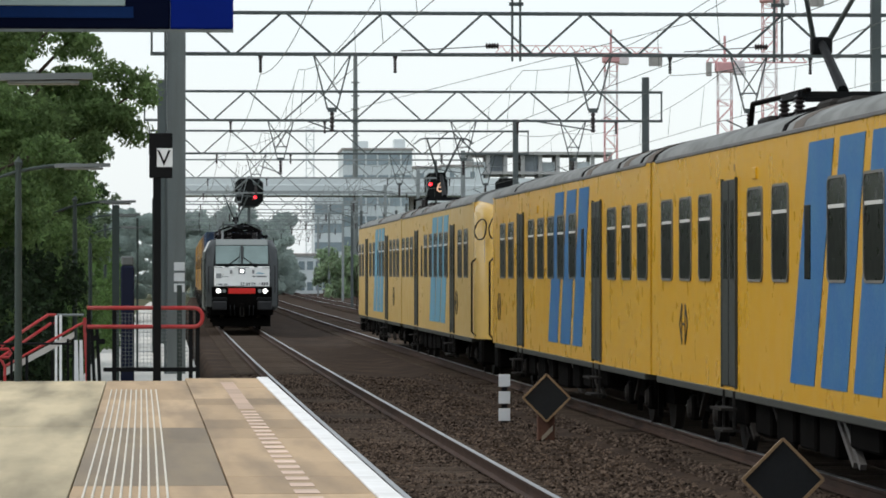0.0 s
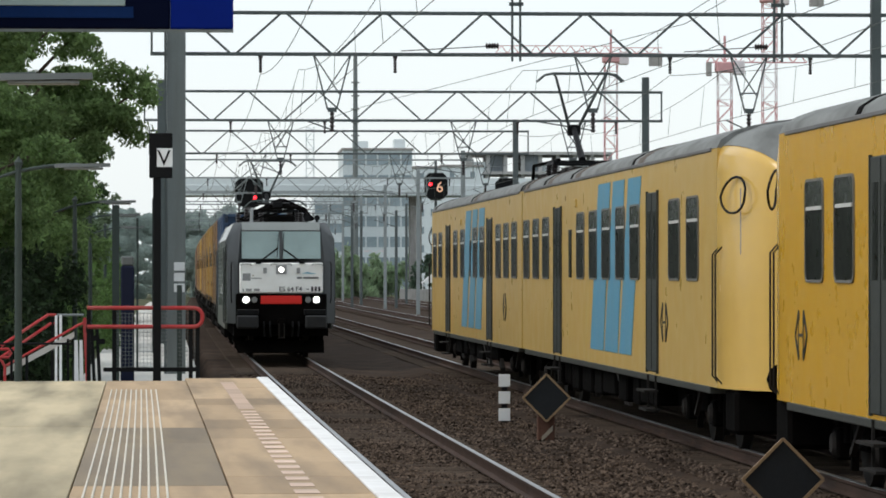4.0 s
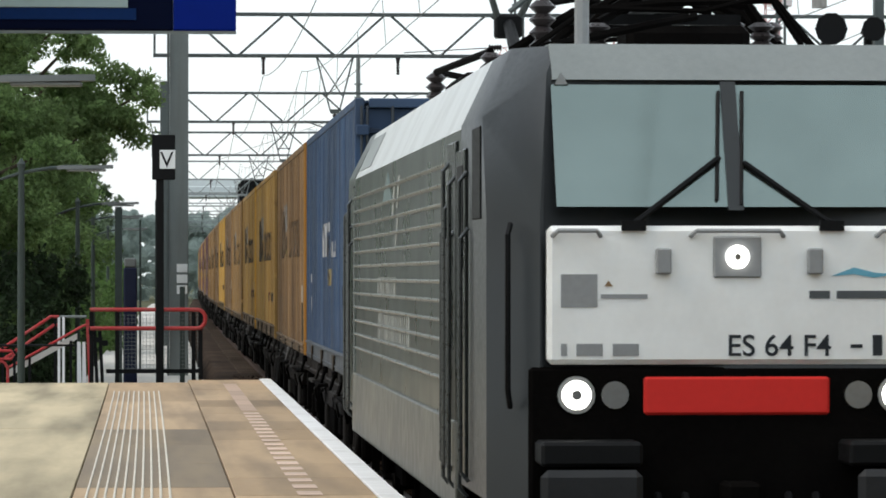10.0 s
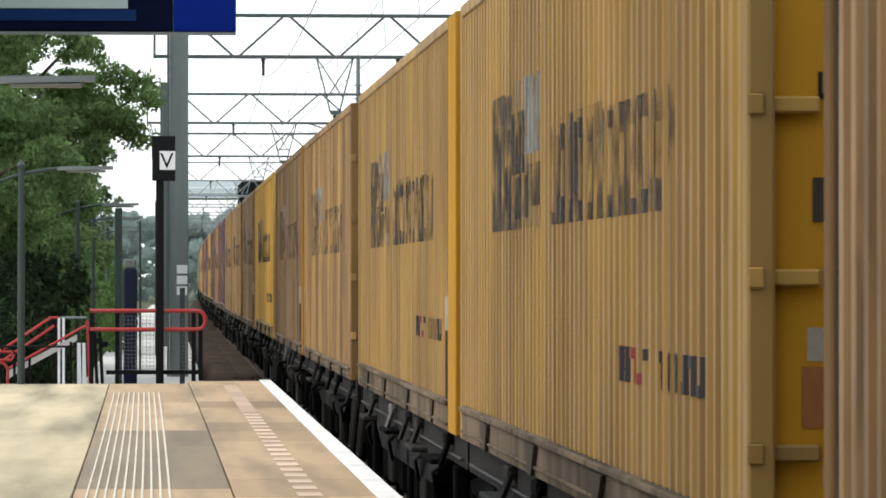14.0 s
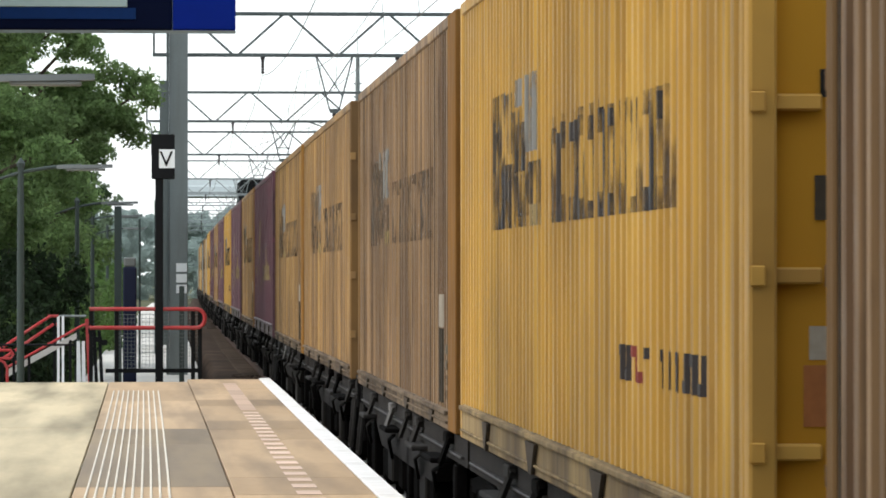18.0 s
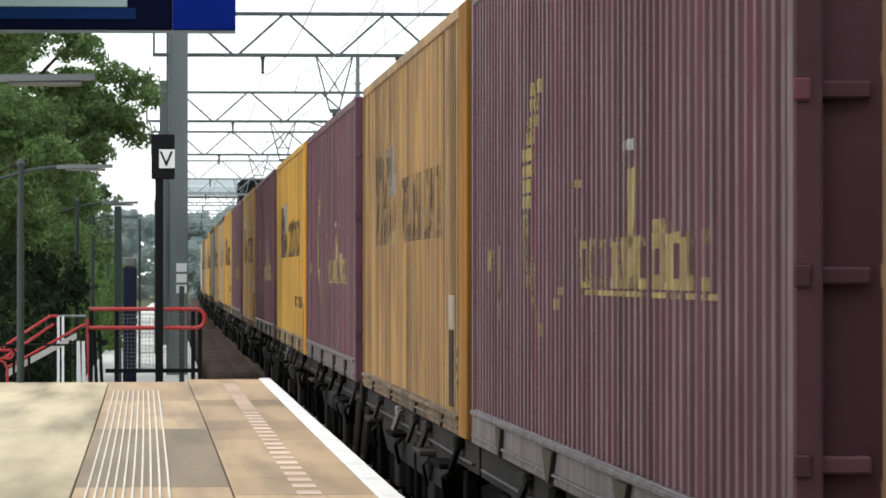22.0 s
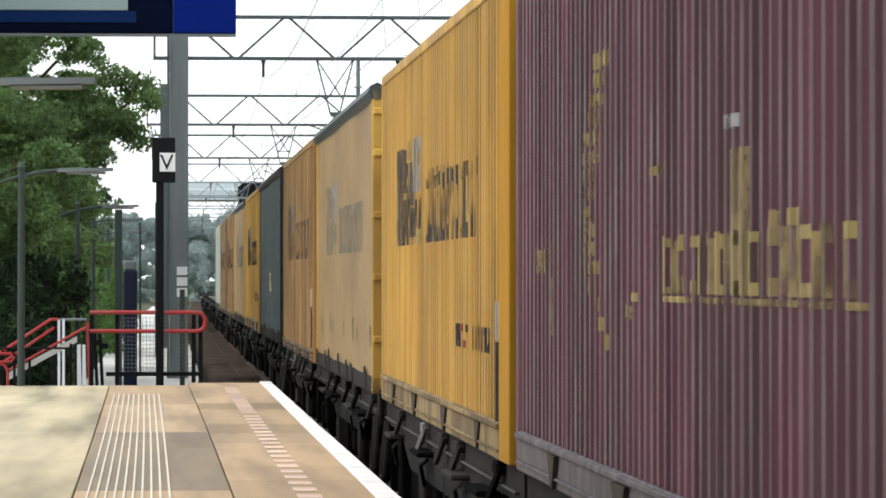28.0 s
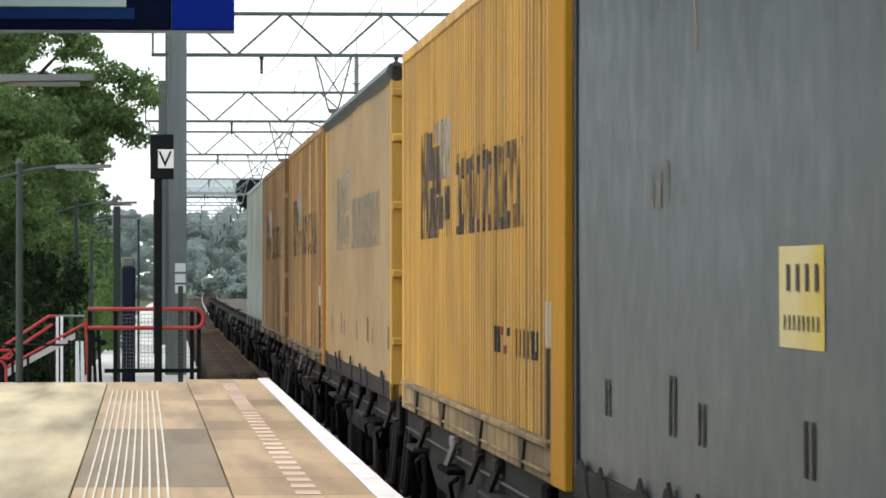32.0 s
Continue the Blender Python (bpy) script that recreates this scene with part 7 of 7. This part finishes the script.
def flat_wagon():
    """An articulated container wagon: two decks on three bogies; y = 0 at the first deck's front."""
    t = thing("container_wagon", "dark grimy articulated container flat wagon", "wagon", group="container wagons")
    for a, b in ((-0.35, 13.75), (13.95, 28.1)):
        d = Shape()
        for s in (-1, 1):
            x = s * 1.12
            d.prism([(a, 0.93), (a + 2.2, 0.93), (a + 3.6, 0.66), (b - 3.6, 0.66), (b - 2.2, 0.93), (b, 0.93), (b, 1.2), (a, 1.2)], x - 0.07, x + 0.07, "x")
        d.box(-0.18, 0.18, a, b, 0.8, 1.15)
        for k in range(8):
            y = a + 0.4 + k * (b - a - 0.8) / 7
            d.box(-1.1, 1.1, y - 0.08, y + 0.08, 0.95, 1.14)
        deck = part("deck_frame", d, M_DECKSIDE, t, "grimy steel deck frame")
        part("deck_plate", Shape().box(-1.04, 1.04, a + 0.1, b - 0.1, 1.152, 1.21, 0.01), M_DECK, deck, "rusty brown deck plate")
        for k in range(5):
            for s in (-1, 1):
                y = a + 0.6 + k * (b - a - 1.2) / 4
                part("container_spigot", Shape().box(s * 1.06 - 0.12, s * 1.06 + 0.12, y - 0.12, y + 0.12, 1.2, 1.238), M_GRIME, deck)
        r = random.Random(int(a * 7 + 50))
        for s in (-1, 1):
            # added paler lip paints in the light along the sole bar's edge
            part("sole_lip", Shape().box(s * 1.2 - 0.02, s * 1.2 + 0.02, a + 0.3, b - 0.3, 0.98, 1.0, 0.006), M_SOLE, deck, "sole bar edge paled as if catching light")
            for k in range(5):
                y = a + 1.0 + k * 2.6 + r.uniform(-1.1, 1.1)
                sh = Shape()
                for e in (0.0, 0.1, 0.2)[:2 + k % 2]:
                    sh.beam((s * 1.22, y + e, 1.1), (s * 1.27, y + e + 0.26, 0.9), 0.03, 0.025)
                sh.box(s * 1.2 - 0.05, s * 1.2 + 0.02, y + 0.02, y + 0.36, 1.05, 1.13, 0.01)
                part("stanchion_bracket", sh, (M_GRIME, M_UNDER, M_BRIGHT, M_GRIME, M_UNDER)[r.randrange(5)], deck, "small tilted steel bracket")
            for k in range(4):
                y = a + 1.6 + k * 3.2 + r.uniform(-0.8, 0.8)
                w = r.uniform(0.7, 1.4)
                part("ledge", Shape().box(s * 1.2 - 0.12, s * 1.2 + 0.12, y, y + w, 0.88, 0.92, 0.01).tube([(s * 1.24, y, 0.86), (s * 1.26, y + w * 0.5, 0.8), (s * 1.2, y + w, 0.62)], 0.016, 6), M_GRIME if k % 2 else M_UNDER, deck, "narrow steel ledge with a hose under it")
            for k in range(5):
                y = a + 1.5 + k * 2.6 + r.uniform(-0.6, 0.6)
                part("hanger", Shape().box(s * 1.14 - 0.05, s * 1.14 + 0.05, y, y + r.uniform(0.2, 0.7), r.uniform(0.2, 0.45), 0.9, 0.015), M_WHEEL if k % 2 else M_UNDER, deck)
        for k in range(4):
            y = a + 4.0 + k * 2.0
            part("brake_box", Shape().box(-1.15, -0.6, y, y + r.uniform(0.5, 1.0), 0.35, 0.66, 0.03), M_UNDER, deck)
    for y in (1.75, 13.85, 25.95):
        bogie(t, y, 1.8, WHEEL, 0.46, 1.02, 0.92)
    for y, d in ((-0.35, -1), (28.1, 1)):
        part("headstock", Shape().box(-1.2, 1.2, y - 0.1, y + 0.1, 0.85, 1.2, 0.02), M_UNDER, t)
        for s in (-1, 1):
            part("buffer", Shape().tube([(s * 0.87, y, 1.02), (s * 0.87, y + d * 0.5, 1.02), (s * 0.87, y + d * 0.52, 1.02), (s * 0.87, y + d * 0.58, 1.02)], [0.1, 0.1, 0.22, 0.22], 12), M_UNDER, t)
            part("step", Shape().tube([(s * 1.2, y - d * 0.2, 0.95), (s * 1.25, y - d * 0.2, 0.45), (s * 1.25, y - d * 0.6, 0.45), (s * 1.2, y - d * 0.6, 0.95)], 0.022, 6), M_GRIME, t)
        part("coupling", Shape().beam((0, y, 1.0), (0, y + d * 0.6, 0.9), 0.09), M_UNDER, t)
    return t


STYLES = {
    "blue": lambda wide: box_container(C_BLUE, C_BLUE, C_SILLU, "white", "blue corrugated container with a white emblem on a wagon", False),
    "yellow": lambda wide: box_container(C_YEL, C_AMBER, C_SILL, "dark", "bright yellow corrugated container with dark worn lettering", wide),
    "ochre": lambda wide: box_container(C_OCHRE, C_AMBER, C_SILLB, "dark", "ochre yellow corrugated container with dark worn lettering", wide),
    "tan": lambda wide: box_container(C_TAN, C_ORANGE, C_SILLB, "darkfaint", "faded tan yellow container with dark worn lettering", wide),
    "brown": lambda wide: box_container(C_BROWN, C_ORANGE, C_SILLB, "darkfaint", "brown weathered container with faint dark lettering", wide),
    "purple": lambda wide: box_container(C_PURPLE, C_PURPLE, C_SILLP, "yellow", "dark plum container with flaking yellow lettering", False),
    "cream": lambda wide: curtain_container(C_CREAM, C_GREY, "cream curtain-sided container with faded lettering and straps", logo_shapes("faint", -1), C_YEL, C_STROKE),
    "grey": lambda wide: curtain_container(C_GREY, C_SILLD, "blue grey curtain-sided container with a pale plate", [(6.1, 7.05, 0.78, 1.12, C_NOTICE, 0), (9.2, 9.35, 1.9, 2.3, C_FAINT)] + [(6.2 + 0.2 * k, 6.27 + 0.2 * k, 0.97, 1.06, C_STROKE, k + 1) for k in range(4)] + [(6.2 + 0.1 * k, 6.23 + 0.1 * k, 0.84, 0.89, C_STROKE, k + 9) for k in range(8)] + [(9.6 + 0.25 * k, 9.7 + 0.25 * k, 1.3, 1.5 - 0.03 * (k % 2), C_LOGO2, k + 20) for k in range(6)], C_NAVY, M_GRIME),
    "pale": lambda wide: box_container(C_PALE, C_PALE, C_SILLD, "", "pale greenish white container on a wagon", False),
}
ORDER = ["blue brown", "ochre ochre", "tan brown", "yellow brown", "tan tan", "purple tan", "purple yellow", "purple tan", "purple yellow", "cream tan", "grey yellow", "cream tan", "brown pale", "", "", ""]
made = {}
train = []
first_wagon = flat_wagon()
for i, pair in enumerate(ORDER):
    train.append((first_wagon if i == 0 else copy_thing(first_wagon, Matrix()), 29.59 * i, 0.0, False))
    for j, style in enumerate(pair.split()):
        if (style, j) in made:
            ob = copy_thing(made[style, j], Matrix())
        else:
            ob = made[style, j] = STYLES[style](j == 1)
        train.append((ob, 29.59 * i + (0.1 if j == 0 else 14.3), 1.24, j == 1))


part("handrail", Shape().tube([(-1.3, -0.25, 0.95), (-1.33, -0.25, 2.1), (-1.33, -0.2, 2.15), (-1.33, 0.93, 2.15), (-1.33, 1.0, 2.1), (-1.3, 1.0, 0.95)], 0.011, 8), M_GRIME, first_wagon, "slim tube handrail")


def motions():
    """The freight train and the yellow train run towards and past the camera."""
    times = [2.0 * k for k in range(17)]

    def freight(t):
        return 184.83 - 13.858 * t - 0.02973 * t * t

    def yellow(t):
        return 143.46 - 10.504 * t + 0.1752 * t * t if t < 28 else 143.46 - 10.504 * 28 + 0.1752 * 784 - 0.5 * (t - 28)

    walk(loco, [(t, on_line(TRACK_1, freight(t) - 19.5)) for t in times])
    for ob, back, z, turned in train:
        rows = []
        for t in times:
            y = freight(t) + back
            m = on_line(TRACK_1, y, z)
            if turned:
                m = on_line(TRACK_1, y + CL, z) @ pose(0, 0, 0, 0, 0, 180)
            rows.append((t, m))
        walk(ob, rows)
    for ob, ahead in coaches:
        walk(ob, [(t, on_line(TRACK_2, yellow(t) - ahead)) for t in times])


motions()
